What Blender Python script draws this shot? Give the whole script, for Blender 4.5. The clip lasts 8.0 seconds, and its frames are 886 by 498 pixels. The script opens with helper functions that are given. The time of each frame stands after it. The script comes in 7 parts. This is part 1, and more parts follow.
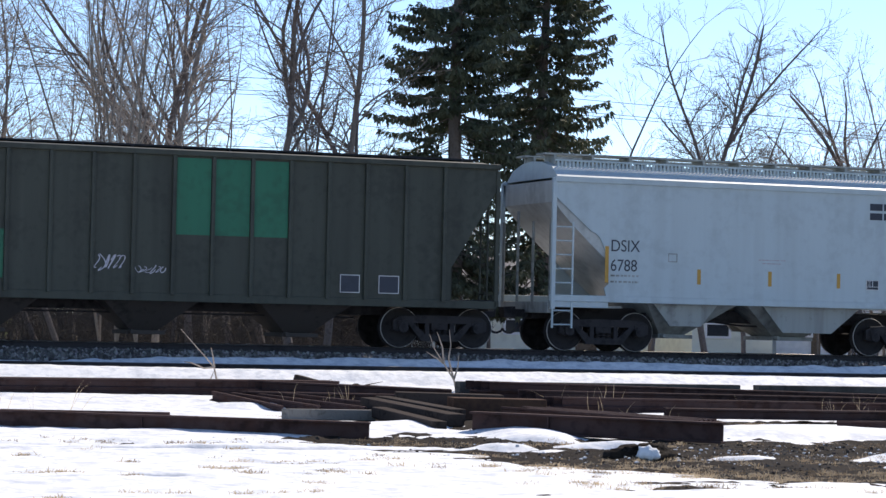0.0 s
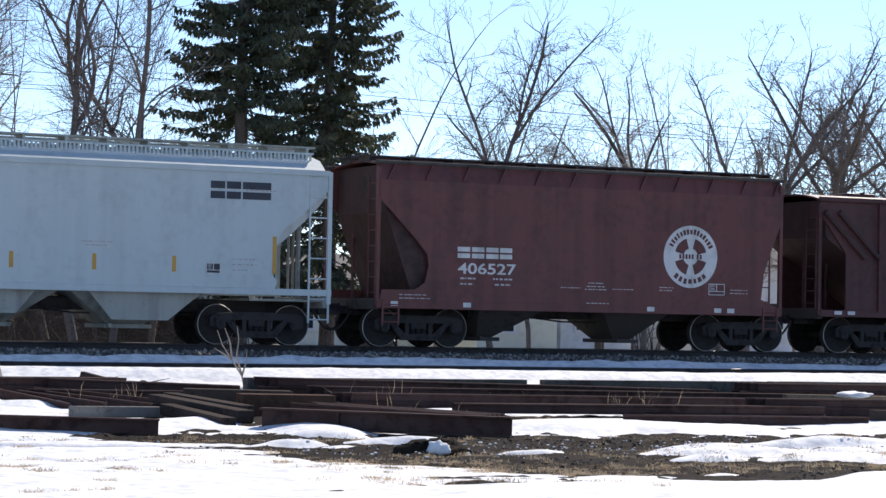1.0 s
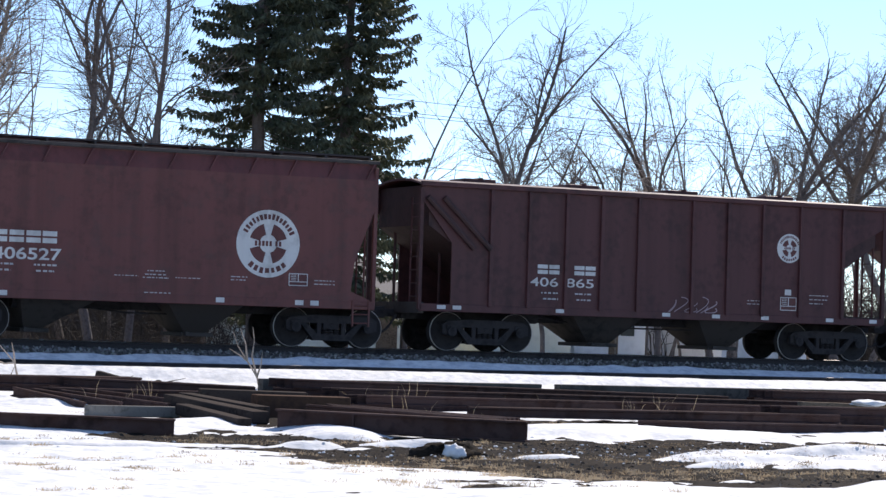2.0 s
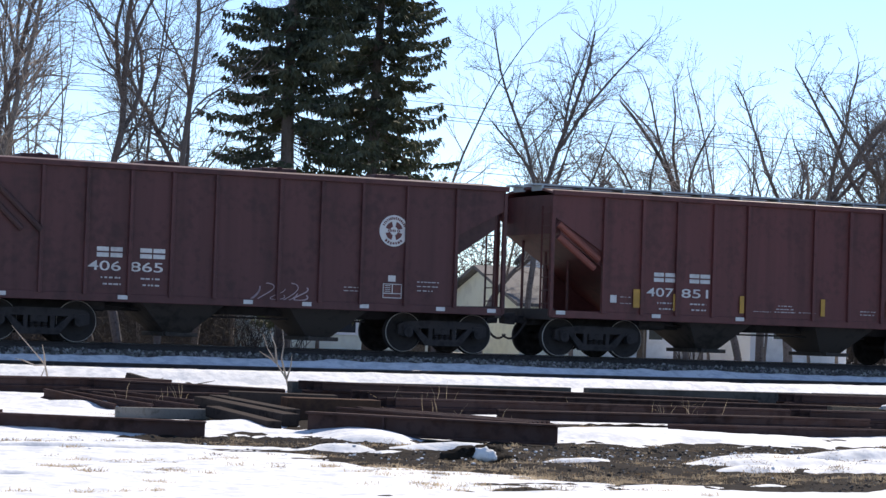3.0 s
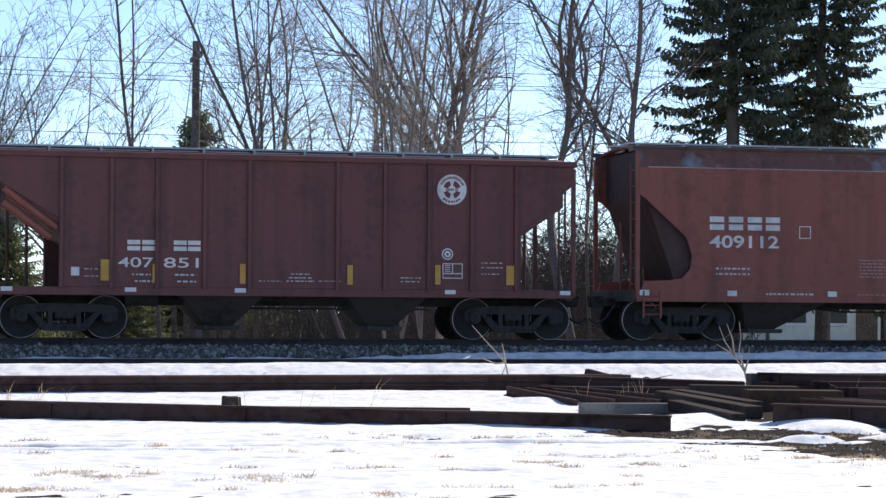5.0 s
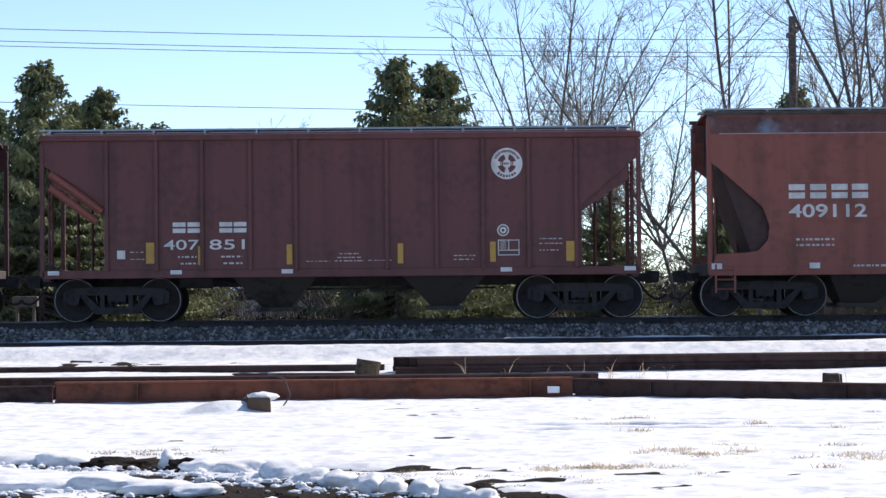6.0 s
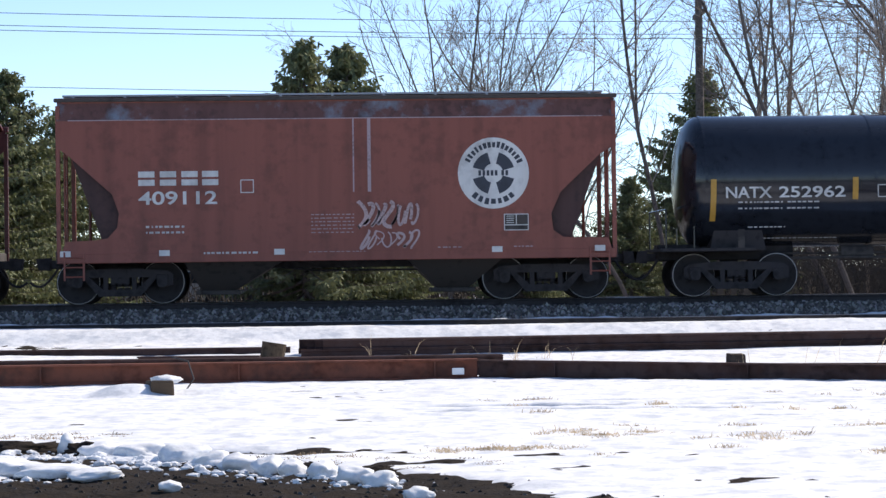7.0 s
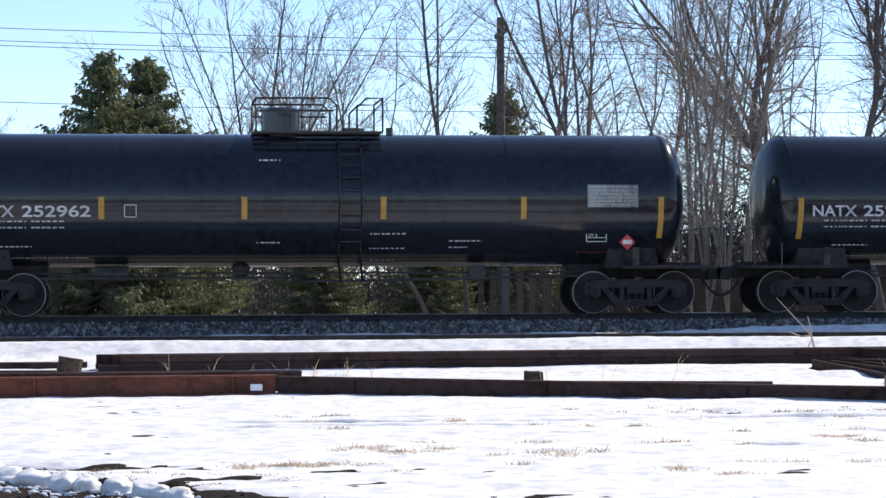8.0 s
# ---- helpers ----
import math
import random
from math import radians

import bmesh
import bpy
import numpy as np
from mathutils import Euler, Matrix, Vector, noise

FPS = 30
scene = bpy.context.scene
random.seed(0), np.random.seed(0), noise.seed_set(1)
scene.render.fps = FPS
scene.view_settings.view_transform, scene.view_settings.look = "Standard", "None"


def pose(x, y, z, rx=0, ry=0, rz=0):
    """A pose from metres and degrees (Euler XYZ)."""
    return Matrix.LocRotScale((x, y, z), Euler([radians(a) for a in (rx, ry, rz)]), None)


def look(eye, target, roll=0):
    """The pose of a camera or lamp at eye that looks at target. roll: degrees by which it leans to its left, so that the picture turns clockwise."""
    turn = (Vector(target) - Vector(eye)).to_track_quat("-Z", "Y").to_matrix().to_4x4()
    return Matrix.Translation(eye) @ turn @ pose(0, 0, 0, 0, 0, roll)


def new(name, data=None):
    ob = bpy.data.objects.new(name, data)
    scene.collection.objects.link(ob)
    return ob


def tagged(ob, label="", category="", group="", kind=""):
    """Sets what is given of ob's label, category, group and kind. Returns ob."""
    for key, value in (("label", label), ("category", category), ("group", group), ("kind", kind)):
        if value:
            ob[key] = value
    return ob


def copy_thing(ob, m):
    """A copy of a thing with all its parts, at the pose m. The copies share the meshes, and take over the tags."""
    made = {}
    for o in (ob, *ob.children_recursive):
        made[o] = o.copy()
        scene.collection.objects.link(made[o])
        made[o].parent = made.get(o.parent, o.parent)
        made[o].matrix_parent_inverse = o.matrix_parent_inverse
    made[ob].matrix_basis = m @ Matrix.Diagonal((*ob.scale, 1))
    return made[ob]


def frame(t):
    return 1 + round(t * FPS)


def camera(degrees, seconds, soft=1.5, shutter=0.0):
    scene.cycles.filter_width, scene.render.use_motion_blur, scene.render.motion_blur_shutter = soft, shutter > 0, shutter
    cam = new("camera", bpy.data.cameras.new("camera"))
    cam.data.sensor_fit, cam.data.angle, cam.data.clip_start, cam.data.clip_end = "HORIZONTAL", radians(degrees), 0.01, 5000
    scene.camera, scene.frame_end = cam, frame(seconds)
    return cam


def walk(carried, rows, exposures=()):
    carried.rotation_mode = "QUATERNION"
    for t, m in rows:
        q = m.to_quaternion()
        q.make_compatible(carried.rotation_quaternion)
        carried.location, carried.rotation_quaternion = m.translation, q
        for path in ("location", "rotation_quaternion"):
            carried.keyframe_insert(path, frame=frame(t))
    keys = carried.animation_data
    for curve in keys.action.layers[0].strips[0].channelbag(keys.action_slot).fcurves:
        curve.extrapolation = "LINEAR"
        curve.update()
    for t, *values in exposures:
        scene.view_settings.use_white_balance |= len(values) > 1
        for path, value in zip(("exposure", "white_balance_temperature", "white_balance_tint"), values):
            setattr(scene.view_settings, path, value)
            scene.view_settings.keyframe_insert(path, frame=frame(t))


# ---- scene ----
# ---- the camera: held by hand, turning to the side as the train goes by ----
cam = camera(20.21, 8.0, soft=1.45)
EYE_Z = 1.644


def held(x, yaw, pitch, roll):
    """A camera pose: yaw to the left from +y, pitch up, roll as in look()."""
    a, b = radians(yaw), radians(pitch)
    way = Vector((-math.sin(a) * math.cos(b), math.cos(a) * math.cos(b), math.sin(b)))
    eye = Vector((x, 0, EYE_Z))
    return look(eye, eye + way, roll)


# seconds, sideways shift, yaw, pitch, roll
HELD = [
    (0.0, 0.305, -20.284, 1.686, 1.259),
    (0.3, 0.268, -22.059, 1.66, 0.862),
    (0.5, 0.243, -22.998, 1.695, 0.708),
    (0.7, 0.233, -24.066, 1.721, 0.721),
    (1.0, 0.219, -25.258, 1.688, 1.078),
    (1.2, 0.206, -25.707, 1.73, 1.407),
    (1.5, 0.187, -25.696, 1.761, 1.54),
    (1.8, 0.171, -25.547, 1.742, 1.773),
    (2.0, 0.16, -24.939, 1.757, 1.768),
    (2.2, 0.183, -24.375, 1.772, 1.777),
    (3.3, 0.07, -24.227, 1.826, 2.029),
    (3.5, 0.056, -23.532, 1.807, 1.729),
    (3.8, 0.053, -22.103, 1.751, 1.299),
    (4.0, 0.051, -21.175, 1.67, 1.256),
    (4.3, 0.031, -19.916, 1.58, 0.904),
    (4.5, 0.018, -18.865, 1.55, 0.777),
    (4.7, -0.069, -17.802, 1.483, 0.734),
    (5.0, -0.199, -14.211, 1.463, 0.348),
    (5.2, -0.213, -10.442, 1.484, 0.285),
    (6.3, -0.063, 0.478, 0.732, -0.674),
    (6.5, -0.037, 0.054, 0.473, -0.723),
    (6.8, -0.02, -1.399, 0.308, -0.741),
    (7.0, -0.008, -2.424, 0.528, -0.718),
    (7.3, 0.01, -3.644, 1.025, -0.499),
    (7.5, 0.023, -4.672, 1.021, -0.441),
    (7.8, 0.019, -6.197, 0.903, -0.516),
    (8.0, 0.016, -7.003, 0.869, -0.246)]
walk(cam, [(t, held(*r)) for t, *r in HELD], exposures=[(0.0, 0.22, 6950, 13), (8.0, 0.22, 6950, 13)])

# ---- world and sun ----
SUN_WAY = Vector((1.0, 0.86, 1.1)).normalized()  # towards the sun: behind the train, to the right
world = bpy.data.worlds.new("sky")
scene.world = world
world.use_nodes = True
wn = world.node_tree.nodes
sky = wn.new("ShaderNodeTexSky")
sky.sky_type = "NISHITA"
sky.sun_disc = False
sky.sun_elevation = math.asin(SUN_WAY.z)
sky.sun_rotation = math.atan2(SUN_WAY.x, SUN_WAY.y)
sky.air_density, sky.dust_density, sky.ozone_density = 0.9, 0.0, 3.6
sky.altitude = 2600
wn["Background"].inputs["Strength"].default_value = 0.168
world.node_tree.links.new(sky.outputs["Color"], wn["Background"].inputs["Color"])
sun = new("sun", bpy.data.lights.new("sun", "SUN"))
sun.data.energy, sun.data.angle, sun.data.color = 4.6, radians(0.55), (1.0, 0.945, 0.865)
sun.matrix_world = look(SUN_WAY * 100, (0, 0, 0))

# ---- materials ----


def mat(name, base, rough=0.6, metal=0.0, var=0.3, scale=6.0, bump=0.15, streak=0.0, other=None, mixat=(0.45, 0.7), big=0.8, spec=0.5, thin=0.0):
    """A surface with grain and larger blotches; streak draws runs of dirt down it; other is a second colour in worn spots; thin lets light through blades and needles."""
    m = bpy.data.materials.new(name)
    m.use_nodes = True
    nt = m.node_tree
    n, l = nt.nodes, nt.links
    bsdf = n["Principled BSDF"]
    bsdf.inputs["Roughness"].default_value = rough
    bsdf.inputs["Metallic"].default_value = metal
    bsdf.inputs["Specular IOR Level"].default_value = spec
    co = n.new("ShaderNodeTexCoord")
    fine = n.new("ShaderNodeTexNoise")
    fine.inputs["Scale"].default_value, fine.inputs["Detail"].default_value = scale, 6
    l.new(co.outputs["Object"], fine.inputs["Vector"])
    large = n.new("ShaderNodeTexNoise")
    large.inputs["Scale"].default_value, large.inputs["Detail"].default_value = big, 3
    l.new(co.outputs["Object"], large.inputs["Vector"])
    both = n.new("ShaderNodeMath")
    both.operation = "ADD"
    l.new(fine.outputs["Fac"], both.inputs[0])
    l.new(large.outputs["Fac"], both.inputs[1])
    ramp = n.new("ShaderNodeValToRGB")
    c = ramp.color_ramp
    c.elements[0].position, c.elements[1].position = 0.75, 1.25
    c.elements[0].color = (*[v * (1 - var) for v in base], 1)
    c.elements[1].color = (*[min(v * (1 + var), 0.95) for v in base], 1)
    half = n.new("ShaderNodeMath")
    half.operation = "MULTIPLY"
    half.inputs[1].default_value = 1.0
    l.new(both.outputs[0], half.inputs[0])
    l.new(half.outputs[0], ramp.inputs["Fac"])
    out = ramp.outputs["Color"]
    if other:
        pick = n.new("ShaderNodeTexNoise")
        pick.inputs["Scale"].default_value, pick.inputs["Detail"].default_value = big * 2.6, 7
        pick.inputs["Roughness"].default_value = 0.65
        l.new(co.outputs["Object"], pick.inputs["Vector"])
        r2 = n.new("ShaderNodeMapRange")
        r2.inputs["From Min"].default_value, r2.inputs["From Max"].default_value = mixat
        l.new(pick.outputs["Fac"], r2.inputs["Value"])
        mix = n.new("ShaderNodeMix")
        mix.data_type = "RGBA"
        l.new(r2.outputs["Result"], mix.inputs["Factor"])
        l.new(out, mix.inputs["A"])
        mix.inputs["B"].default_value = (*other, 1)
        out = mix.outputs["Result"]
    if streak:
        mp = n.new("ShaderNodeMapping")
        mp.inputs["Scale"].default_value = (3.5, 3.5, 0.22)
        l.new(co.outputs["Object"], mp.inputs["Vector"])
        run = n.new("ShaderNodeTexNoise")
        run.inputs["Scale"].default_value, run.inputs["Detail"].default_value = 1.0, 5
        l.new(mp.outputs["Vector"], run.inputs["Vector"])
        r3 = n.new("ShaderNodeMapRange")
        r3.inputs["From Min"].default_value, r3.inputs["From Max"].default_value = 0.42, 0.72
        r3.inputs["To Max"].default_value = streak
        l.new(run.outputs["Fac"], r3.inputs["Value"])
        mix = n.new("ShaderNodeMix")
        mix.data_type = "RGBA"
        mix.blend_type = "MULTIPLY"
        l.new(r3.outputs["Result"], mix.inputs["Factor"])
        l.new(out, mix.inputs["A"])
        mix.inputs["B"].default_value = (0.35, 0.31, 0.28, 1)
        out = mix.outputs["Result"]
    l.new(out, bsdf.inputs["Base Color"])
    if bump:
        bp = n.new("ShaderNodeBump")
        bp.inputs["Strength"].default_value, bp.inputs["Distance"].default_value = bump, 0.02
        l.new(fine.outputs["Fac"], bp.inputs["Height"])
        l.new(bp.outputs["Normal"], bsdf.inputs["Normal"])
    if thin:
        tr = n.new("ShaderNodeBsdfTranslucent")
        l.new(out, tr.inputs["Color"])
        blend = n.new("ShaderNodeMixShader")
        blend.inputs["Fac"].default_value = thin
        l.new(bsdf.outputs["BSDF"], blend.inputs[1])
        l.new(tr.outputs["BSDF"], blend.inputs[2])
        l.new(blend.outputs["Shader"], n["Material Output"].inputs["Surface"])
    return m


def stone_mat(name, dark, pale, warm, rough=0.9):
    """Loose stones, each of its own shade."""
    m = bpy.data.materials.new(name)
    m.use_nodes = True
    n, l = m.node_tree.nodes, m.node_tree.links
    geo = n.new("ShaderNodeNewGeometry")
    ramp = n.new("ShaderNodeValToRGB")
    c = ramp.color_ramp
    c.elements[0].color, c.elements[1].color = (*dark, 1), (*pale, 1)
    e = c.elements.new(0.6)
    e.color = (*warm, 1)
    l.new(geo.outputs["Random Per Island"], ramp.inputs["Fac"])
    co = n.new("ShaderNodeTexCoord")
    grain = n.new("ShaderNodeTexNoise")
    grain.inputs["Scale"].default_value, grain.inputs["Detail"].default_value = 40, 4
    l.new(co.outputs["Object"], grain.inputs["Vector"])
    mul = n.new("ShaderNodeMix")
    mul.data_type, mul.blend_type = "RGBA", "OVERLAY"
    mul.inputs["Factor"].default_value = 0.5
    l.new(ramp.outputs["Color"], mul.inputs["A"])
    l.new(grain.outputs["Color"], mul.inputs["B"])
    bsdf = n["Principled BSDF"]
    l.new(mul.outputs["Result"], bsdf.inputs["Base Color"])
    bsdf.inputs["Roughness"].default_value = rough
    bsdf.inputs["Specular IOR Level"].default_value = 0.3
    return m


M_GREEN = mat("dark_green_paint", (0.041, 0.046, 0.033), 0.55, streak=0.5, var=0.2)
M_PATCH = mat("bright_green_paint", (0.008, 0.135, 0.07), 0.45, var=0.12, streak=0.2)
M_GRAY = mat("pale_gray_paint", (0.47, 0.54, 0.55), 0.45, streak=0.12, var=0.05)
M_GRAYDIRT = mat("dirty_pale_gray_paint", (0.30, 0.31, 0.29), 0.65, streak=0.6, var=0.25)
M_GRAYEND = mat("pale_gray_end_sheet", (0.46, 0.47, 0.45), 0.3, streak=0.35, var=0.12)
M_BROWN = mat("mineral_brown_paint", (0.140, 0.041, 0.036), 0.5, streak=0.4, var=0.16, other=(0.10, 0.045, 0.04), mixat=(0.5, 0.8))
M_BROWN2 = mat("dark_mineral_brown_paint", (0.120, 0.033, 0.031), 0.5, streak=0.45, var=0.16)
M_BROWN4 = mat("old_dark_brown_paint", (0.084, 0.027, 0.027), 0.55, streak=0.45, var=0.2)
# car brown darkened for the shade in the end openings, plus runs of dirt
M_SLOPE = mat("shaded_dirty_slope_brown", (0.055, 0.024, 0.022), 0.65, streak=0.5, var=0.3)
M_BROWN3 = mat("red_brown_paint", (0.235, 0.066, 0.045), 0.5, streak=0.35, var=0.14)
M_BAND = mat("weathered_roof_edge", (0.13, 0.055, 0.045), 0.6, streak=0.4, var=0.3, other=(0.22, 0.25, 0.30), mixat=(0.5, 0.66), big=0.45)
M_TANK = mat("black_tank_paint", (0.016, 0.018, 0.024), 0.15, var=0.3, big=0.5, bump=0.012, streak=0.2)
M_DIRTY = mat("grimy_steel", (0.05, 0.042, 0.038), 0.75, var=0.4)
M_DARK = mat("grimy_black_steel", (0.034, 0.030, 0.031), 0.75, spec=0.25, var=0.4)
M_WHEEL = mat("oily_black_wheel", (0.026, 0.023, 0.023), 0.7, spec=0.2, var=0.4)
M_RIM = mat("polished_wheel_rim", (0.38, 0.36, 0.34), 0.5, 0.2, var=0.25)
M_RAILTOP = mat("polished_rail_head", (0.5, 0.47, 0.44), 0.3, 1.0, var=0.2)
M_WHITE = mat("white_lettering", (0.64, 0.63, 0.61), 0.6, var=0.12, streak=0.35)
M_PRINT = mat("faded_white_print", (0.46, 0.44, 0.43), 0.6, var=0.25, scale=14)
M_BLACKTXT = mat("black_lettering", (0.03, 0.035, 0.05), 0.5, var=0.15)
M_YELLOW = mat("yellow_reflector_strip", (0.50, 0.27, 0.045), 0.4, var=0.1)
M_GRAFF = mat("pale_spray_paint", (0.45, 0.43, 0.46), 0.6, var=0.3, scale=20)
M_GRAFF2 = mat("faded_gray_spray_and_sunlit_edge", (0.33, 0.25, 0.26), 0.6, var=0.3, scale=20)
M_GRAFF3 = mat("thin_faded_spray_paint", (0.38, 0.27, 0.26), 0.6, var=0.35, scale=20)
M_RED = mat("red_sign_paint", (0.6, 0.05, 0.05), 0.5, var=0.1)
M_RUST = mat("rusted_rail_steel", (0.056, 0.036, 0.034), 0.9, spec=0.08, var=0.4, other=(0.065, 0.034, 0.027), big=1.2)
M_RUSTBLOCK = mat("brown_rusted_block", (0.075, 0.042, 0.028), 0.9, spec=0.08, var=0.4, other=(0.05, 0.03, 0.026), big=1.2)
M_RUSTRED = mat("red_rusted_girder", (0.165, 0.062, 0.042), 0.85, spec=0.15, var=0.3, other=(0.10, 0.05, 0.04), big=1.0)
M_TIE = mat("creosoted_timber", (0.042, 0.033, 0.029), 0.9, spec=0.05, var=0.4, scale=14, bump=0.4)
M_WOOD = mat("weathered_timber", (0.16, 0.12, 0.085), 0.9, spec=0.15, var=0.35, scale=14, bump=0.4)
M_WOODDARK = mat("old_brown_wood", (0.07, 0.05, 0.035), 0.9, spec=0.15, var=0.4, scale=14, bump=0.5)
M_KERB = mat("dirty_concrete_kerb", (0.085, 0.078, 0.07), 0.9, spec=0.15, var=0.35, scale=9, bump=0.4, other=(0.05, 0.042, 0.036), big=0.6)
M_CONC = mat("gray_weathered_concrete", (0.16, 0.15, 0.135), 0.9, spec=0.15, var=0.3, scale=14, bump=0.3)
M_BRUSH = mat("dark_brush", (0.06, 0.049, 0.04), 0.9, var=0.4, scale=2, bump=0)
M_BALLAST = mat("crushed_stone_bed", (0.12, 0.113, 0.107), 0.9, var=0.55, scale=9, bump=0.5)
M_STONES = stone_mat("crushed_stone", (0.05, 0.046, 0.043), (0.36, 0.345, 0.32), (0.14, 0.13, 0.12))
M_GRAVEL = stone_mat("wet_gravel", (0.018, 0.016, 0.015), (0.13, 0.12, 0.112), (0.032, 0.027, 0.023), 0.85)
M_SNOW = mat("crusted_snow", (0.80, 0.81, 0.82), 0.75, var=0.09, scale=7, bump=0.8, big=1.3, spec=0.3, other=(0.60, 0.63, 0.67), mixat=(0.46, 0.64))
M_MUD = mat("wet_gravel_and_mud", (0.020, 0.017, 0.015), 0.88, var=0.6, scale=22, bump=0.8, spec=0.03, other=(0.034, 0.027, 0.021), mixat=(0.46, 0.6), big=1.5)
M_FARSNOW = mat("trodden_snow_and_grass", (0.62, 0.63, 0.64), 0.85, var=0.2, scale=3, bump=0.2, other=(0.06, 0.05, 0.035), mixat=(0.42, 0.5), big=0.2)
M_BARK = mat("gray_brown_bark", (0.15, 0.122, 0.105), 0.9, var=0.35, scale=12, bump=0.5)
M_BARKPALE = mat("pale_tan_bark", (0.24, 0.195, 0.155), 0.9, var=0.3, scale=12, bump=0.4)
M_LIMB = mat("dark_gray_limbs", (0.18, 0.145, 0.125), 0.9, var=0.3, scale=6, bump=0.2)
M_TWIG = mat("brown_gray_twigs", (0.40, 0.335, 0.29), 0.9, var=0.3, scale=4, bump=0)
M_TWIGPALE = mat("tan_twigs", (0.42, 0.335, 0.265), 0.9, var=0.3, scale=4, bump=0)
M_NEEDLE = mat("dark_spruce_needles", (0.075, 0.085, 0.05), 0.8, var=0.5, scale=3, bump=0, thin=0.15)
M_NEEDLE2 = mat("olive_spruce_needles", (0.15, 0.165, 0.08), 0.8, var=0.45, scale=3, bump=0, thin=0.22)
M_GRASS = mat("dry_grass", (0.43, 0.34, 0.23), 0.9, var=0.35, scale=5, bump=0, thin=0.45)
M_STRAW = mat("dead_stubble", (0.26, 0.19, 0.12), 0.9, var=0.5, scale=5, bump=0, thin=0.3)
M_SIDING = mat("cream_siding", (0.84, 0.84, 0.70), 0.7, var=0.06, scale=3, bump=0.05)
M_SIDINGW = mat("white_siding", (0.86, 0.86, 0.85), 0.7, var=0.06, scale=3, bump=0.05)
M_SHINGLE = mat("gray_roof_shingles", (0.14, 0.135, 0.135), 0.9, var=0.3, scale=10, bump=0.4)
M_WINDOW = mat("dark_window_glass", (0.03, 0.04, 0.05), 0.08, var=0.1, bump=0)
M_CAR = mat("silver_car_paint", (0.5, 0.52, 0.55), 0.25, 0.4, var=0.05, bump=0)
M_CARBLUE = mat("pale_blue_car_paint", (0.34, 0.44, 0.55), 0.25, 0.3, var=0.05, bump=0)
M_TYRE = mat("black_rubber", (0.02, 0.02, 0.02), 0.8, var=0.2)
M_WIRE = mat("weathered_cable", (0.10, 0.10, 0.11), 0.6, var=0.1, bump=0)
M_POLE = mat("gray_utility_pole_wood", (0.13, 0.11, 0.095), 0.9, var=0.3, scale=14, bump=0.4)

# ---- mesh helpers ----


def bm_box(bm, x0, x1, y0, y1, z0, z1, bevel=0.0):
    r = bmesh.ops.create_cube(bm, size=1, matrix=Matrix.Translation(((x0 + x1) / 2, (y0 + y1) / 2, (z0 + z1) / 2)) @ Matrix.Diagonal((x1 - x0, y1 - y0, z1 - z0, 1)))
    if bevel:
        es = {e for v in r["verts"] for e in v.link_edges}
        bmesh.ops.bevel(bm, geom=list(es), offset=bevel, segments=2, affect="EDGES", profile=0.5)


def bm_prism(bm, pts, y0, y1):
    """An outline in x and z, drawn through from y0 to y1."""
    a = [bm.verts.new((x, y0, z)) for x, z in pts]
    b = [bm.verts.new((x, y1, z)) for x, z in pts]
    fs = [bm.faces.new(a), bm.faces.new(b[::-1])]
    k = len(pts)
    for i in range(k):
        fs.append(bm.faces.new((a[i], b[i], b[(i + 1) % k], a[(i + 1) % k])))
    bmesh.ops.recalc_face_normals(bm, faces=fs)


def bm_tube(bm, p, q, r0, r1=None, n=8):
    p, q = Vector(p), Vector(q)
    r1 = r0 if r1 is None else r1
    d = (q - p).normalized()
    u = d.orthogonal().normalized()
    v = d.cross(u)
    ring = lambda c, r: [bm.verts.new(c + (u * math.cos(6.28318 * i / n) + v * math.sin(6.28318 * i / n)) * r) for i in range(n)]
    a, b = ring(p, r0), ring(q, r1)
    fs = [bm.faces.new(a[::-1]), bm.faces.new(b)]
    for i in range(n):
        fs.append(bm.faces.new((a[i], a[(i + 1) % n], b[(i + 1) % n], b[i])))
    bmesh.ops.recalc_face_normals(bm, faces=fs)
    return fs


def bm_path(bm, pts, r, n=6):
    """A pipe bent through the points, in one piece."""
    pts = [Vector(p) for p in pts]
    rings = []
    u = (pts[1] - pts[0]).orthogonal().normalized()
    for i, p in enumerate(pts):
        d = (pts[min(i + 1, len(pts) - 1)] - pts[max(i - 1, 0)]).normalized()
        u = (u - d * u.dot(d)).normalized()
        w = d.cross(u)
        rings.append([bm.verts.new(p + (u * math.cos(6.28318 * k / n) + w * math.sin(6.28318 * k / n)) * r) for k in range(n)])
    for a, b in zip(rings, rings[1:]):
        for k in range(n):
            bm.faces.new((a[k], a[(k + 1) % n], b[(k + 1) % n], b[k]))
    bm.faces.new(rings[0][::-1]), bm.faces.new(rings[-1])


def part(name, bm, material, parent, label="", smooth=False):
    me = bpy.data.meshes.new(name)
    bm.to_mesh(me)
    bm.free()
    for m in material if isinstance(material, (list, tuple)) else [material]:
        me.materials.append(m)
    if smooth:
        for p in me.polygons:
            p.use_smooth = True
    ob = new(name, me)
    if parent is not None:
        ob.parent = parent
    if label:
        tagged(ob, label)
    return ob


def raw(name, verts, faces, material, parent=None):
    me = bpy.data.meshes.new(name)
    me.from_pydata(verts, [], faces)
    me.materials.append(material)
    ob = new(name, me)
    if parent is not None:
        ob.parent = parent
    return ob


def thing(name, label, category, m=None, group="", kind=""):
    ob = tagged(new(name), label, category, group, kind)
    if m is not None:
        ob.matrix_basis = m
    return ob

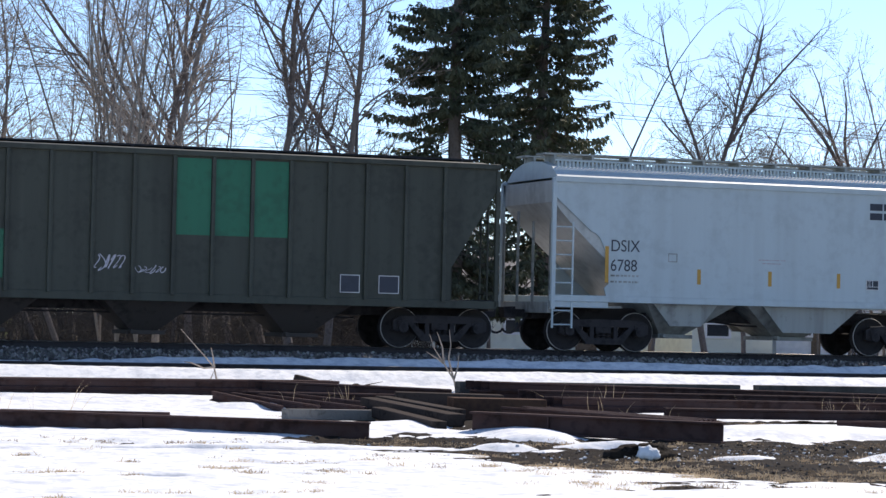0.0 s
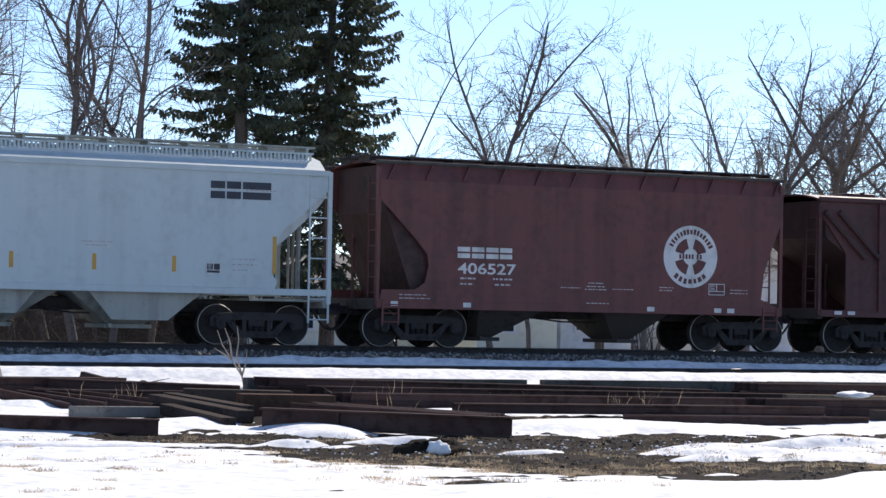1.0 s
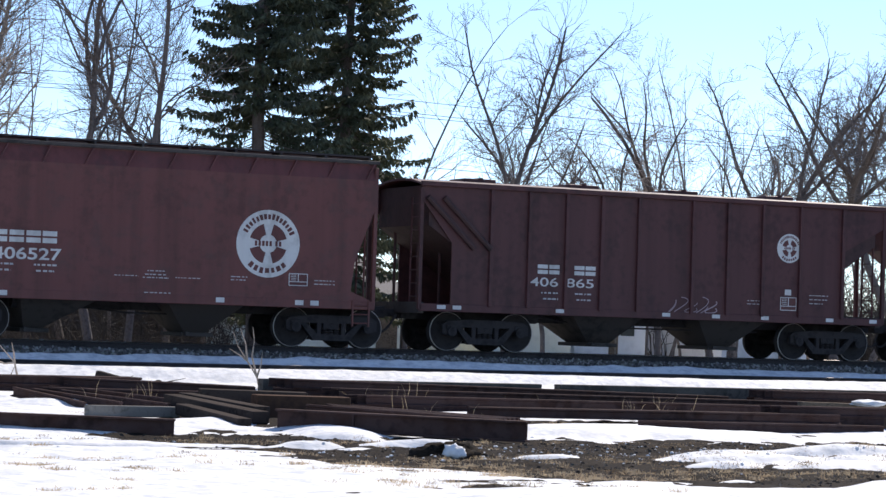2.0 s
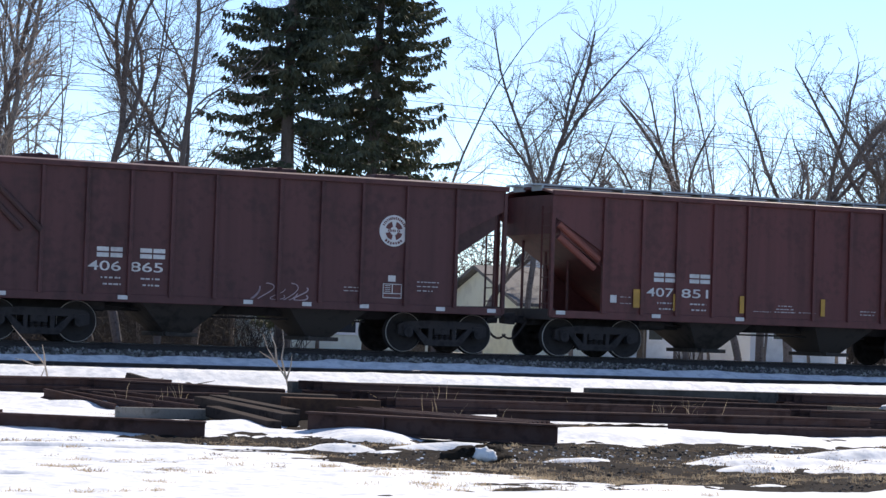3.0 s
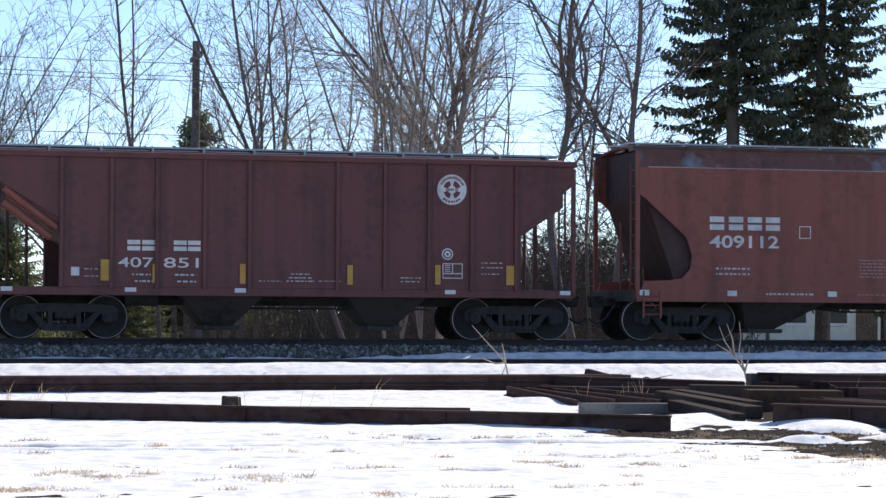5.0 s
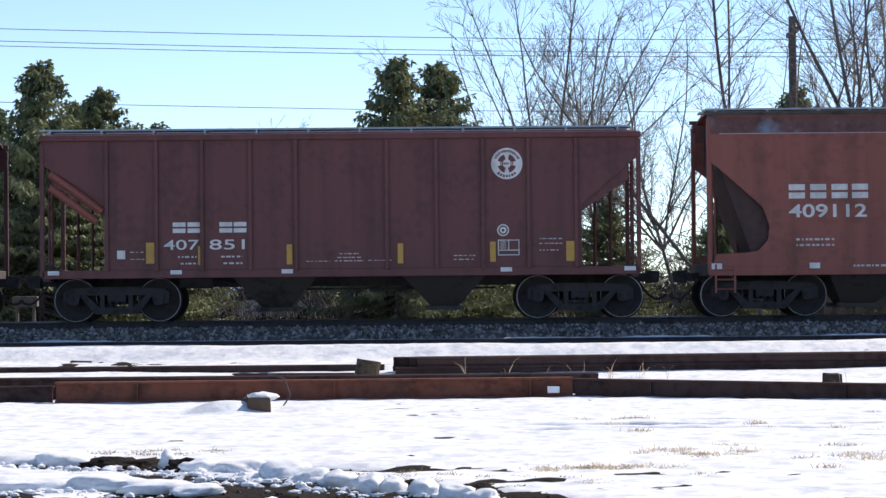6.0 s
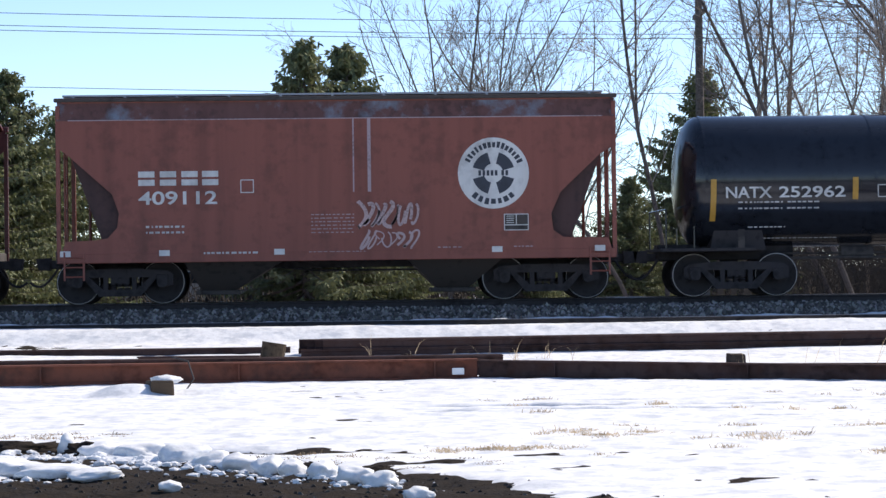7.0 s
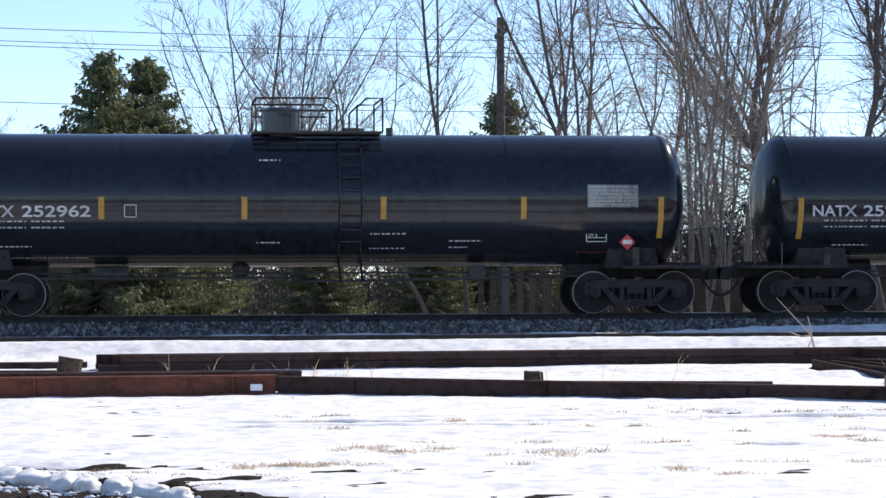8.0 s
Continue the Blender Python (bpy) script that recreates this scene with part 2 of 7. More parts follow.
# ---- the ground ----
TRACK_Y = 53.76      # centre line of the main track
RAIL_Z = 1.05        # top of its rails


def step(a, b, v):
    v = np.clip((v - a) / (b - a), 0, 1)
    return v * v * (3 - 2 * v)


def base_height(y):
    """The lie of the land across the tracks: a flat yard, a low siding bed, the ballast bank of the main line."""
    z = 0.12 * step(42.5, 44.5, y) + 0.20 * step(46.0, 47.2, y) + 0.20 * step(47.2, 48.4, y)
    z = z + 0.30 * step(50.4, 51.7, y) - 0.40 * step(56.0, 57.8, y)
    return z


def lattice(x, y, seed):
    """Smooth random values on a unit lattice."""
    xi, yi = np.floor(x).astype(np.int64), np.floor(y).astype(np.int64)
    fx, fy = x - xi, y - yi
    fx, fy = fx * fx * (3 - 2 * fx), fy * fy * (3 - 2 * fy)

    def h(a, b):
        n = (a * 374761393 + b * 668265263 + seed * 982451653) & 0x7FFFFFFF
        n = ((n ^ (n >> 13)) * 1274126177) & 0x7FFFFFFF
        return ((n ^ (n >> 16)) & 0xFFFF) / 65535.0
    a = h(xi, yi) * (1 - fx) + h(xi + 1, yi) * fx
    b = h(xi, yi + 1) * (1 - fx) + h(xi + 1, yi + 1) * fx
    return a * (1 - fy) + b * fy


def rough(x, y, scale, seed, octaves=4):
    total, amp, s = 0, 0.5, scale
    for k in range(octaves):
        total = total + amp * lattice(x * s, y * s, seed + k * 17)
        amp, s = amp * 0.5, s * 2.1
    return total


# bare spots in the snow: x, y, half length, half width, turn in degrees, strength
BARE = [(14.6, 31.6, 3.4, 0.75, -8, 1.0), (16.3, 29.8, 3.0, 1.3, 5, 1.3), (14.4, 26.0, 2.6, 1.3, -25, 1.25), (13.2, 28.6, 1.1, 0.8, 0, 1.0), (19.2, 30.6, 3.5, 0.8, 5, 1.0),
        (10.5, 31.0, 3.2, 0.45, 3, 0.9), (7.2, 29.5, 3.0, 0.11, 2, 0.8), (10.0, 29.2, 1.4, 0.17, 0, 0.95), (-4.6, 18.2, 3.8, 1.6, -6, 1.45), (-2.6, 23.2, 1.1, 0.38, -14, 1.25), (-0.7, 19.5, 1.9, 0.8, -42, 1.5), (-1.2, 21.1, 1.2, 0.25, -40, 0.9),
        (-2.2, 19.6, 1.2, 0.22, -10, 0.9), (0.1, 20.0, 1.1, 0.35, -50, 1.3), (-1.3, 22.9, 0.8, 0.22, -20, 1.0), (2.1, 29.2, 0.9, 0.15, -8, 1.0), (3.4, 28.4, 0.9, 0.09, -4, 0.9), (5.2, 28.9, 0.9, 0.07, 0, 0.8), (4.6, 27.0, 0.5, 0.06, 5, 0.6), (3.6, 30.0, 0.6, 0.06, 0, 0.6), (1.2, 28.4, 0.25, 0.12, 0, 0.7), (6.9, 30.35, 1.5, 0.14, 3, 1.0), (8.6, 26.2, 0.9, 0.07, 4, 0.6), (6.0, 24.2, 0.7, 0.06, 4, 0.6), (12.0, 32.4, 1.6, 0.5, 0, 0.9), (15.5, 36.8, 2.5, 2.2, -20, 0.9),
        (20.0, 38.5, 3.5, 1.0, 0, 0.6), (25.0, 31.5, 4.0, 0.7, 0, 0.9), (27.0, 27.5, 3.5, 1.0, 0, 0.9), (21.5, 27.8, 1.6, 0.6, 10, 0.8), (12.2, 22.6, 1.6, 0.3, 0, 0.5), (-9.0, 19.0, 3.0, 2.2, 0, 1.4), (17.0, 23.9, 2.5, 0.6, 14, 1.0), (21.0, 25.0, 2.0, 0.5, 14, 0.9), (22.0, 45.2, 6.0, 0.9, -2, 1.4), (33.0, 45.0, 7.0, 1.1, -2, 1.1), (15.0, 42.5, 3.0, 1.5, -10, 0.9), (24.0, 42.5, 6.0, 1.6, -6, 0.7)]
# drifts left standing, in the same terms
DRIFTS = [(12.9, 29.5, 0.55, 0.28, 20, -0.8), (12.35, 30, 0.4, 0.25, 0, -0.75), (14.4, 29.7, 0.5, 0.3, -10, -0.7), (16.2, 26.5, 0.6, 0.22, 6, -0.75), (17.3, 27.4, 1.0, 0.2, 6, -0.7), (18.3, 26.2, 1.0, 0.35, 8, -0.75), (19.6, 27.6, 0.9, 0.25, 8, -0.7), (14.0, 33.2, 0.5, 1.6, -8, -0.9), (14.0, 31.0, 1.0, 0.5, -10, -1.0), (13.6, 32.3, 0.9, 0.35, -30, -0.9), (19.2, 34.4, 2.0, 0.9, 0, -0.8), (16.4, 23, 0.6, 0.4, 20, -0.6), (16.9, 24.6, 0.7, 0.3, 20, -0.7), (19.2, 24.7, 0.9, 0.45, 30, -0.7), (20.6, 26.1, 1, 0.4, 20, -0.7), (21.9, 27.3, 0.9, 0.35, 10, -0.6), (24.6, 34.4, 1.2, 0.5, -10, -0.5), (26.8, 33.6, 1.4, 0.5, 0, -0.5), (13.9, 37.2, 0.8, 0.6, 0, -0.9), (13.2, 36.4, 0.7, 0.5, 0, -0.7), (16.6, 34, 1.6, 0.3, -30, -0.7), (12.2, 41.6, 0.9, 0.5, 0, -1.1), (19.6, 33.2, 2.2, 0.4, -6, -0.7), (17.8, 31.2, 0.8, 0.15, 0, -0.7), (16.0, 29.3, 1.6, 0.15, 4, -0.85), (18.6, 28.7, 1.5, 0.18, 5, -0.9), (17.4, 27.9, 0.9, 0.22, 6, -0.95), (14.6, 27.9, 0.6, 0.1, 0, -0.7), (20.9, 31.2, 1.0, 0.3, 0, -0.9), (14.9, 30.7, 0.9, 0.16, 0, -0.85), (15.3, 23.9, 0.6, 0.2, 10, -0.7), (17.2, 30.7, 0.9, 0.12, 0, -0.8), (20.2, 28.9, 1.0, 0.2, 6, -0.75), (15.2, 28.9, 0.5, 0.12, 0, -0.6), (22.6, 30.2, 1.2, 0.25, 0, -0.7), (-2.8, 33.35, 0.4, 0.35, 0, -1.3), (-1.7, 33.6, 0.5, 0.3, 0, -0.7)]


def shoulder_snow(x):
    """How far up the ballast shoulder the snow lies."""
    return 0.10 + 0.45 * step(8.0, 15.0, x)


def snow_depth(x, y):
    n = rough(x * 0.55, y, 0.55, 5, 5)
    d = 0.13 * (n - 0.08)
    d = d + 0.035 * (rough(x, y, 2.2, 40, 3) - 0.44)
    ragged = 0.1 + 2.2 * rough(x * 1.2, y * 3.0, 2.0, 71, 3)
    for cx, cy, a, b, turn, s in BARE + DRIFTS:
        c, q = math.cos(radians(turn)), math.sin(radians(turn))
        u, v = ((x - cx) * c + (y - cy) * q) / a, (-(x - cx) * q + (y - cy) * c) / b
        if 0 < s and b < 0.2:
            s = s * ragged
        d = d - 0.19 * s * np.exp(-(u * u + v * v) ** 1.5 * 0.7)
    d = d - 0.055 * step(9.5, 14.0, x) * step(22.5, 24.5, y) * (1 - step(32.0, 35.0, y)) * (0.3 + 1.4 * rough(x * 0.35, y * 1.5, 0.6, 91, 3))
    d = d + 0.035 * step(39.5, 41.0, y)
    # the ballast shoulder is bare stone, snow lies at its foot
    edge = shoulder_snow(x)
    d = d + 0.05 * step(49.7, 50.2, y) - 0.30 * step(50.55, 51.0, y - edge + 0.5 * (rough(x, y, 1.3, 77, 3) - 0.4))
    d = d + 0.06 * np.exp(-((y - 48.1) / 0.4) ** 2) - 0.07 * np.exp(-((y - 47.1) / 0.6) ** 2) - 0.06 * np.exp(-((y - 49.6) / 0.12) ** 2)
    return np.where(d > 0.07, 0.07 + (d - 0.07) * 0.6, d) + 0.035 * (rough(x * 0.4, y * 1.5, 1.5, 61, 4) - 0.46) + 0.018 * (rough(x, y, 5.0, 33, 2) - 0.37)


def grid_mesh(name, xs, ys, zf, material):
    X, Y = np.meshgrid(xs, ys)
    Z = zf(X, Y)
    verts = np.stack([X, Y, Z], -1).reshape(-1, 3)
    nx, ny = len(xs), len(ys)
    i = np.arange(nx * ny).reshape(ny, nx)
    quads = np.stack([i[:-1, :-1], i[:-1, 1:], i[1:, 1:], i[1:, :-1]], -1).reshape(-1, 4)
    me = bpy.data.meshes.new(name)
    me.vertices.add(len(verts))
    me.vertices.foreach_set("co", verts.ravel())
    me.loops.add(quads.size)
    me.loops.foreach_set("vertex_index", quads.ravel())
    me.polygons.add(len(quads))
    me.polygons.foreach_set("loop_start", np.arange(0, quads.size, 4))
    me.update(calc_edges=True)
    me.materials.append(material)
    me.polygons.foreach_set("use_smooth", np.ones(len(quads), bool))
    return new(name, me)


def ground_z(X, Y):
    near = step(-30, -14, X) * (1 - step(42, 60, X)) * step(8, 12, Y) * (1 - step(60, 70, Y))
    return base_height(Y) + near * (0.06 * (rough(X, Y, 1.7, 3, 4) - 0.47) + 0.09 * (rough(X, Y, 3.2, 9, 3) - 0.43) + 0.05 * (rough(X, Y, 7.0, 29, 2) - 0.37)) * (1 - step(50.4, 51.0, Y)) - 0.15 * step(50.35, 50.6, Y) * (1 - step(57.0, 57.9, Y))


gx = np.concatenate([[-3000, -900, -300, -120, -60, -30, -20], np.arange(-12, -7, 0.11), np.arange(-7, 24, 0.12), np.arange(24, 40, 0.17), [42, 46, 52, 60, 75, 100, 150, 300, 900, 3000]])
gy = np.concatenate([[-3000, -600, -100, -20, 0, 8, 12], np.arange(14, 18, 0.11), np.arange(18, 33, 0.10), np.arange(33, 58.5, 0.17), [60, 64, 70, 80, 100, 140, 250, 600, 3000]])


def surface(x, y):
    """What one steps on: snow or bare ground."""
    return np.maximum(ground_z(x, y), base_height(y) + snow_depth(x, y))


ground = tagged(grid_mesh("ground", gx, gy, ground_z, M_MUD), "wet gravel and mud yard under melting snow", "ground", kind="structure")
sx, sy = np.concatenate([np.arange(-12, -7, 0.12), np.arange(-7, 24, 0.075), np.arange(24, 39, 0.11)]), np.concatenate([np.arange(14, 18, 0.12), np.arange(18, 33, 0.06), np.arange(33, 52.2, 0.09)])
snow = tagged(grid_mesh("snow", sx, sy, lambda X, Y: base_height(Y) + snow_depth(X, Y), M_SNOW), "white crusted melting snow lying over the yard", "snow", kind="stuff")
far_snow = tagged(grid_mesh("snow", np.concatenate([[-900, -300, -100], np.arange(-40, 100, 2.0), [120, 300, 900]]), np.concatenate([np.arange(57.9, 130, 2.0), [160, 300, 1200]]),
                            lambda X, Y: base_height(Y) + 0.05 + 0.1 * (rough(X, Y, 0.3, 8, 2) - 0.3), M_FARSNOW), "thin trodden snow behind the railway", "snow", kind="stuff")

# ---- the main track: ballast bank, ties, rails ----


def ballast_bank():
    bm = bmesh.new()
    prof = [(50.35, 0.40), (50.9, 0.585), (51.75, 0.80), (52.3, 0.89), (55.2, 0.90), (56.0, 0.82), (57.4, 0.3)]
    a = [bm.verts.new((-80, y, z)) for y, z in prof]
    b = [bm.verts.new((150, y, z)) for y, z in prof]
    for i in range(len(prof) - 1):
        bm.faces.new((a[i], b[i], b[i + 1], a[i + 1]))
    return part("ballast_bank", bm, M_BALLAST, None)


tagged(ballast_bank(), "gray crushed stone bank under the main track", "ballast", kind="structure")


def loose_stones():
    """Stones of the near shoulder, each a rough five-cornered lump."""
    rng = np.random.default_rng(11)
    n = 20000
    x = rng.uniform(-12, 42, n)
    y = 50.3 + 1.95 * rng.beta(1.4, 1.0, n)
    z = np.interp(y, [50.35, 50.9, 51.75, 52.3], [0.42, 0.59, 0.81, 0.90])
    bare = (y > 50.6 + shoulder_snow(x) + rng.normal(0, 0.12, n)) | (rng.uniform(0, 1, n) < 0.07)
    x, y, z = x[bare], y[bare], z[bare]
    n = len(x)
    s = rng.uniform(0.03, 0.085, n)
    shape = np.array([(-1, -0.8, -0.4), (1, -0.7, -0.4), (0.9, 0.9, -0.4), (-0.8, 1, -0.4), (0.1, -0.1, 0.9), (-0.5, 0.4, 0.7)])
    tris = np.array([(0, 1, 4), (1, 2, 4), (2, 5, 4), (2, 3, 5), (3, 0, 5), (0, 4, 5)])
    ang = rng.uniform(0, 6.28, n)
    jit = shape[None] * rng.uniform(0.6, 1.3, (n, 6, 3))
    c, q = np.cos(ang)[:, None], np.sin(ang)[:, None]
    v = np.stack([jit[..., 0] * c - jit[..., 1] * q, jit[..., 0] * q + jit[..., 1] * c, jit[..., 2]], -1) * s[:, None, None] + np.stack([x, y, z], -1)[:, None]
    f = (tris[None] + 6 * np.arange(n)[:, None, None]).reshape(-1, 3)
    return raw("ballast_stones", v.reshape(-1, 3).tolist(), f.tolist(), M_STONES)


tagged(loose_stones(), "loose gray crushed stones on the track shoulder", "stones", kind="stuff")


def rail_profile(bm, x0, x1, y, z, h=0.17):
    """A rail with foot, web and head; z is its top."""
    pts = [(-.07, 0), (.07, 0), (.07, .015), (.012, .035), (.012, h - .045), (.036, h - .035), (.036, h - .006), (.028, h), (-.028, h), (-.036, h - .006), (-.036, h - .035), (-.012, h - .045), (-.012, .035), (-.07, .015)]
    a = [bm.verts.new((x0, y + u, z - h + v)) for u, v in pts]
    b = [bm.verts.new((x1, y + u, z - h + v)) for u, v in pts]
    k = len(pts)
    for i in range(k):
        f = bm.faces.new((a[i], a[(i + 1) % k], b[(i + 1) % k], b[i]))
        f.material_index = 1 if 6 <= i <= 8 else 0
    bm.faces.new(a[::-1]), bm.faces.new(b)
    bmesh.ops.recalc_face_normals(bm, faces=bm.faces[:])


def track(name, label, y, z, x0, x1, sunk=0.0, dip=0.0):
    t = thing(name, label, "railway track", kind="structure")
    for s in (-1, 1):
        bm = bmesh.new()
        rail_profile(bm, x0, x1, y + s * 0.7525, z - (dip if s < 0 else 0))
        part("rail", bm, [M_DARK, M_RAILTOP], t)
    bm = bmesh.new()
    bm_box(bm, -0.11, 0.11, -1.3, 1.3, -0.17, 0.0, 0.012)
    first = part("tie", bm, M_TIE, t)
    first.location = (x0 + 0.3, y, z - 0.165 - sunk)
    k = int((x1 - x0) / 0.54)
    for i in range(1, k):
        o = new("tie", first.data)
        o.parent = t
        o.location = (x0 + 0.3 + 0.54 * i, y + 0.04 * math.sin(i * 2.3), z - 0.165 - sunk)
        o.rotation_euler = (0, 0, 0.02 * math.sin(i * 1.7))
    return t


track("main_track", "main railway track with polished rails on dark ties", TRACK_Y, RAIL_Z, -30, 75)
track("siding_track", "rusty siding track half buried in snow", 48.87, 0.69, -30, 62, 0.2, 0.14)

# ---- the train ----
TIMES = [0.5 * k for k in range(17)]


def gone(t):
    """How far the train has come along x after t seconds: it rolls towards -x and slowly gathers speed."""
    return -(11.33 * t + 0.0265 * t * t)


WHEEL_R = 0.457
TRAIN, WHEELSETS = [], []


def make_wheelset():
    bm = bmesh.new()
    prof = [(0.0, 0.10), (0.09, 0.10), (0.13, 0.05), (0.34, 0.035), (0.385, 0.055), (0.441, 0.075), (WHEEL_R, 0.066), (WHEEL_R + 0.003, -0.04), (WHEEL_R + 0.026, -0.055), (WHEEL_R + 0.02, -0.072), (0.40, -0.07), (0.36, -0.02), (0.13, -0.04), (0.09, -0.09)]
    n = 36
    for side in (-1, 1):
        rings = []
        for r, y in prof:
            rings.append([bm.verts.new((math.cos(6.28318 * i / n) * max(r, 0.004), side * (0.76 + y), math.sin(6.28318 * i / n) * max(r, 0.004))) for i in range(n)])
        for k in range(len(rings) - 1):
            for i in range(n):
                f = bm.faces.new((rings[k][i], rings[k][(i + 1) % n], rings[k + 1][(i + 1) % n], rings[k + 1][i]))
                f.material_index = 1 if k == 5 else 0
                f.smooth = True
    bm_tube(bm, (0, -0.98, 0), (0, 0.98, 0), 0.085, n=12)
    for a in range(3):
        bm_tube(bm, (0.045 * math.cos(2.1 * a), -0.985, 0.045 * math.sin(2.1 * a)), (0.045 * math.cos(2.1 * a), -0.995, 0.045 * math.sin(2.1 * a)), 0.014, n=6)
    bmesh.ops.recalc_face_normals(bm, faces=bm.faces[:])
    me = bpy.data.meshes.new("wheelset")
    bm.to_mesh(me)
    bm.free()
    me.materials.append(M_WHEEL), me.materials.append(M_RIM)
    return me


def make_side_frame():
    bm = bmesh.new()
    outer = [(-1.12, 0.40), (-1.12, 0.62), (-1.0, 0.70), (-0.45, 0.74), (0.45, 0.74), (1.0, 0.70), (1.12, 0.62), (1.12, 0.40), (0.98, 0.34), (0.72, 0.40), (0.42, 0.18), (-0.42, 0.18), (-0.72, 0.40), (-0.98, 0.34)]
    bm_prism(bm, outer[:8] + [(0.98, 0.36), (0.80, 0.36), (0.78, 0.56), (-0.78, 0.56), (-0.80, 0.36), (-0.98, 0.36)], -0.07, 0.07)
    bm_prism(bm, [(-0.80, 0.58), (-0.66, 0.58), (-0.34, 0.30), (0.34, 0.30), (0.66, 0.58), (0.80, 0.58), (0.44, 0.16), (-0.44, 0.16)], -0.08, 0.08)
    for x in (-0.30, 0.30):
        bm_box(bm, x - 0.05, x + 0.05, -0.06, 0.06, 0.28, 0.6, 0.01)
    for x in (-0.14, 0.0, 0.14):
        for k in range(5):
            bm_tube(bm, (x, 0, 0.31 + 0.05 * k), (x, 0, 0.335 + 0.05 * k), 0.06, n=10)
    for x in (-0.89, 0.89):
        bm_tube(bm, (x, -0.14, 0.457), (x, 0.1, 0.457), 0.115, n=14)
        bm_box(bm, x - 0.13, x + 0.13, -0.1, 0.1, 0.5, 0.62, 0.015)
    me = bpy.data.meshes.new("side_frame")
    bm.to_mesh(me)
    bm.free()
    me.materials.append(M_DARK)
    return me


WHEELSET_MESH, SIDE_FRAME_MESH = make_wheelset(), make_side_frame()


def add_truck(car, x):
    bm = bmesh.new()
    bm_box(bm, -0.2, 0.2, -1.05, 1.05, 0.42, 0.68, 0.03)
    bm_tube(bm, (0, 0, 0.66), (0, 0, 0.80), 0.2, n=16)
    bm_box(bm, -0.9, 0.9, -0.05, 0.05, 0.36, 0.44, 0.01)
    for s in (-1, 1):
        bm_box(bm, s * 0.36 - 0.05, s * 0.36 + 0.05, -0.85, 0.85, 0.3, 0.42, 0.01)
    truck = part("truck", bm, M_DARK, car)
    truck.location.x = x
    for s in (-1, 1):
        o = new("side_frame", SIDE_FRAME_MESH)
        o.parent = truck
        o.location.y = s * 1.0
        w = new("wheelset", WHEELSET_MESH)
        w.parent = truck
        WHEELSETS.append((w, s * 0.89))
    return truck


def coupler(car, x, s):
    """Coupler and air hose at the end x; s is the way it points."""
    bm = bmesh.new()
    bm_box(bm, min(x - s * 0.5, x + s * 0.30), max(x - s * 0.5, x + s * 0.30), -0.09, 0.09, 0.76, 0.94, 0.02)
    bm_prism(bm, [(x + s * 0.26, 0.72), (x + s * 0.52, 0.74), (x + s * 0.56, 0.98), (x + s * 0.26, 1.0)], -0.16, 0.16)
    part("coupler", bm, M_DARK, car)
    bm = bmesh.new()
    pts = [(x + s * (0.05 + 0.62 * k / 8), -0.34, 0.80 - 0.42 * math.sin(math.pi * (k / 8) * 0.72)) for k in range(9)]
    bm_path(bm, pts, 0.028)
    part("air_hose", bm, M_DARK, car)


def ladder(car, x0, x1, y, z0, z1, rungs, material, r=0.018):
    bm = bmesh.new()
    bm_box(bm, x0 - 0.02, x0 + 0.02, y - 0.02, y + 0.02, z0, z1)
    bm_box(bm, x1 - 0.02, x1 + 0.02, y - 0.02, y + 0.02, z0, z1)
    for k in range(rungs):
        z = z0 + 0.08 + (z1 - z0 - 0.2) * k / (rungs - 1)
        bm_tube(bm, (x0, y, z), (x1, y, z), r, n=6)
    return part("ladder", bm, material, car)




def text(car, words, x, z, height, width, y, material, bold=0.02, name="lettering"):
    """Words painted on the near side, centred at x, z."""
    cu = bpy.data.curves.new("words", "FONT")
    cu.body, cu.size, cu.offset, cu.extrude = words, 1.0, bold, 0.002
    cu.align_x, cu.align_y = "CENTER", "CENTER"
    ob = bpy.data.objects.new("words", cu)
    me = bpy.data.meshes.new_from_object(ob)
    bpy.data.objects.remove(ob)
    co = np.zeros(len(me.vertices) * 3)
    me.vertices.foreach_get("co", co)
    co = co.reshape(-1, 3)
    lo, hi = co.min(0), co.max(0)
    u = (co - (lo + hi) / 2) / (hi - lo)
    out = np.stack([x + u[:, 0] * width, y - u[:, 2] * 0.004, z + u[:, 1] * height], -1)
    me.vertices.foreach_set("co", out.ravel())
    me.update()
    me.materials.clear()
    me.materials.append(material)
    o = new(name, me)
    o.parent = car
    return tagged(o, kind="stuff")


def bars(car, rows, y, material, name="stencil_print"):
    """Small print too fine to read: rows of x0, x1, z, height, broken into words."""
    bm = bmesh.new()
    rng = random.Random(len(rows) * 7 + int(rows[0][0] * 100))
    material = M_PRINT if material is M_WHITE else material
    for x0, x1, z, h in rows:
        x = x0
        while x < x1:
            w = min(rng.uniform(0.03, 0.11), x1 - x)
            bm_box(bm, x, x + w, y - 0.004, y, z + h * 0.15, z + h * 0.85)
            x += w + rng.uniform(0.018, 0.05)
    return tagged(part(name, bm, material, car), kind="stuff")


def plate(car, x0, x1, z0, z1, y, material, name="reflector_strip", label=""):
    bm = bmesh.new()
    bm_box(bm, x0, x1, y - 0.006, y, z0, z1)
    return part(name, bm, material, car, label)


def mark_blocks(car, xs, z0, z1, w, y, material, name="company_mark"):
    """A company's mark as plain blocks with an open middle."""
    for x in xs:
        bm = bmesh.new()
        h = z1 - z0
        for a, b in ((0.0, 0.42), (0.58, 1.0)):
            bm_box(bm, x, x + w, y - 0.005, y, z0 + h * a, z0 + h * b, 0.002)
        part(name, bm, material, car)


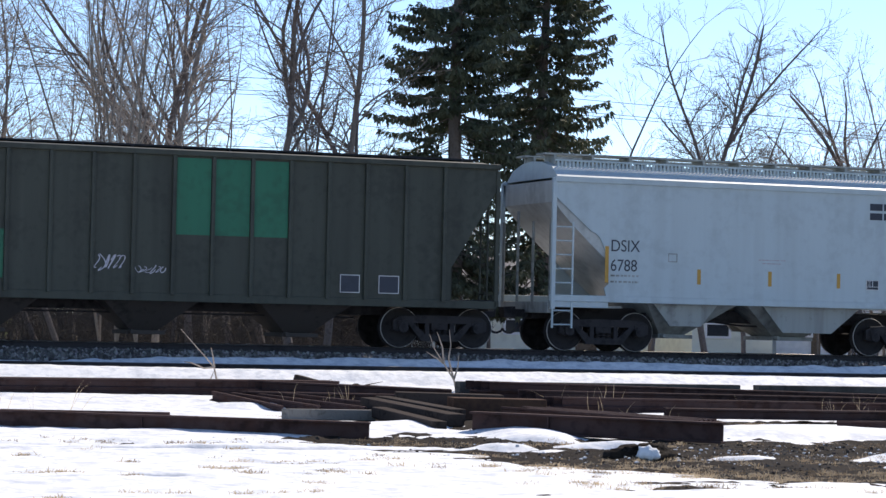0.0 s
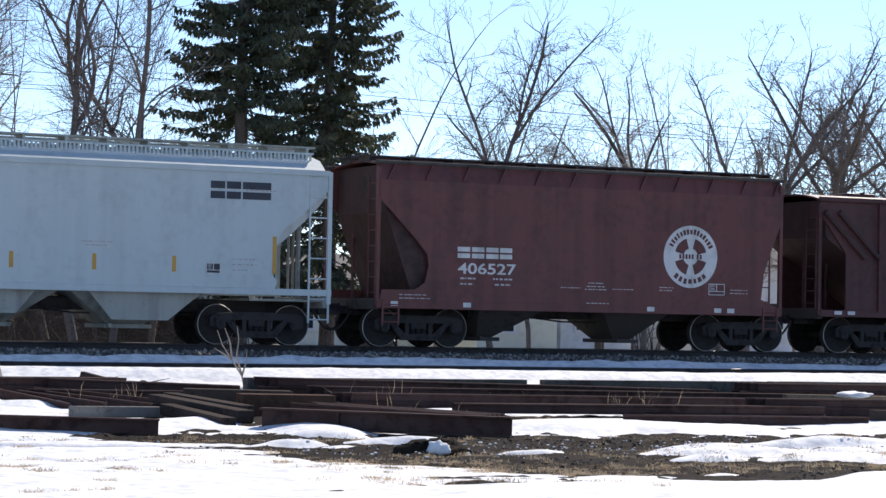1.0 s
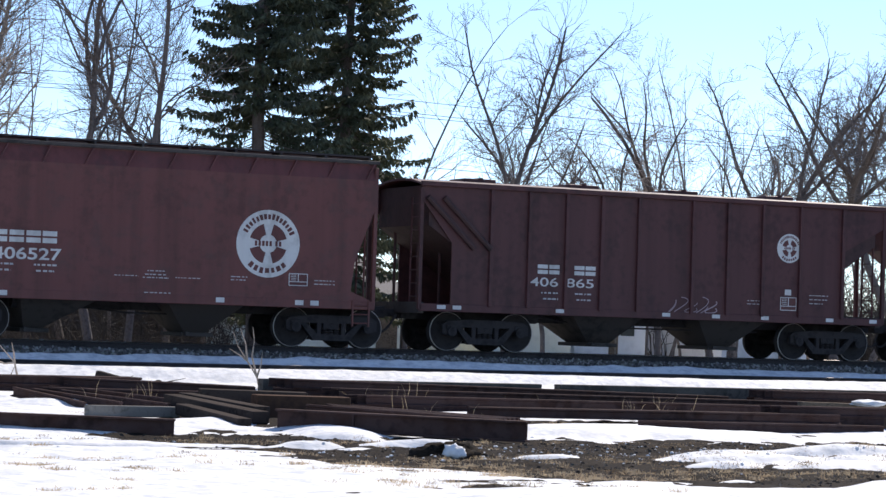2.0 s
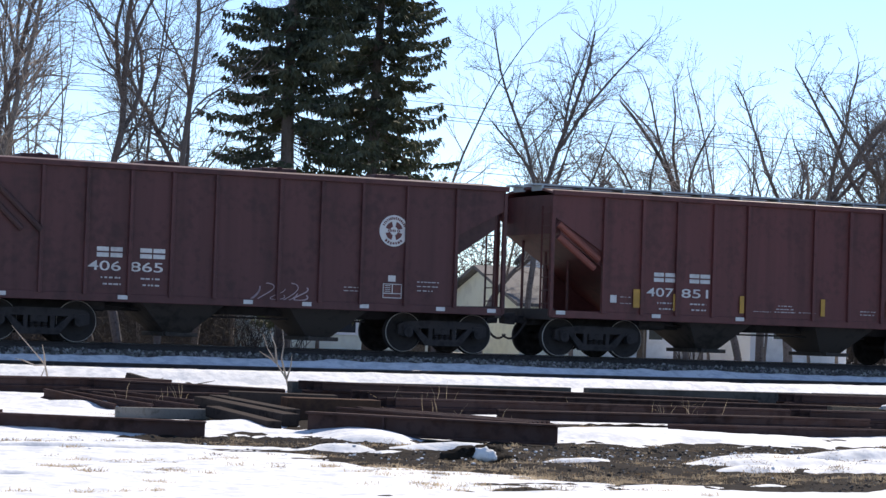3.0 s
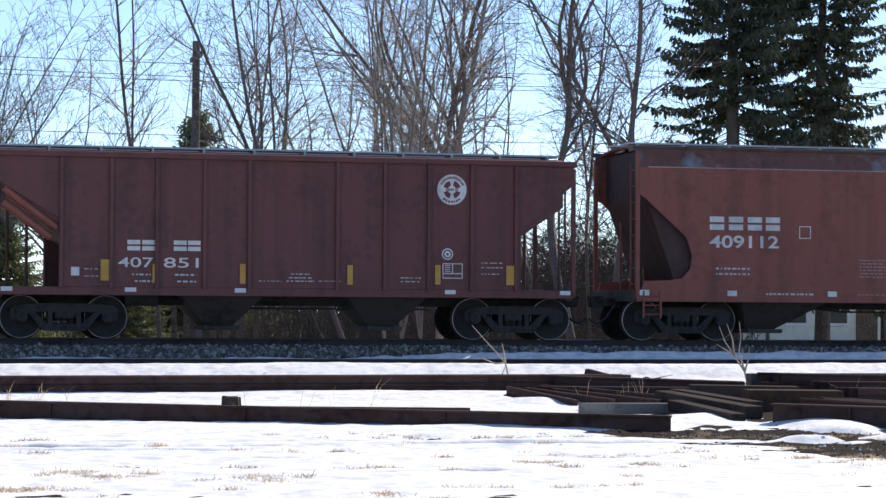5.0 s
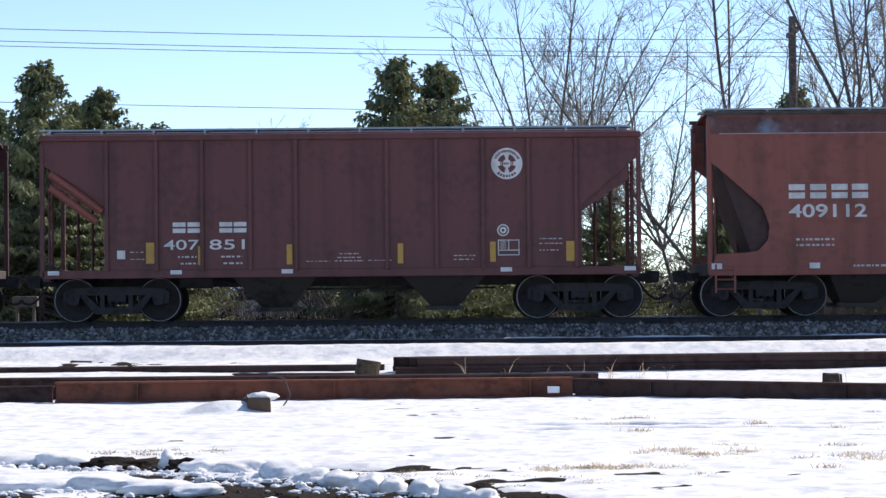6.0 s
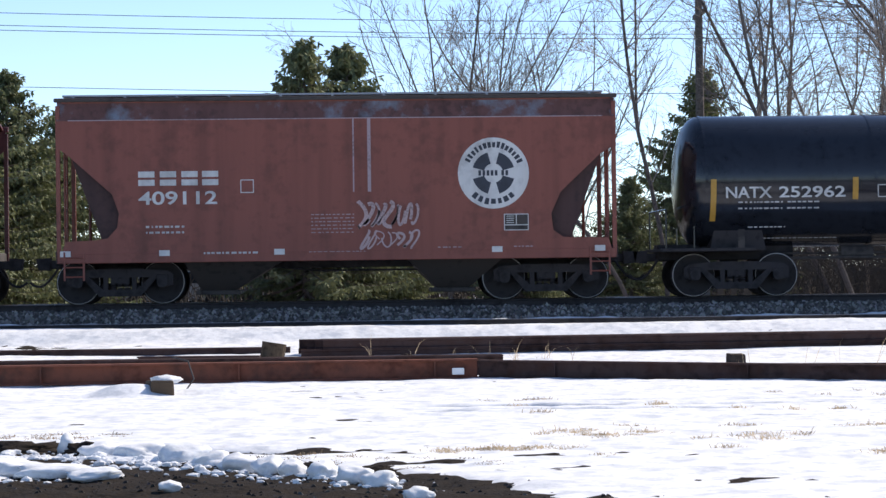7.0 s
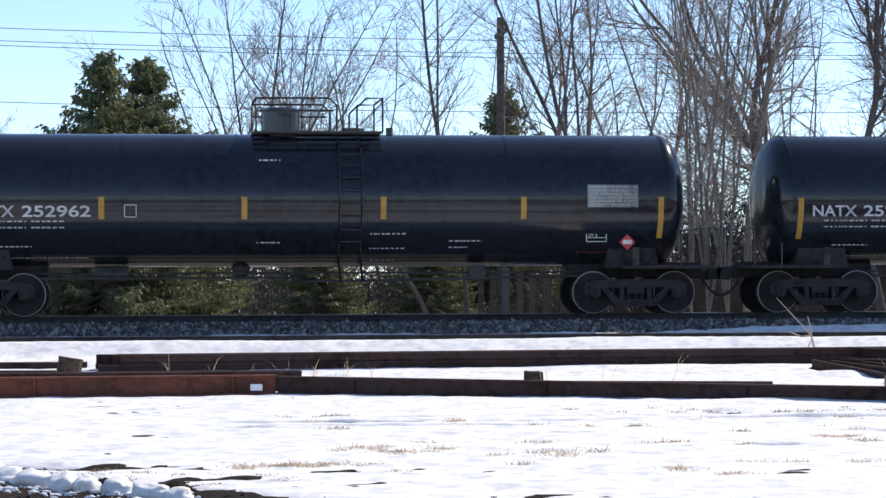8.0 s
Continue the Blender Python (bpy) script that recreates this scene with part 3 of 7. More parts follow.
def disc(bm, x, z, r0, r1, y, a0=0.0, a1=6.28318, n=40):
    """A flat ring piece on the side."""
    front, k = [], n
    for i in range(k + 1):
        a = a0 + (a1 - a0) * i / k
        front.append((bm.verts.new((x + r0 * math.cos(a), y, z + r0 * math.sin(a))), bm.verts.new((x + r1 * math.cos(a), y, z + r1 * math.sin(a)))))
    for p, q in zip(front, front[1:]):
        bm.faces.new((p[0], q[0], q[1], p[1]))


def round_emblem(car, x, z, r, y, ground):
    """The railway's round emblem as plain shapes: a white disc, a ring of dark dashes, four dark quarters round a pale cross."""
    bm = bmesh.new()
    disc(bm, x, z, 0.002, r, y - 0.004)
    part("emblem", bm, M_WHITE, car, "round white emblem with a cross")
    bm = bmesh.new()
    rng = random.Random(3)
    for a0, a1, k in ((2.75, 0.35, 15), (3.9, 5.5, 7)):
        for i in range(k):
            a = a0 + (a1 - a0) * (i + 0.5) / k
            d = abs(a1 - a0) / k * rng.uniform(0.26, 0.38)
            disc(bm, x, z, r * 0.72, r * rng.uniform(0.86, 0.90), y - 0.007, a - d, a + d, 3)
    for k in (-3.4, -2.4, -1.4, -0.4, 0.6, 2.2, 3.2):
        bm_box(bm, x + r * (k * 0.115 - 0.03), x + r * (k * 0.115 + 0.045), y - 0.008, y - 0.006, z - r * 0.07, z + r * 0.08)
    tagged(part("emblem_ring", bm, ground, car), kind="stuff")
    for k in range(4):
        bm = bmesh.new()
        disc(bm, x, z, r * 0.27, r * 0.60, y - 0.007, k * 1.5708 + 0.27, (k + 1) * 1.5708 - 0.27, 6)
        part("emblem_quarter", bm, ground, car)


def stencil_box(car, x0, x1, z0, z1, y, fill, line, divide=True):
    bm = bmesh.new()
    t = 0.018
    for b in ((x0, x1, z0, z0 + t), (x0, x1, z1 - t, z1), (x0, x0 + t, z0, z1), (x1 - t, x1, z0, z1)):
        bm_box(bm, b[0], b[1], y - 0.011, y - 0.007, b[2], b[3])
    if divide:
        xm = (x0 + x1) / 2
        bm_box(bm, xm - 0.01, xm + 0.01, y - 0.011, y - 0.007, z0 + (z1 - z0) * 0.3, z1)
        bm_box(bm, x0, x1, y - 0.011, y - 0.007, z0 + (z1 - z0) * 0.3, z0 + (z1 - z0) * 0.36)
        for k in range(4):
            bm_box(bm, x0 + 0.05, xm - 0.05, y - 0.011, y - 0.007, z0 + (z1 - z0) * (0.45 + 0.13 * k), z0 + (z1 - z0) * (0.49 + 0.13 * k))
    part("stencil_frame", bm, line, car)
    if fill:
        plate(car, x0, x1, z0, z1, y, fill, "stencil_panel")


def ribbon(bm, pts, w, y):
    edge = []
    for i, (x, z) in enumerate(pts):
        (xa, za), (xb, zb) = pts[max(i - 1, 0)], pts[min(i + 1, len(pts) - 1)]
        e = Vector((za - zb, xb - xa)).normalized() * w / 2
        edge.append((bm.verts.new((x + e.x, y, z + e.y)), bm.verts.new((x - e.x, y, z - e.y))))
    for p, q in zip(edge, edge[1:]):
        bm.faces.new((p[0], p[1], q[1], q[0]))


def graffiti(car, x0, x1, z0, z1, strokes, w, y, material, seed):
    """Sprayed scrawl: looping strokes, no words."""
    rng = random.Random(seed)
    for k in range(strokes):
        bm = bmesh.new()
        cx = x0 + (x1 - x0) * (k + 0.5) / strokes
        sx, sz = (x1 - x0) / strokes * rng.uniform(0.45, 0.75), (z1 - z0) / 2 * rng.uniform(0.6, 1.0)
        a, b, ph = rng.uniform(1.4, 2.6), rng.uniform(0.9, 1.9), rng.uniform(0, 6)
        pts = [(cx + sx * math.sin(a * u * 3 + ph), (z0 + z1) / 2 + sz * math.cos(b * u * 3 + ph * 0.7)) for u in [i / 24 for i in range(25)]]
        ribbon(bm, pts, w * rng.uniform(0.5, 1.1), y - 0.004 - 0.0025 * k)
        part("spray_stroke", bm, material, car, "sprayed scrawl")


def start_car(name, label, category, x0):
    car = thing(name, label, category, group="cars of the freight train")
    TRAIN.append((car, x0))
    return car


def chute(car, xa, xb, xc, xd, zt, zb, material):
    """A discharge hopper: wide at the top, a gate at the bottom."""
    bm = bmesh.new()
    top = [bm.verts.new(p) for p in ((xa, -1.3, zt), (xb, -1.3, zt), (xb, 1.3, zt), (xa, 1.3, zt))]
    bot = [bm.verts.new(p) for p in ((xc, -0.55, zb), (xd, -0.55, zb), (xd, 0.55, zb), (xc, 0.55, zb))]
    for i in range(4):
        bm.faces.new((top[i], top[(i + 1) % 4], bot[(i + 1) % 4], bot[i]))
    bm.faces.new(bot), bm.faces.new(top)
    bm_box(bm, xc - 0.12, xd + 0.12, -0.75, 0.75, zb - 0.09, zb, 0.01)
    bm_tube(bm, (xc - 0.05, -0.95, zb - 0.03), (xc - 0.05, -0.7, zb - 0.03), 0.05)
    bmesh.ops.recalc_face_normals(bm, faces=bm.faces[:])
    return part("discharge_hopper", bm, material, car)


def underframe(car, xl, xr, material):
    bm = bmesh.new()
    bm_box(bm, xl + 0.1, xr - 0.1, -0.28, 0.28, 0.72, 1.02, 0.02)
    part("centre_sill", bm, M_DARK, car)
    for s, x in ((1, xl), (-1, xr)):
        bm = bmesh.new()
        bm_box(bm, min(x, x + s * 0.16), max(x, x + s * 0.16), -1.45, 1.45, 0.86, 1.12, 0.015)
        bm_box(bm, min(x + s * 0.16, x + s * 1.9), max(x + s * 0.16, x + s * 1.9), -1.35, 1.35, 1.0, 1.05)
        part("end_platform", bm, material, car)
        coupler(car, x, -s)
    # brake gear under the floor
    bm = bmesh.new()
    bm_tube(bm, (xl + 2.8, -0.6, 0.85), (xl + 3.5, -0.6, 0.85), 0.16, n=12)
    bm_path(bm, [(xl + 3.5, -0.6, 0.85), (xl + 5.5, -0.4, 0.66), (xr - 3.0, -0.4, 0.66)], 0.022)
    part("brake_gear", bm, M_DARK, car)


def end_details(car, xl, xr, y, zt, material, post_z=0.95):
    """Corner posts, end ladders and braces at both ends."""
    for s, x in ((1, xl), (-1, xr)):
        for side in (-1, 1):
            bm = bmesh.new()
            bm_box(bm, x - 0.045, x + 0.045, side * y - 0.05, side * y + 0.05, post_z, zt, 0.008)
            part("corner_post", bm, material, car)
        for k, xx in enumerate((0.42, 0.80, 1.15)):
            bm = bmesh.new()
            bm_tube(bm, (x + s * xx, 0.9 - 0.5 * k, 1.05), (x + s * xx, 0.9 - 0.5 * k, 2.3 - 0.25 * k + 0.6), 0.035, n=6)
            part("end_brace", bm, material, car)
        bm = bmesh.new()
        for yy in (-1.2, -0.75):
            bm_tube(bm, (x + s * 0.1, yy, 1.05), (x + s * 0.1, yy, zt - 0.2), 0.025, n=6)
        for k in range(8):
            z = 1.25 + k * (zt - 1.6) / 7
            bm_tube(bm, (x + s * 0.1, -1.2, z), (x + s * 0.1, -0.75, z), 0.014, n=6)
        part("end_ladder", bm, material, car)


def hopper_body(car, xl, xr, y, zt, material, slope_material, deep=2.7, shoulder=0.95, crown=0.18):
    """The bin inside the sides: roof, end sheets and slope sheets in one shell."""
    bm = bmesh.new()
    out = [(xl + 0.22, zt - 0.02), (xr - 0.22, zt - 0.02), (xr - 0.22, zt - shoulder), (xr - deep, 1.12), (xl + deep, 1.12), (xl + 0.22, zt - shoulder)]
    bm_prism(bm, out, -(y - 0.05), y - 0.05)
    part("bin", bm, slope_material, car)
    bm = bmesh.new()
    k = 8
    prof = [(-y + 2 * y * i / k, zt + crown * (1 - (2 * i / k - 1) ** 2)) for i in range(k + 1)]
    a = [bm.verts.new((xl + 0.05, u, v)) for u, v in prof]
    b = [bm.verts.new((xr - 0.05, u, v)) for u, v in prof]
    a2 = [bm.verts.new((xl + 0.05, u, v - 0.05)) for u, v in prof]
    b2 = [bm.verts.new((xr - 0.05, u, v - 0.05)) for u, v in prof]
    for i in range(k):
        bm.faces.new((a[i], b[i], b[i + 1], a[i + 1]))
        bm.faces.new((a2[i + 1], b2[i + 1], b2[i], a2[i]))
        bm.faces.new((a[i], a[i + 1], a2[i + 1], a2[i]))
        bm.faces.new((b[i + 1], b[i], b2[i], b2[i + 1]))
    bm.faces.new((a[0], a2[0], b2[0], b[0])), bm.faces.new((a[k], b[k], b2[k], a2[k]))
    bmesh.ops.recalc_face_normals(bm, faces=bm.faces[:])
    return part("roof", bm, material, car)


def walkway(car, x0, x1, z, y, material, gap=1.1, w=0.55):
    """A running board on brackets along the roof."""
    bm = bmesh.new()
    for s in (-1, 1):
        bm_box(bm, x0, x1, s * y - w / 2, s * y + w / 2, z, z + 0.04)
        x = x0 + 0.2
        while x < x1:
            bm_box(bm, x, x + 0.05, s * y - w / 2, s * y + w / 2, z - 0.12, z)
            x += gap
    return part("running_board", bm, material, car)


def hatches(car, xs, z, material, w=0.5):
    for x in xs:
        bm = bmesh.new()
        bm_box(bm, x - w, x + w, -0.45, 0.45, z, z + 0.11, 0.03)
        bm_box(bm, x - 0.04, x + 0.04, -0.5, 0.5, z + 0.1, z + 0.13)
        part("hatch_cover", bm, material, car)


def side_sheet(car, pts, y, material, th=0.05):
    for s in (-1, 1):
        bm = bmesh.new()
        bm_prism(bm, pts, s * y - th / 2, s * y + th / 2)
        part("side_sheet", bm, material, car)


def ribs(car, xs, y, z0, z1, material, w=0.085, d=0.10):
    for x in xs:
        for s in (-1, 1):
            bm = bmesh.new()
            bm_box(bm, x - w / 2, x + w / 2, s * (y + d / 2) - d / 2, s * (y + d / 2) + d / 2, z0, z1, 0.012)
            part("side_rib", bm, material, car)


def sills(car, xl, xr, y, z0, z1, material):
    for s in (-1, 1):
        bm = bmesh.new()
        bm_box(bm, xl, xr, s * y - 0.05, s * y + 0.05, z0, z1, 0.012)
        part("side_sill", bm, material, car)


def ribbed_hopper(name, label, x0, xl, xr, trucks, rib_x, zt, zb, cutl, cutr, material, chutes, cat="hopper car"):
    """A hopper car with outside posts and triangular openings at its ends. cut: length and height of the opening."""
    car = start_car(name, label, cat, x0)
    y = 1.5
    lo = zb + 0.02
    pts = [(xl, zt), (xr, zt), (xr, zt - cutr[2]), (xr - cutr[0], cutr[1]), (xr - cutr[0], lo), (xl + cutl[0], lo), (xl + cutl[0], cutl[1]), (xl, zt - cutl[2])]
    side_sheet(car, pts, y, material)
    ribs(car, rib_x, y, zb + 0.1, zt - 0.05, material)
    sills(car, xl, xr, y, zb - 0.04, zb + 0.14, material)
    bm = bmesh.new()
    for s in (-1, 1):
        bm_box(bm, xl - 0.05, xr + 0.05, s * (y + 0.06) - 0.06, s * (y + 0.06) + 0.06, zt - 0.06, zt + 0.06, 0.02)
    part("top_chord", bm, material, car)
    # M_SLOPE puts the shade inside the open end into the bin's colour
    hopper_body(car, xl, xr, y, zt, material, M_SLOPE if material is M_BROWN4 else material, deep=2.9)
    underframe(car, xl, xr, M_DIRTY)
    end_details(car, xl, xr, y, zt - 0.1, material, zb)
    for c in chutes:
        chute(car, *c, zb + 0.1, 0.28, M_DIRTY)
    for x in trucks:
        add_truck(car, x)
    return car

# the dark green car
X0 = 12.75
car = ribbed_hopper("hopper_car", "dark green ribbed hopper car with bright green repainted patches", X0, -8.1, 8.16, (-7.0, 7.0),
                    [x - X0 for x in (5.4, 6.3, 7.15, 8.0, 8.9, 9.80, 10.72, 11.63, 12.52, 13.40, 14.27, 15.15, 16.02, 16.90, 17.78, 18.70, 19.62)], 4.12, 0.95, (1.1, 1.8, 0.5), (1.1, 1.8, 0.5), M_GREEN,
                    [(-4.4, -2.0, -3.5, -2.9), (-0.9, 1.5, 0.0, 0.6), (2.6, 5.0, 3.5, 4.1)])
for a, b in ((13.46, 14.22), (14.32, 15.10), (15.20, 15.97)):
    plate(car, a - X0, b - X0, 2.36, 4.02, -1.532, M_PATCH, "painted_patch", "bright green repainted patch")
plate(car, 8.95 - X0, 9.75 - X0, 1.33, 2.36, -1.532, M_PATCH, "painted_patch", "bright green repainted patch")
stencil_box(car, 17.20 - X0, 17.66 - X0, 1.2, 1.6, -1.53, M_BLACKTXT, M_WHITE, False)
stencil_box(car, 18.10 - X0, 18.58 - X0, 1.2, 1.6, -1.53, M_BLACKTXT, M_WHITE, False)
graffiti(car, 11.7 - X0, 12.35 - X0, 1.52, 1.95, 6, 0.03, -1.53, M_GRAFF, 4)
graffiti(car, 12.6 - X0, 13.25 - X0, 1.5, 1.68, 6, 0.02, -1.53, M_GRAFF, 9)
walkway(car, -8.0, 8.0, 4.3, 0.35, M_DARK)

# the pale gray car
X0 = 27.78
car = start_car("hopper_car", "pale gray two-bay covered hopper car with yellow reflector strips", "hopper car", X0)
XL, XR, YS = 22.25 - X0, 33.32 - X0, 1.56
arc = [(22.30 - X0, 3.52), (23.22 - X0, 2.74)]
for k in range(1, 6):
    a = k / 5 * 0.87
    arc.append((23.22 - X0 + 0.43 * math.sin(a) / math.sin(0.87), 2.74 - 0.72 * (1 - math.cos(a)) / (1 - math.cos(0.87))))
arc += [(23.66 - X0, 1.55), (23.55 - X0, 1.46)]
right = [(33.28 - X0 - (x - (22.30 - X0)) * 0.95, z) for x, z in arc]
side_sheet(car, [(22.25 - X0, 3.9), (XR, 3.9)] + right + [(32.0 - X0, 1.2), (23.62 - X0, 1.2)] + arc[::-1], YS, M_GRAY)
sills(car, 22.2 - X0, 33.4 - X0, YS, 1.13, 1.28, M_GRAY)
for s in (-1, 1):
    bm = bmesh.new()
    bm_prism(bm, [(XL, 3.86), (XR, 3.86), (XR - 0.02, 3.98), (XL + 0.02, 3.98)], s * 1.6 - 0.05, s * 1.6 + 0.05)
    part("roof_rail", bm, M_GRAY, car)
bm = bmesh.new()
prof = [(-1.58, 3.96), (-1.2, 4.22), (-0.6, 4.36), (0, 4.40), (0.6, 4.36), (1.2, 4.22), (1.58, 3.96)]
a = [bm.verts.new((XL + 0.1, *p)) for p in prof]
b = [bm.verts.new((XR - 0.1, *p)) for p in prof]
for i in range(6):
    bm.faces.new((a[i], b[i], b[i + 1], a[i + 1]))
bm.faces.new(a), bm.faces.new(b[::-1])
bmesh.ops.recalc_face_normals(bm, faces=bm.faces[:])
part("roof", bm, M_GRAY, car)
# bin with rounded end sheets
bm = bmesh.new()
n = 10
curve = [(XL + 0.05, 3.9)] + [(XL + 0.05 + 2.5 * (k / n) ** 1.15, 3.4 - 2.25 * k / n) for k in range(n + 1)]
bm_prism(bm, curve + [(-x + (XL + XR), z) for x, z in curve[::-1]], -YS + 0.04, YS - 0.04)
part("bin", bm, M_GRAYEND, car)
bm = bmesh.new()
for s in (-1, 1):
    y = s * 0.62
    bm_box(bm, XL + 0.05, XR - 0.1, y - 0.28, y + 0.28, 4.52, 4.56)
    for k in range(12):
        x = XL + 0.3 + k * (XR - XL - 0.6) / 11
        bm_box(bm, x - 0.03, x + 0.03, y - 0.3, y + 0.3, 4.30, 4.52)
part("running_board", bm, M_GRAYDIRT, car)
# the perforated toe board beside the roof walk
bm = bmesh.new()
for k in range(110):
    x = XL + 0.25 + k * (XR - XL - 0.5) / 110
    bm_box(bm, x, x + 0.045, -1.18, -1.15, 4.20, 4.36)
bm_box(bm, XL + 0.2, XR - 0.25, -1.19, -1.14, 4.36, 4.40)
part("roof_grating", bm, M_GRAY, car)
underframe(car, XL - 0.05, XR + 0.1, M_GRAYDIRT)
for xa, xb, yy in ((22.27, 22.75, -1.58), (32.85, 33.33, -1.58)):
    ladder(car, xa - X0, xb - X0, yy, 0.52, 3.95 if xa > 30 else 2.95, 8, M_GRAY)
for x in (22.27, 33.33):
    for s in (-1, 1):
        bm = bmesh.new()
        bm_box(bm, x - X0 - 0.05, x - X0 + 0.05, s * 1.58 - 0.045, s * 1.58 + 0.045, 0.95, 3.95, 0.01)
        part("corner_post", bm, M_GRAY, car)
    s = 1 if x < 28 else -1
    for k, xx in enumerate((-0.62, -0.38, -0.1, 0.28)):
        bm = bmesh.new()
        bm_tube(bm, (x - X0 + s * xx * 0.5 + s * 0.2, 1.2 - 0.6 * k, 1.1), (x - X0 + s * xx * 0.5 + s * 0.2, 1.2 - 0.6 * k, 3.0 + 0.25 * (k % 2)), 0.035, n=6)
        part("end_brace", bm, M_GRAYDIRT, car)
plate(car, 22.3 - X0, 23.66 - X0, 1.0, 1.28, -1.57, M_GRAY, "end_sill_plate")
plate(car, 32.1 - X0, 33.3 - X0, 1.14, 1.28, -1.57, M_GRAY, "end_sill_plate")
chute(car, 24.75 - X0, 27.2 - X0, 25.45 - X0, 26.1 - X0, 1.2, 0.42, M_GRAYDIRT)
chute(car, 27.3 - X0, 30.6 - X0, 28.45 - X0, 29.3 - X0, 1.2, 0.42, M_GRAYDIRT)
for s in (-1, 1):
    bm = bmesh.new()
    bm_prism(bm, [(24.9 - X0, 1.16), (26.6 - X0, 1.16), (26.15 - X0, 0.62), (25.35 - X0, 0.62)], s * 1.3 - 0.03, s * 1.3 + 0.03)
    bm_prism(bm, [(27.75 - X0, 1.16), (30.4 - X0, 1.16), (29.6 - X0, 0.52), (28.3 - X0, 0.52)], s * 1.3 - 0.03, s * 1.3 + 0.03)
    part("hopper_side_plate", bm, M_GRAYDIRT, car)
for x in (23.80, 31.82):
    add_truck(car, x - X0)
text(car, "DSIX", 24.07 - X0, 2.44, 0.27, 0.72, -1.59, M_BLACKTXT, 0.0)
text(car, "6788", 24.03 - X0, 1.99, 0.27, 0.66, -1.59, M_BLACKTXT, 0.0)
bars(car, [(23.7 - X0, 24.4 - X0, 1.72, 0.06), (23.7 - X0, 24.4 - X0, 1.58, 0.06)], -1.59, M_GRAYDIRT)
bars(car, [(27.5 - X0, 28.2 - X0, 2.2, 0.03), (27.6 - X0, 28.1 - X0, 2.12, 0.03), (31.3 - X0, 32.0 - X0, 3.45, 0.03)], -1.59, M_GRAFF2)
bars(car, [(31.0 - X0, 31.6 - X0, 1.9, 0.03), (31.0 - X0, 31.6 - X0, 1.78, 0.03), (31.0 - X0, 31.4 - X0, 1.66, 0.03)], -1.59, M_GRAYDIRT)
for x, z0, z1 in ((23.60, 1.58, 2.42), (25.95, 1.6, 1.95), (27.80, 1.6, 1.95), (29.63, 1.6, 1.95), (32.0, 1.6, 2.45)):
    plate(car, x - X0 - 0.045, x - X0 + 0.045, z0, z1, -1.588, M_YELLOW, label="yellow reflector strip")
mark_blocks(car, [31.17 - X0 + d for d in (-0.72, -0.34, 0.04, 0.38)], 3.26, 3.65, 0.34, -1.59, M_BLACKTXT)
stencil_box(car, 25.15 - X0, 25.38 - X0, 2.1, 2.3, -1.588, None, M_GRAYDIRT, False)
stencil_box(car, 30.38 - X0, 30.72 - X0, 1.58, 1.82, -1.588, M_BLACKTXT, M_WHITE)


def smooth_hopper(name, label, X0, xl, xr, zt, zb, eave, cutl, cutr, material, band, trucks, chutes):
    """A covered hopper with plain curved sides, a leaning band below the roof edge and round-cornered end openings."""
    car = start_car(name, label, "hopper car", X0)
    y = 1.56
    side_sheet(car, [(xl, eave), (xr, eave)] + cutr + cutl, y, material)
    for s in (-1, 1):
        bm = bmesh.new()
        vs = [(xl - 0.04, s * (y + 0.02), eave), (xr + 0.04, s * (y + 0.02), eave), (xr + 0.04, s * (y - 0.10), zt), (xl - 0.04, s * (y - 0.10), zt)]
        f = [bm.verts.new(p) for p in vs] + [bm.verts.new((p[0], p[1] - s * 0.05, p[2])) for p in vs]
        for q in ((0, 1, 2, 3), (7, 6, 5, 4), (0, 4, 5, 1), (1, 5, 6, 2), (2, 6, 7, 3), (3, 7, 4, 0)):
            bm.faces.new([f[i] for i in q])
        bmesh.ops.recalc_face_normals(bm, faces=bm.faces[:])
        part("roof_band", bm, band, car)
        bm = bmesh.new()
        bm_box(bm, xl - 0.1, xr + 0.1, s * (y - 0.08) - 0.07, s * (y - 0.08) + 0.07, zt - 0.02, zt + 0.06, 0.015)
        part("eave", bm, M_DIRTY, car)
    sills(car, xl - 0.05, xr + 0.05, y - 0.02, zb - 0.06, zb + 0.14, material)
    # the slope sheets behind the cutouts carry their shade as a darker brown
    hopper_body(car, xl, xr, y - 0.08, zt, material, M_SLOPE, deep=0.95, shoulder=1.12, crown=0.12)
    underframe(car, xl - 0.1, xr + 0.1, M_DIRTY)
    end_details(car, xl - 0.02, xr + 0.02, y - 0.04, zt - 0.1, material, zb)
    for c in chutes:
        chute(car, *c, zb + 0.05, 0.26, M_DIRTY)
    for x in trucks:
        add_truck(car, x)
    for x in (xl + 0.1, xr - 0.1):
        s = 1 if x < 0 else -1
        ladder(car, min(x, x + s * 0.4), max(x, x + s * 0.4), -y - 0.04, 0.5, 1.1, 3, material)
    return car


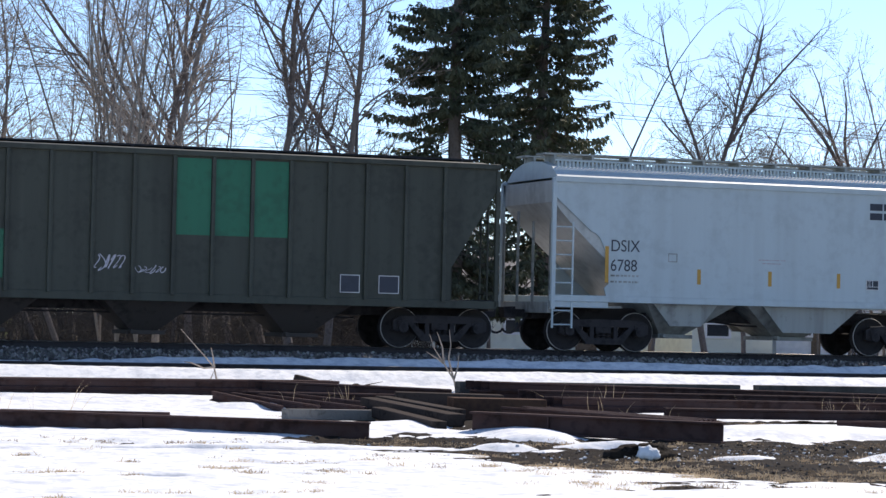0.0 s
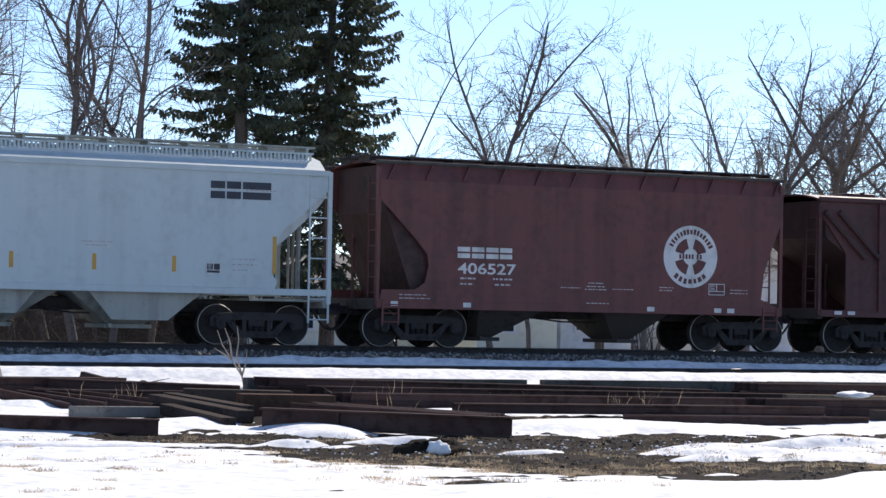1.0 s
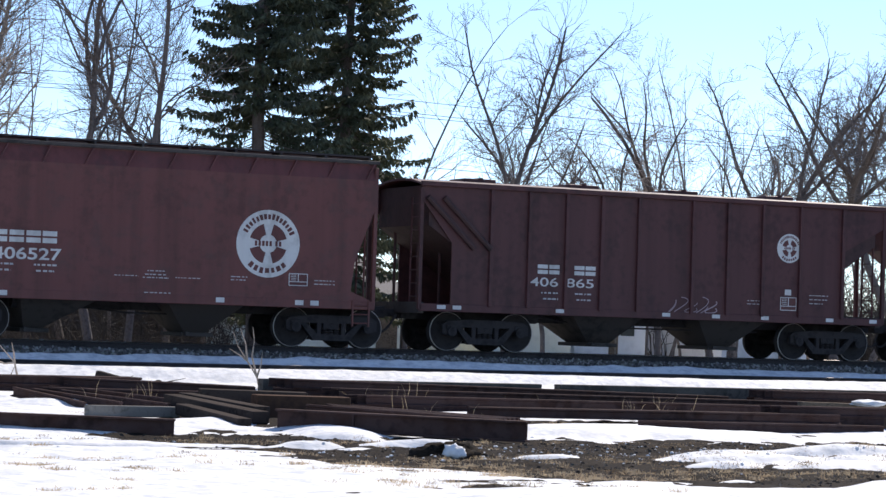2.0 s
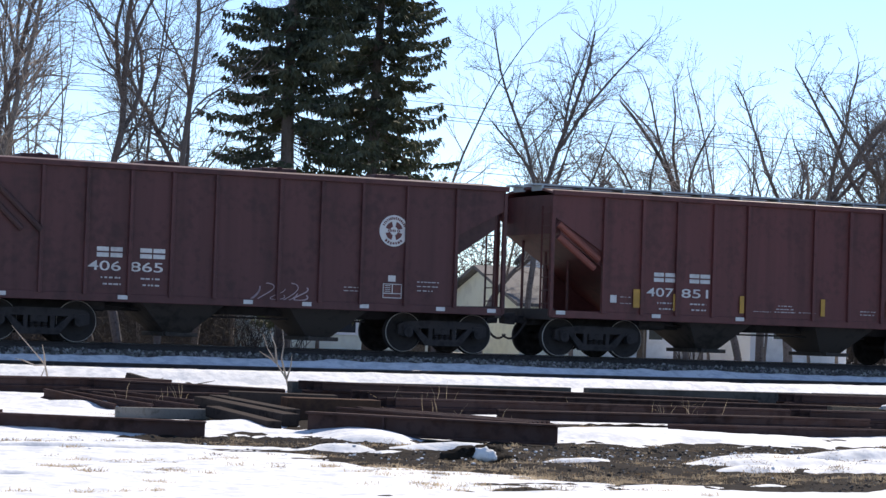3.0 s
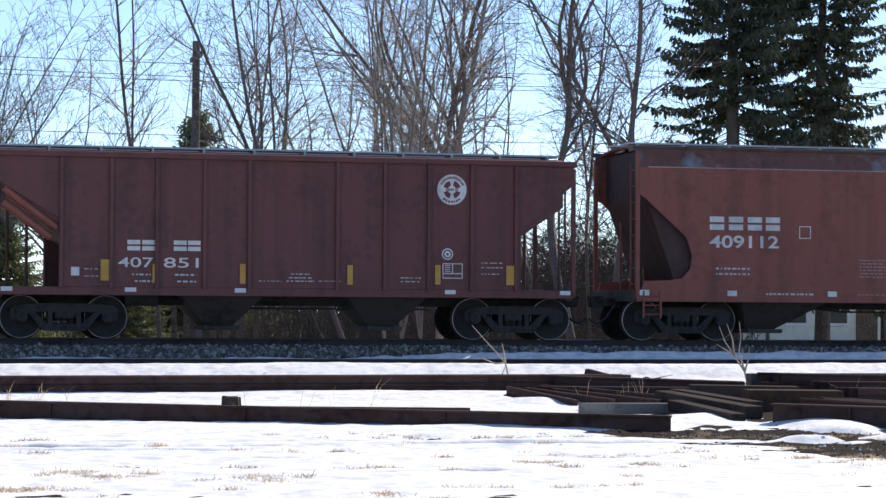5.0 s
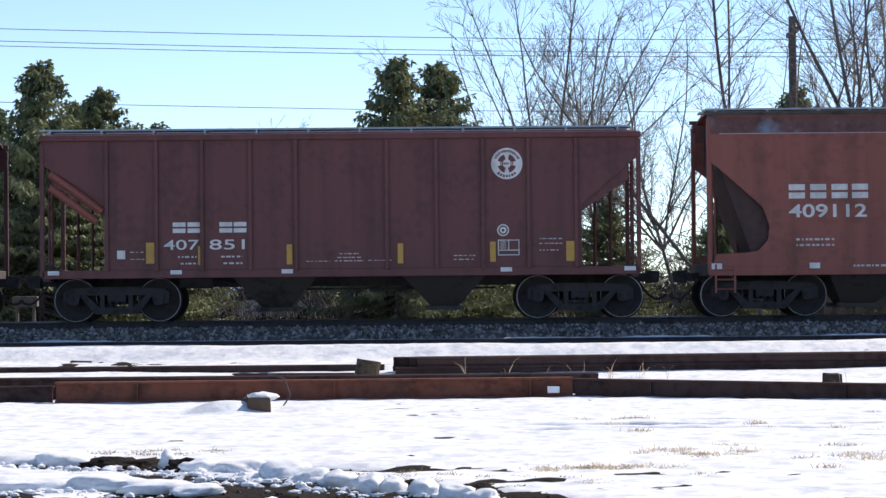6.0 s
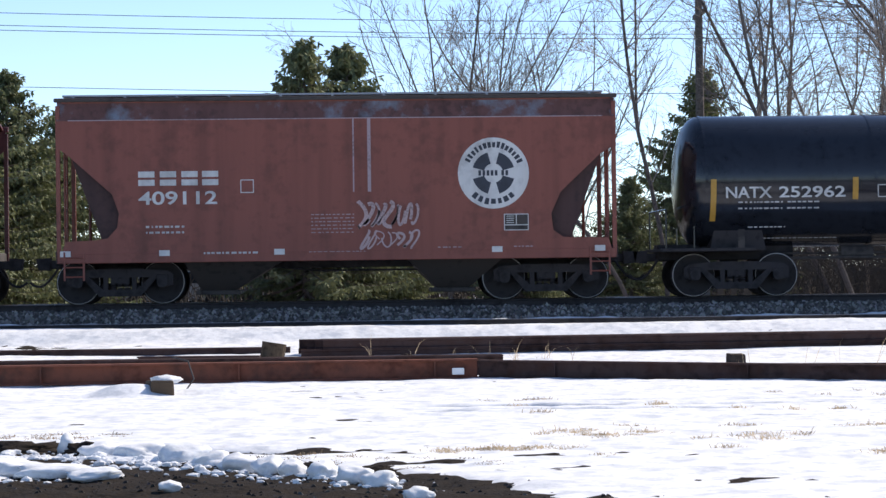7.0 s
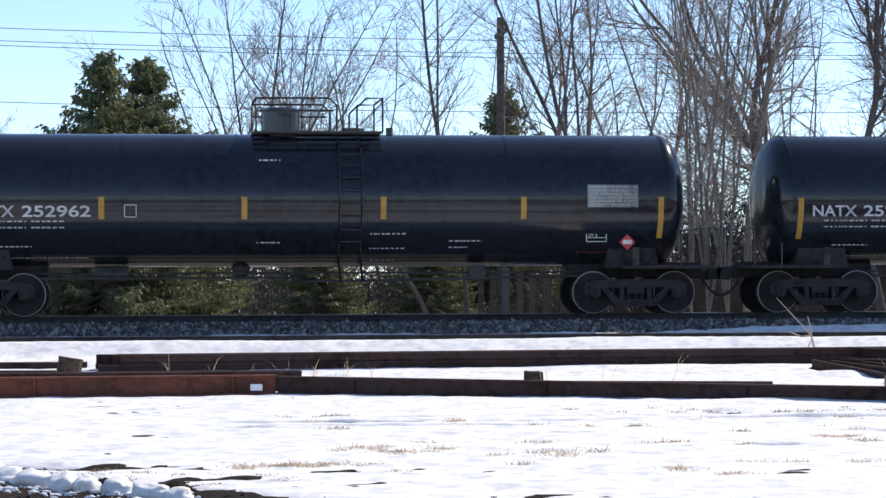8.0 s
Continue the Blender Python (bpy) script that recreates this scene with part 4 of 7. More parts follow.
# the first brown car
X0 = 40.05
L = lambda x: x - X0
cutr = [(L(45.46), 3.2), (L(45.20), 2.55), (L(44.98), 1.95), (L(44.9), 1.3), (L(45.4), 1.1), (L(45.46), 0.95)]
cutl = [(L(34.58), 0.95), (L(34.66), 1.32), (L(35.5), 1.34), (L(35.74), 1.5), (L(35.84), 1.9), (L(35.80), 2.15), (L(35.55), 2.45), (L(34.75), 3.25), (L(34.58), 3.4)]
car = smooth_hopper("hopper_car", "mineral brown two-bay covered hopper car with a white round emblem", X0, L(34.58), L(45.46), 4.24, 0.95, 3.85, cutl, cutr, M_BROWN, M_BROWN, (L(35.86), L(44.68)),
                    [(L(37.3), L(39.2), L(37.6), L(38.0)), (L(40.6), L(42.6), L(41.3), L(41.8))])
for k in range(12):
    bm = bmesh.new()
    x = L(34.75) + k * 0.95
    bm_prism(bm, [(x, 3.86), (x + 0.04, 3.86), (x + 0.22, 4.22), (x + 0.18, 4.22)], -1.60, -1.53)
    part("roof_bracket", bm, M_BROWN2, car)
walkway(car, L(34.4), L(45.7), 4.42, 0.5, M_DIRTY)
mark_blocks(car, [L(37.27) + d for d in (-0.70, -0.33, 0.04, 0.40)], 2.10, 2.36, 0.32, -1.59, M_WHITE)
text(car, "406527", L(37.34), 1.86, 0.26, 1.52, -1.59, M_WHITE, 0.016)
bars(car, [(L(36.65), L(37.05), 1.60, 0.055), (L(37.5), L(38.0), 1.60, 0.055), (L(36.65), L(37.0), 1.47, 0.055), (L(37.55), L(37.95), 1.47, 0.055)], -1.59, M_WHITE)
bars(car, [(L(39.3), L(39.85), 1.46, 0.025), (L(40.0), L(40.5), 1.5, 0.03), (L(40.05), L(40.45), 1.58, 0.03), (L(39.95), L(40.55), 1.43, 0.03), (L(40.7), L(41.3), 1.45, 0.025), (L(42.0), L(42.4), 1.45, 0.03), (L(42.0), L(42.4), 1.52, 0.03),
           (L(40.0), L(40.6), 1.1, 0.03), (L(44.0), L(44.5), 1.5, 0.03), (L(44.0), L(44.5), 1.42, 0.03), (L(35.1), L(35.9), 1.12, 0.03), (L(35.1), L(35.8), 1.2, 0.03)], -1.59, M_WHITE)
round_emblem(car, L(42.86), 2.30, 0.76, -1.588, M_BROWN2)
stencil_box(car, L(43.38), L(43.84), 1.38, 1.66, -1.588, M_BROWN2, M_WHITE)
for x in (34.98, 36.83, 41.76, 43.65, 44.02):
    plate(car, L(x) - 0.1, L(x) + 0.1, 0.95, 1.06, -1.60, M_WHITE, "reflector_plate", "white reflector plate")


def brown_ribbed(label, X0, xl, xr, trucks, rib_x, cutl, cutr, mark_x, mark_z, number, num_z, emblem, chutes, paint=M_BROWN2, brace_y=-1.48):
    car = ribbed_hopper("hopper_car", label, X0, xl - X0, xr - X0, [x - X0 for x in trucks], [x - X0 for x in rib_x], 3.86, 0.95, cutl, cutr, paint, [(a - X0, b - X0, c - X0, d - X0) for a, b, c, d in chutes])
    # the slanting brace pipes at the open end; the outside pair draws dark diagonal stripes
    outside = brace_y < -1.5
    for d in (0.0, 0.42):
        bm = bmesh.new()
        if outside:
            bm_tube(bm, (xl - X0 + 0.12 + d, brace_y, 3.55), (xl - X0 + 1.35 + d, brace_y, 2.4), 0.07, n=8)
        else:
            bm_tube(bm, (xl - X0 + 0.16, -1.47, 3.13 - 0.7 * d), (xl - X0 + 1.27 - 0.3 * d, -1.47, 2.32 - 0.5 * d), 0.085, n=10)
        # the inner pipes get a lighter red-brown for the sun on them
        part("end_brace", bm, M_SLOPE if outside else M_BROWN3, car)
    mark_blocks(car, [mark_x - X0 + d for d in (-0.66, -0.35, 0.32, 0.62)], mark_z - 0.11, mark_z + 0.11, 0.27, -1.535, M_WHITE)
    for k, digits in enumerate(number.split()):
        text(car, digits, mark_x - X0 + 0.96 * (k - 0.5), num_z, 0.21, 0.74, -1.535, M_WHITE, 0.004)
    bars(car, [(mark_x - X0 - 0.55, mark_x - X0 - 0.1, num_z - 0.28, 0.05), (mark_x - X0 + 0.35, mark_x - X0 + 0.8, num_z - 0.28, 0.05), (mark_x - X0 - 0.5, mark_x - X0 - 0.1, num_z - 0.42, 0.05), (mark_x - X0 + 0.4, mark_x - X0 + 0.8, num_z - 0.42, 0.05)], -1.535, M_WHITE)
    round_emblem(car, emblem[0] - X0, emblem[1], emblem[2], -1.535, M_BROWN2)
    return car


# the second brown car
car = brown_ribbed("dark brown ribbed hopper car with roof hatches and faint scrawl", 53.05, 46.65, 59.5, (48.6, 58.2), (48.44, 49.44, 50.43, 51.38, 52.39, 53.9, 54.9, 55.9, 57.0, 58.25), (0.8, 2.5, 0.35), (1.25, 2.7, 0.5),
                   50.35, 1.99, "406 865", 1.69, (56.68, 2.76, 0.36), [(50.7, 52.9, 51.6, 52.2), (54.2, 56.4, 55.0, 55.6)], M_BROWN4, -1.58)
X0 = 53.05
hatches(car, [-4.4, -1.6, 1.2, 4.0], 4.0, M_BROWN4, 0.42)
graffiti(car, 53.2 - X0, 54.6 - X0, 1.0, 1.5, 5, 0.03, -1.53, M_GRAFF2, 21)
stencil_box(car, 56.45 - X0, 56.92 - X0, 1.22, 1.55, -1.532, M_BROWN, M_WHITE)
plate(car, 56.58 - X0, 56.76 - X0, 1.6, 1.74, -1.532, M_WHITE, "stencil_panel")
bars(car, [(55.5 - X0, 55.95 - X0, 1.42, 0.025), (55.5 - X0, 55.95 - X0, 1.34, 0.025), (57.3 - X0, 57.85 - X0, 1.6, 0.03), (57.3 - X0, 57.85 - X0, 1.5, 0.03), (57.3 - X0, 57.7 - X0, 1.4, 0.03)], -1.532, M_WHITE)
for x in (47.2, 47.6, 50.3, 53.2, 54.6, 56.0, 57.9, 59.2):
    plate(car, x - X0 - 0.11, x - X0 + 0.11, 0.97, 1.06, -1.56, M_WHITE, "reflector_plate", "white reflector plate")

# the third brown car
car = brown_ribbed("dark brown ribbed hopper car with yellow reflector strips", 67.05, 60.76, 73.3, (62.25, 72.08), (62.12, 63.16, 64.12, 65.13, 66.09, 68.00, 69.04, 70.02, 70.98, 71.98), (1.35, 2.5, 0.55), (1.2, 2.4, 0.45),
                   64.16, 1.97, "407 851", 1.61, (70.53, 3.26, 0.33), [(64.6, 66.6, 65.3, 65.9), (68.2, 70.2, 68.9, 69.5)])
X0 = 67.05
walkway(car, 60.6 - X0, 73.2 - X0, 4.06, 0.5, M_GRAY)
for x, z0, z1, w in ((63.05, 1.22, 1.66, 0.11), (64.09, 1.18, 1.58, 0.06), (65.95, 1.18, 1.6, 0.06), (68.28, 1.18, 1.6, 0.06), (70.22, 1.2, 1.62, 0.06), (71.86, 1.2, 1.62, 0.1)):
    plate(car, x - X0 - w, x - X0 + w, z0, z1, -1.56, M_YELLOW, label="yellow reflector strip")
for x in (61.0, 63.57, 65.9, 70.5, 73.1):
    plate(car, x - X0 - 0.12, x - X0 + 0.12, 0.99, 1.08, -1.57, M_WHITE, "reflector_plate", "white reflector plate")
plate(car, 62.33 - X0, 62.5 - X0, 1.32, 1.5, -1.532, M_WHITE, "stencil_panel")
stencil_box(car, 70.33 - X0, 70.78 - X0, 1.33, 1.66, -1.532, M_BROWN, M_WHITE)
bm = bmesh.new()
disc(bm, 70.44 - X0, 1.86, 0.10, 0.125, -1.536)
disc(bm, 70.44 - X0, 1.86, 0.03, 0.07, -1.536)
part("stencil_ring", bm, M_WHITE, car)
bars(car, [(66.3 - X0, 66.8 - X0, 1.23, 0.02), (66.95 - X0, 67.45 - X0, 1.3, 0.03), (67.0 - X0, 67.4 - X0, 1.38, 0.03), (66.9 - X0, 67.5 - X0, 1.23, 0.03), (67.6 - X0, 68.1 - X0, 1.24, 0.02), (69.4 - X0, 69.85 - X0, 1.32, 0.03), (69.4 - X0, 69.85 - X0, 1.24, 0.03),
           (71.2 - X0, 71.7 - X0, 1.66, 0.03), (71.2 - X0, 71.7 - X0, 1.56, 0.03), (71.2 - X0, 71.6 - X0, 1.42, 0.03), (62.6 - X0, 62.9 - X0, 1.45, 0.025), (62.6 - X0, 62.9 - X0, 1.3, 0.025)], -1.532, M_WHITE)

# the red-brown car
X0 = 80.62
L = lambda x: x - X0
cutl = [(L(74.8), 0.92), (L(74.92), 1.32), (L(75.5), 1.34), (L(75.8), 1.38), (L(76.0), 1.6), (L(76.04), 1.9), (L(75.9), 2.3), (L(74.95), 3.15), (L(74.8), 3.25)]
cutr = [(L(86.42), 3.2), (L(86.15), 3.05), (L(85.3), 2.25), (L(85.1), 1.8), (L(85.14), 1.45), (L(85.35), 1.3), (L(86.3), 1.28), (L(86.42), 0.92)]
car = smooth_hopper("hopper_car", "red-brown covered hopper car with emblem and faded spray paint", X0, L(74.8), L(86.42), 4.26, 0.92, 3.84, cutl, cutr, M_BROWN3, M_BAND, (L(76.0), L(85.02)),
                    [(L(77.3), L(79.6), L(77.7), L(78.4)), (L(82.0), L(84.2), L(82.7), L(83.4))])
# thin pale strip paints the line of sunlight along the eave
plate(car, L(75.0), L(86.2), 3.838, 3.858, -1.592, M_GRAFF2, "sunlit_edge_strip", "pale strip painted for the sunlit roof edge")
walkway(car, L(74.8), L(86.3), 4.40, 0.5, M_GRAY)
hatches(car, [L(x) for x in (76.6, 79.2, 82.0, 84.8)], 4.3, M_GRAYDIRT, 0.4)
mark_blocks(car, [L(77.28) + d for d in (-0.83, -0.38, 0.07, 0.5)], 2.47, 2.77, 0.34, -1.59, M_WHITE)
text(car, "409112", L(77.27), 2.21, 0.28, 1.64, -1.59, M_WHITE, 0.016)
bars(car, [(L(76.6), L(77.4), 1.58, 0.06), (L(76.6), L(77.4), 1.46, 0.06), (L(77.8), L(78.95), 1.02, 0.06)], -1.59, M_WHITE)
stencil_box(car, L(78.58), L(78.86), 2.3, 2.58, -1.588, None, M_WHITE, False)
bars(car, [(L(80.05), L(80.95), 1.44 + 0.075 * k, 0.028) for k in range(6)] + [(L(80.0), L(81.2), 1.04, 0.02), (L(82.7), L(83.2), 1.1, 0.03), (L(84.3), L(84.7), 1.1, 0.03)], -1.59, M_GRAFF2)
round_emblem(car, L(83.89), 2.66, 0.75, -1.588, M_BLACKTXT)
stencil_box(car, L(84.1), L(84.62), 1.45, 1.8, -1.588, M_DIRTY, M_WHITE)
graffiti(car, L(81.05), L(82.3), 1.5, 2.15, 9, 0.075, -1.588, M_GRAFF3, 33)
graffiti(car, L(81.1), L(82.3), 1.08, 1.5, 8, 0.05, -1.588, M_GRAFF3, 35)
for x, w in ((80.95, 0.015), (81.28, 0.035)):
    plate(car, L(x) - w, L(x) + w, 2.3, 3.84, -1.586, M_GRAFF2, "paint_run", "pale runs of paint")
for x in (74.92, 76.98, 79.38, 83.95, 86.12):
    plate(car, L(x) - 0.11, L(x) + 0.11, 1.0, 1.12, -1.60, M_WHITE, "reflector_plate", "white reflector plate")


# the black tank cars
def tank_car(label, X0, number):
    car = start_car("tank_car", label, "tank car", X0)
    R, cz, xe, n = 1.43, 2.47, 7.62, 56
    bm = bmesh.new()
    prof = [(-xe - 0.52, 0.02)] + [(-xe - 0.52 * math.cos(a), R * math.sin(a) ** 0.75) for a in (0.25, 0.5, 0.8, 1.1, 1.35)] + [(-xe, R)]
    prof += [(x, R) for x in np.linspace(-5.5, 5.5, 7)] + [(-x, r) for x, r in prof[::-1]]
    rings = [[bm.verts.new((x, r * math.cos(6.28318 * i / n), cz + r * math.sin(6.28318 * i / n))) for i in range(n)] for x, r in prof]
    for p, q in zip(rings, rings[1:]):
        for i in range(n):
            bm.faces.new((p[i], p[(i + 1) % n], q[(i + 1) % n], q[i]))
    bmesh.ops.recalc_face_normals(bm, faces=bm.faces[:])
    part("tank", bm, M_TANK, car, smooth=True)
    # jacket bands
    for x in (-xe, -4.0, -1.6, 0.55, 1.02, 4.2, xe):
        bm = bmesh.new()
        for i in range(n):
            a, b = 6.28318 * i / n, 6.28318 * (i + 1) / n
            rr = R + 0.012
            vs = [bm.verts.new((x + d, rr * math.cos(c), cz + rr * math.sin(c))) for d, c in ((-0.03, a), (0.03, a), (0.03, b), (-0.03, b))]
            bm.faces.new(vs)
        part("tank_band", bm, M_TANK, car)
    # dome, platform and rails
    bm = bmesh.new()
    bm_tube(bm, (-0.62, 0, cz + R - 0.15), (-0.62, 0, cz + R + 0.50), 0.42, n=24)
    bm_tube(bm, (-0.62, 0, cz + R + 0.50), (-0.62, 0, cz + R + 0.56), 0.45, 0.36, n=24)
    part("valve_dome", bm, M_TANK, car)
    for k in range(9):
        bm = bmesh.new()
        bm_box(bm, -1.25, 1.5, -1.0 + 0.22 * k, -0.86 + 0.22 * k, cz + R - 0.02, cz + R + 0.02)
        part("platform_plank", bm, M_DIRTY, car)
    bm = bmesh.new()
    top = cz + R + 0.72
    for y in (-0.98, 0.98):
        bm_path(bm, [(-1.2, y, cz + R), (-1.2, y, top), (0.35, y, top), (0.52, y, top - 0.15), (0.52, y, cz + R)], 0.022)
        bm_path(bm, [(-1.2, y, cz + R + 0.45), (0.45, y, cz + R + 0.45)], 0.018)
        bm_path(bm, [(0.95, y, cz + R), (0.95, y, top - 0.2), (1.15, y, top), (1.5, y, top), (1.5, y, cz + R)], 0.022)
    bm_path(bm, [(-1.2, -0.98, top), (-1.2, 0.98, top)], 0.022)
    bm_path(bm, [(1.5, -0.98, top), (1.5, 0.98, top)], 0.022)
    part("platform_railing", bm, M_DARK, car)
    bm = bmesh.new()
    bm_tube(bm, (0.95, 0.1, cz + R), (0.95, 0.1, cz + R + 0.14), 0.25, n=18)
    part("manway", bm, M_TANK, car)
    bm = bmesh.new()
    bm_tube(bm, (1.75, 0.1, cz + R), (1.75, 0.1, cz + R + 0.16), 0.08, n=10)
    part("safety_valve", bm, M_TANK, car)
    # ladder down the near side
    for x in (0.55, 1.02):
        bm = bmesh.new()
        pts = [(x, -(R + 0.07) * math.sin(a), cz + (R + 0.07) * math.cos(a)) for a in [0.5 + 0.16 * k for k in range(14)]] + [(x, -1.36, 0.72)]
        bm_path(bm, pts, 0.026)
        part("ladder_rail", bm, M_TANK, car)
    for k in range(9):
        a = 0.7 + 0.19 * k
        bm = bmesh.new()
        bm_tube(bm, (0.55, -(R + 0.07) * math.sin(a), cz + (R + 0.07) * math.cos(a)), (1.02, -(R + 0.07) * math.sin(a), cz + (R + 0.07) * math.cos(a)), 0.014, n=6)
        part("ladder_rung", bm, M_TANK, car)
    # underframe: stub sills, saddles, side walk, pipes
    for s in (-1, 1):
        bm = bmesh.new()
        bm_box(bm, min(s * 5.6, s * 8.55), max(s * 5.6, s * 8.55), -0.3, 0.3, 0.78, 1.12, 0.02)
        bm_box(bm, min(s * 6.6, s * 8.6), max(s * 6.6, s * 8.6), -1.42, 1.42, 0.96, 1.03, 0.01)
        part("stub_sill", bm, M_DARK, car)
        bm = bmesh.new()
        bm_prism(bm, [(s * 6.3, 0.98), (s * 7.5, 0.98), (s * 7.35, 1.75), (s * 6.45, 1.75)], -0.95, 0.95)
        part("saddle", bm, M_DARK, car)
        bm = bmesh.new()
        for x in (s * 7.9, s * 8.5):
            for y in (-1.38, 1.38):
                bm_tube(bm, (x, y, 1.0), (x, y, 1.85 if abs(x) > 8 else 1.5), 0.02, n=6)
        bm_path(bm, [(s * 8.5, -1.38, 1.85), (s * 8.5, 1.38, 1.85)], 0.02)
        part("end_railing", bm, M_TANK, car)
        plate(car, s * 7.45 - 0.55 * s - 0.07, s * 7.45 - 0.55 * s + 0.07, 1.0, 1.42, -1.40, M_DIRTY, "bracket")
        coupler(car, s * 8.5, s)
        add_truck(car, s * 6.96)
    bm = bmesh.new()
    bm_path(bm, [(-6.0, -0.7, 0.80), (-0.4, -0.7, 0.80), (-0.1, -0.7, 0.72), (0.5, -0.7, 0.72), (5.8, -0.7, 0.82)], 0.03)
    bm_path(bm, [(-6.2, -0.5, 0.90), (6.2, -0.5, 0.90)], 0.022)
    part("brake_pipe", bm, M_DIRTY, car)
    bm = bmesh.new()
    bm_tube(bm, (-1.5, 0, 1.1), (-1.5, 0, 0.78), 0.22, 0.14, n=14)
    part("bottom_outlet", bm, M_DIRTY, car)
    bm = bmesh.new()
    bm_tube(bm, (-4.6, -0.4, 0.9), (-3.9, -0.4, 0.9), 0.17, n=12)
    part("air_reservoir", bm, M_DIRTY, car)
    bm = bmesh.new()
    bm_box(bm, 3.4, 3.75, -0.7, -0.35, 0.78, 1.05, 0.02)
    part("valve_box", bm, M_DIRTY, car)

    def on(z):
        """How far the near side of the tank stands out at height z."""
        return -math.sqrt(max(R * R - (z - cz) ** 2, 0.01)) - 0.014

    def wrap_plate(x0, x1, z0, z1, material, name, label=""):
        bm = bmesh.new()
        k = 6
        for i in range(k):
            za, zb = z0 + (z1 - z0) * i / k, z0 + (z1 - z0) * (i + 1) / k
            bm.faces.new([bm.verts.new(p) for p in ((x0, on(za), za), (x1, on(za), za), (x1, on(zb), zb), (x0, on(zb), zb))])
        part(name, bm, material, car, label)

    text(car, "NATX", -6.73, 2.20, 0.24, 0.98, on(2.2) - 0.008, M_WHITE, 0.016)
    text(car, number, -5.38 - (0.0 if len(number) > 4 else 0.36), 2.20, 0.24, 1.42 if len(number) > 4 else 0.70, on(2.2) - 0.008, M_WHITE, 0.016)
    for x, z0, z1 in ((-7.48, 1.60, 2.48), (-4.45, 2.03, 2.50), (-1.47, 2.03, 2.50), (1.47, 2.03, 2.50), (4.47, 2.03, 2.50), (7.45, 1.62, 2.5)):
        wrap_plate(x - 0.06, x + 0.06, z0, z1, M_YELLOW, "reflector_strip", "yellow reflector strip")
    for rows, z in ((((-6.95, -6.0),), 1.97), (((-5.9, -5.2),), 1.97), (((-6.95, -6.0),), 1.84), (((-5.9, -5.2),), 1.84), (((-6.7, -5.9),), 1.45), (((-6.7, -4.7),), 1.22), (((-1.15, -0.7),), 3.26), (((-1.2, -0.7),), 1.52), (((1.2, 1.95),), 1.7), (((1.2, 1.95),), 1.4), (((1.25, 1.8),), 1.16), (((2.9, 3.6),), 1.55), (((2.9, 3.3),), 1.42)):
        bars(car, [(a, b, z, 0.045) for a, b in rows], on(z) - 0.01, M_WHITE)
    wrap_plate(5.85, 6.95, 2.28, 2.76, M_GRAYDIRT, "data_panel", "pale panel of small print")
    bars(car, [(5.9, 6.9, 2.32 + 0.075 * k, 0.03) for k in range(6)], on(2.5) - 0.03, M_WHITE)
    stencil_box(car, 5.85, 6.3, 1.54, 1.82, on(1.66) - 0.01, None, M_WHITE)
    stencil_box(car, -3.98, -3.72, 2.07, 2.34, on(2.2) - 0.01, None, M_WHITE, False)
    bm = bmesh.new()
    bm_prism(bm, [(6.7, 1.36), (6.87, 1.53), (6.7, 1.70), (6.53, 1.53)], -1.47, -1.45)
    part("placard", bm, M_RED, car, "red diamond placard")
    bm = bmesh.new()
    bm_box(bm, 6.6, 6.8, -1.476, -1.47, 1.49, 1.58)
    part("placard_panel", bm, M_WHITE, car)
    bars(car, [(5.7, 6.4, 1.32, 0.03)], on(1.3) - 0.02, M_RED)
    return car


tank_car("glossy black tank car with a domed top platform and yellow strips", 96.05, "252962")
tank_car("glossy black tank car following another tank car", 114.06, "252")

# ---- trees ----


class Twigs:
    """Collects tapering twigs as thin prisms."""

    def __init__(self):
        self.v, self.f = [], []

    def add(self, p, q, r0, r1, n):
        d = q - p
        if d.length < 1e-5:
            return
        d.normalize()
        u = d.orthogonal().normalized()
        w = d.cross(u)
        k = len(self.v)
        for c, r in ((p, r0), (q, r1)):
            for i in range(n):
                a = 6.28318 * i / n
                self.v.append(c + u * (r * math.cos(a)) + w * (r * math.sin(a)))
        for i in range(n):
            j = (i + 1) % n
            self.f.append((k + i, k + j, k + n + j, k + n + i))


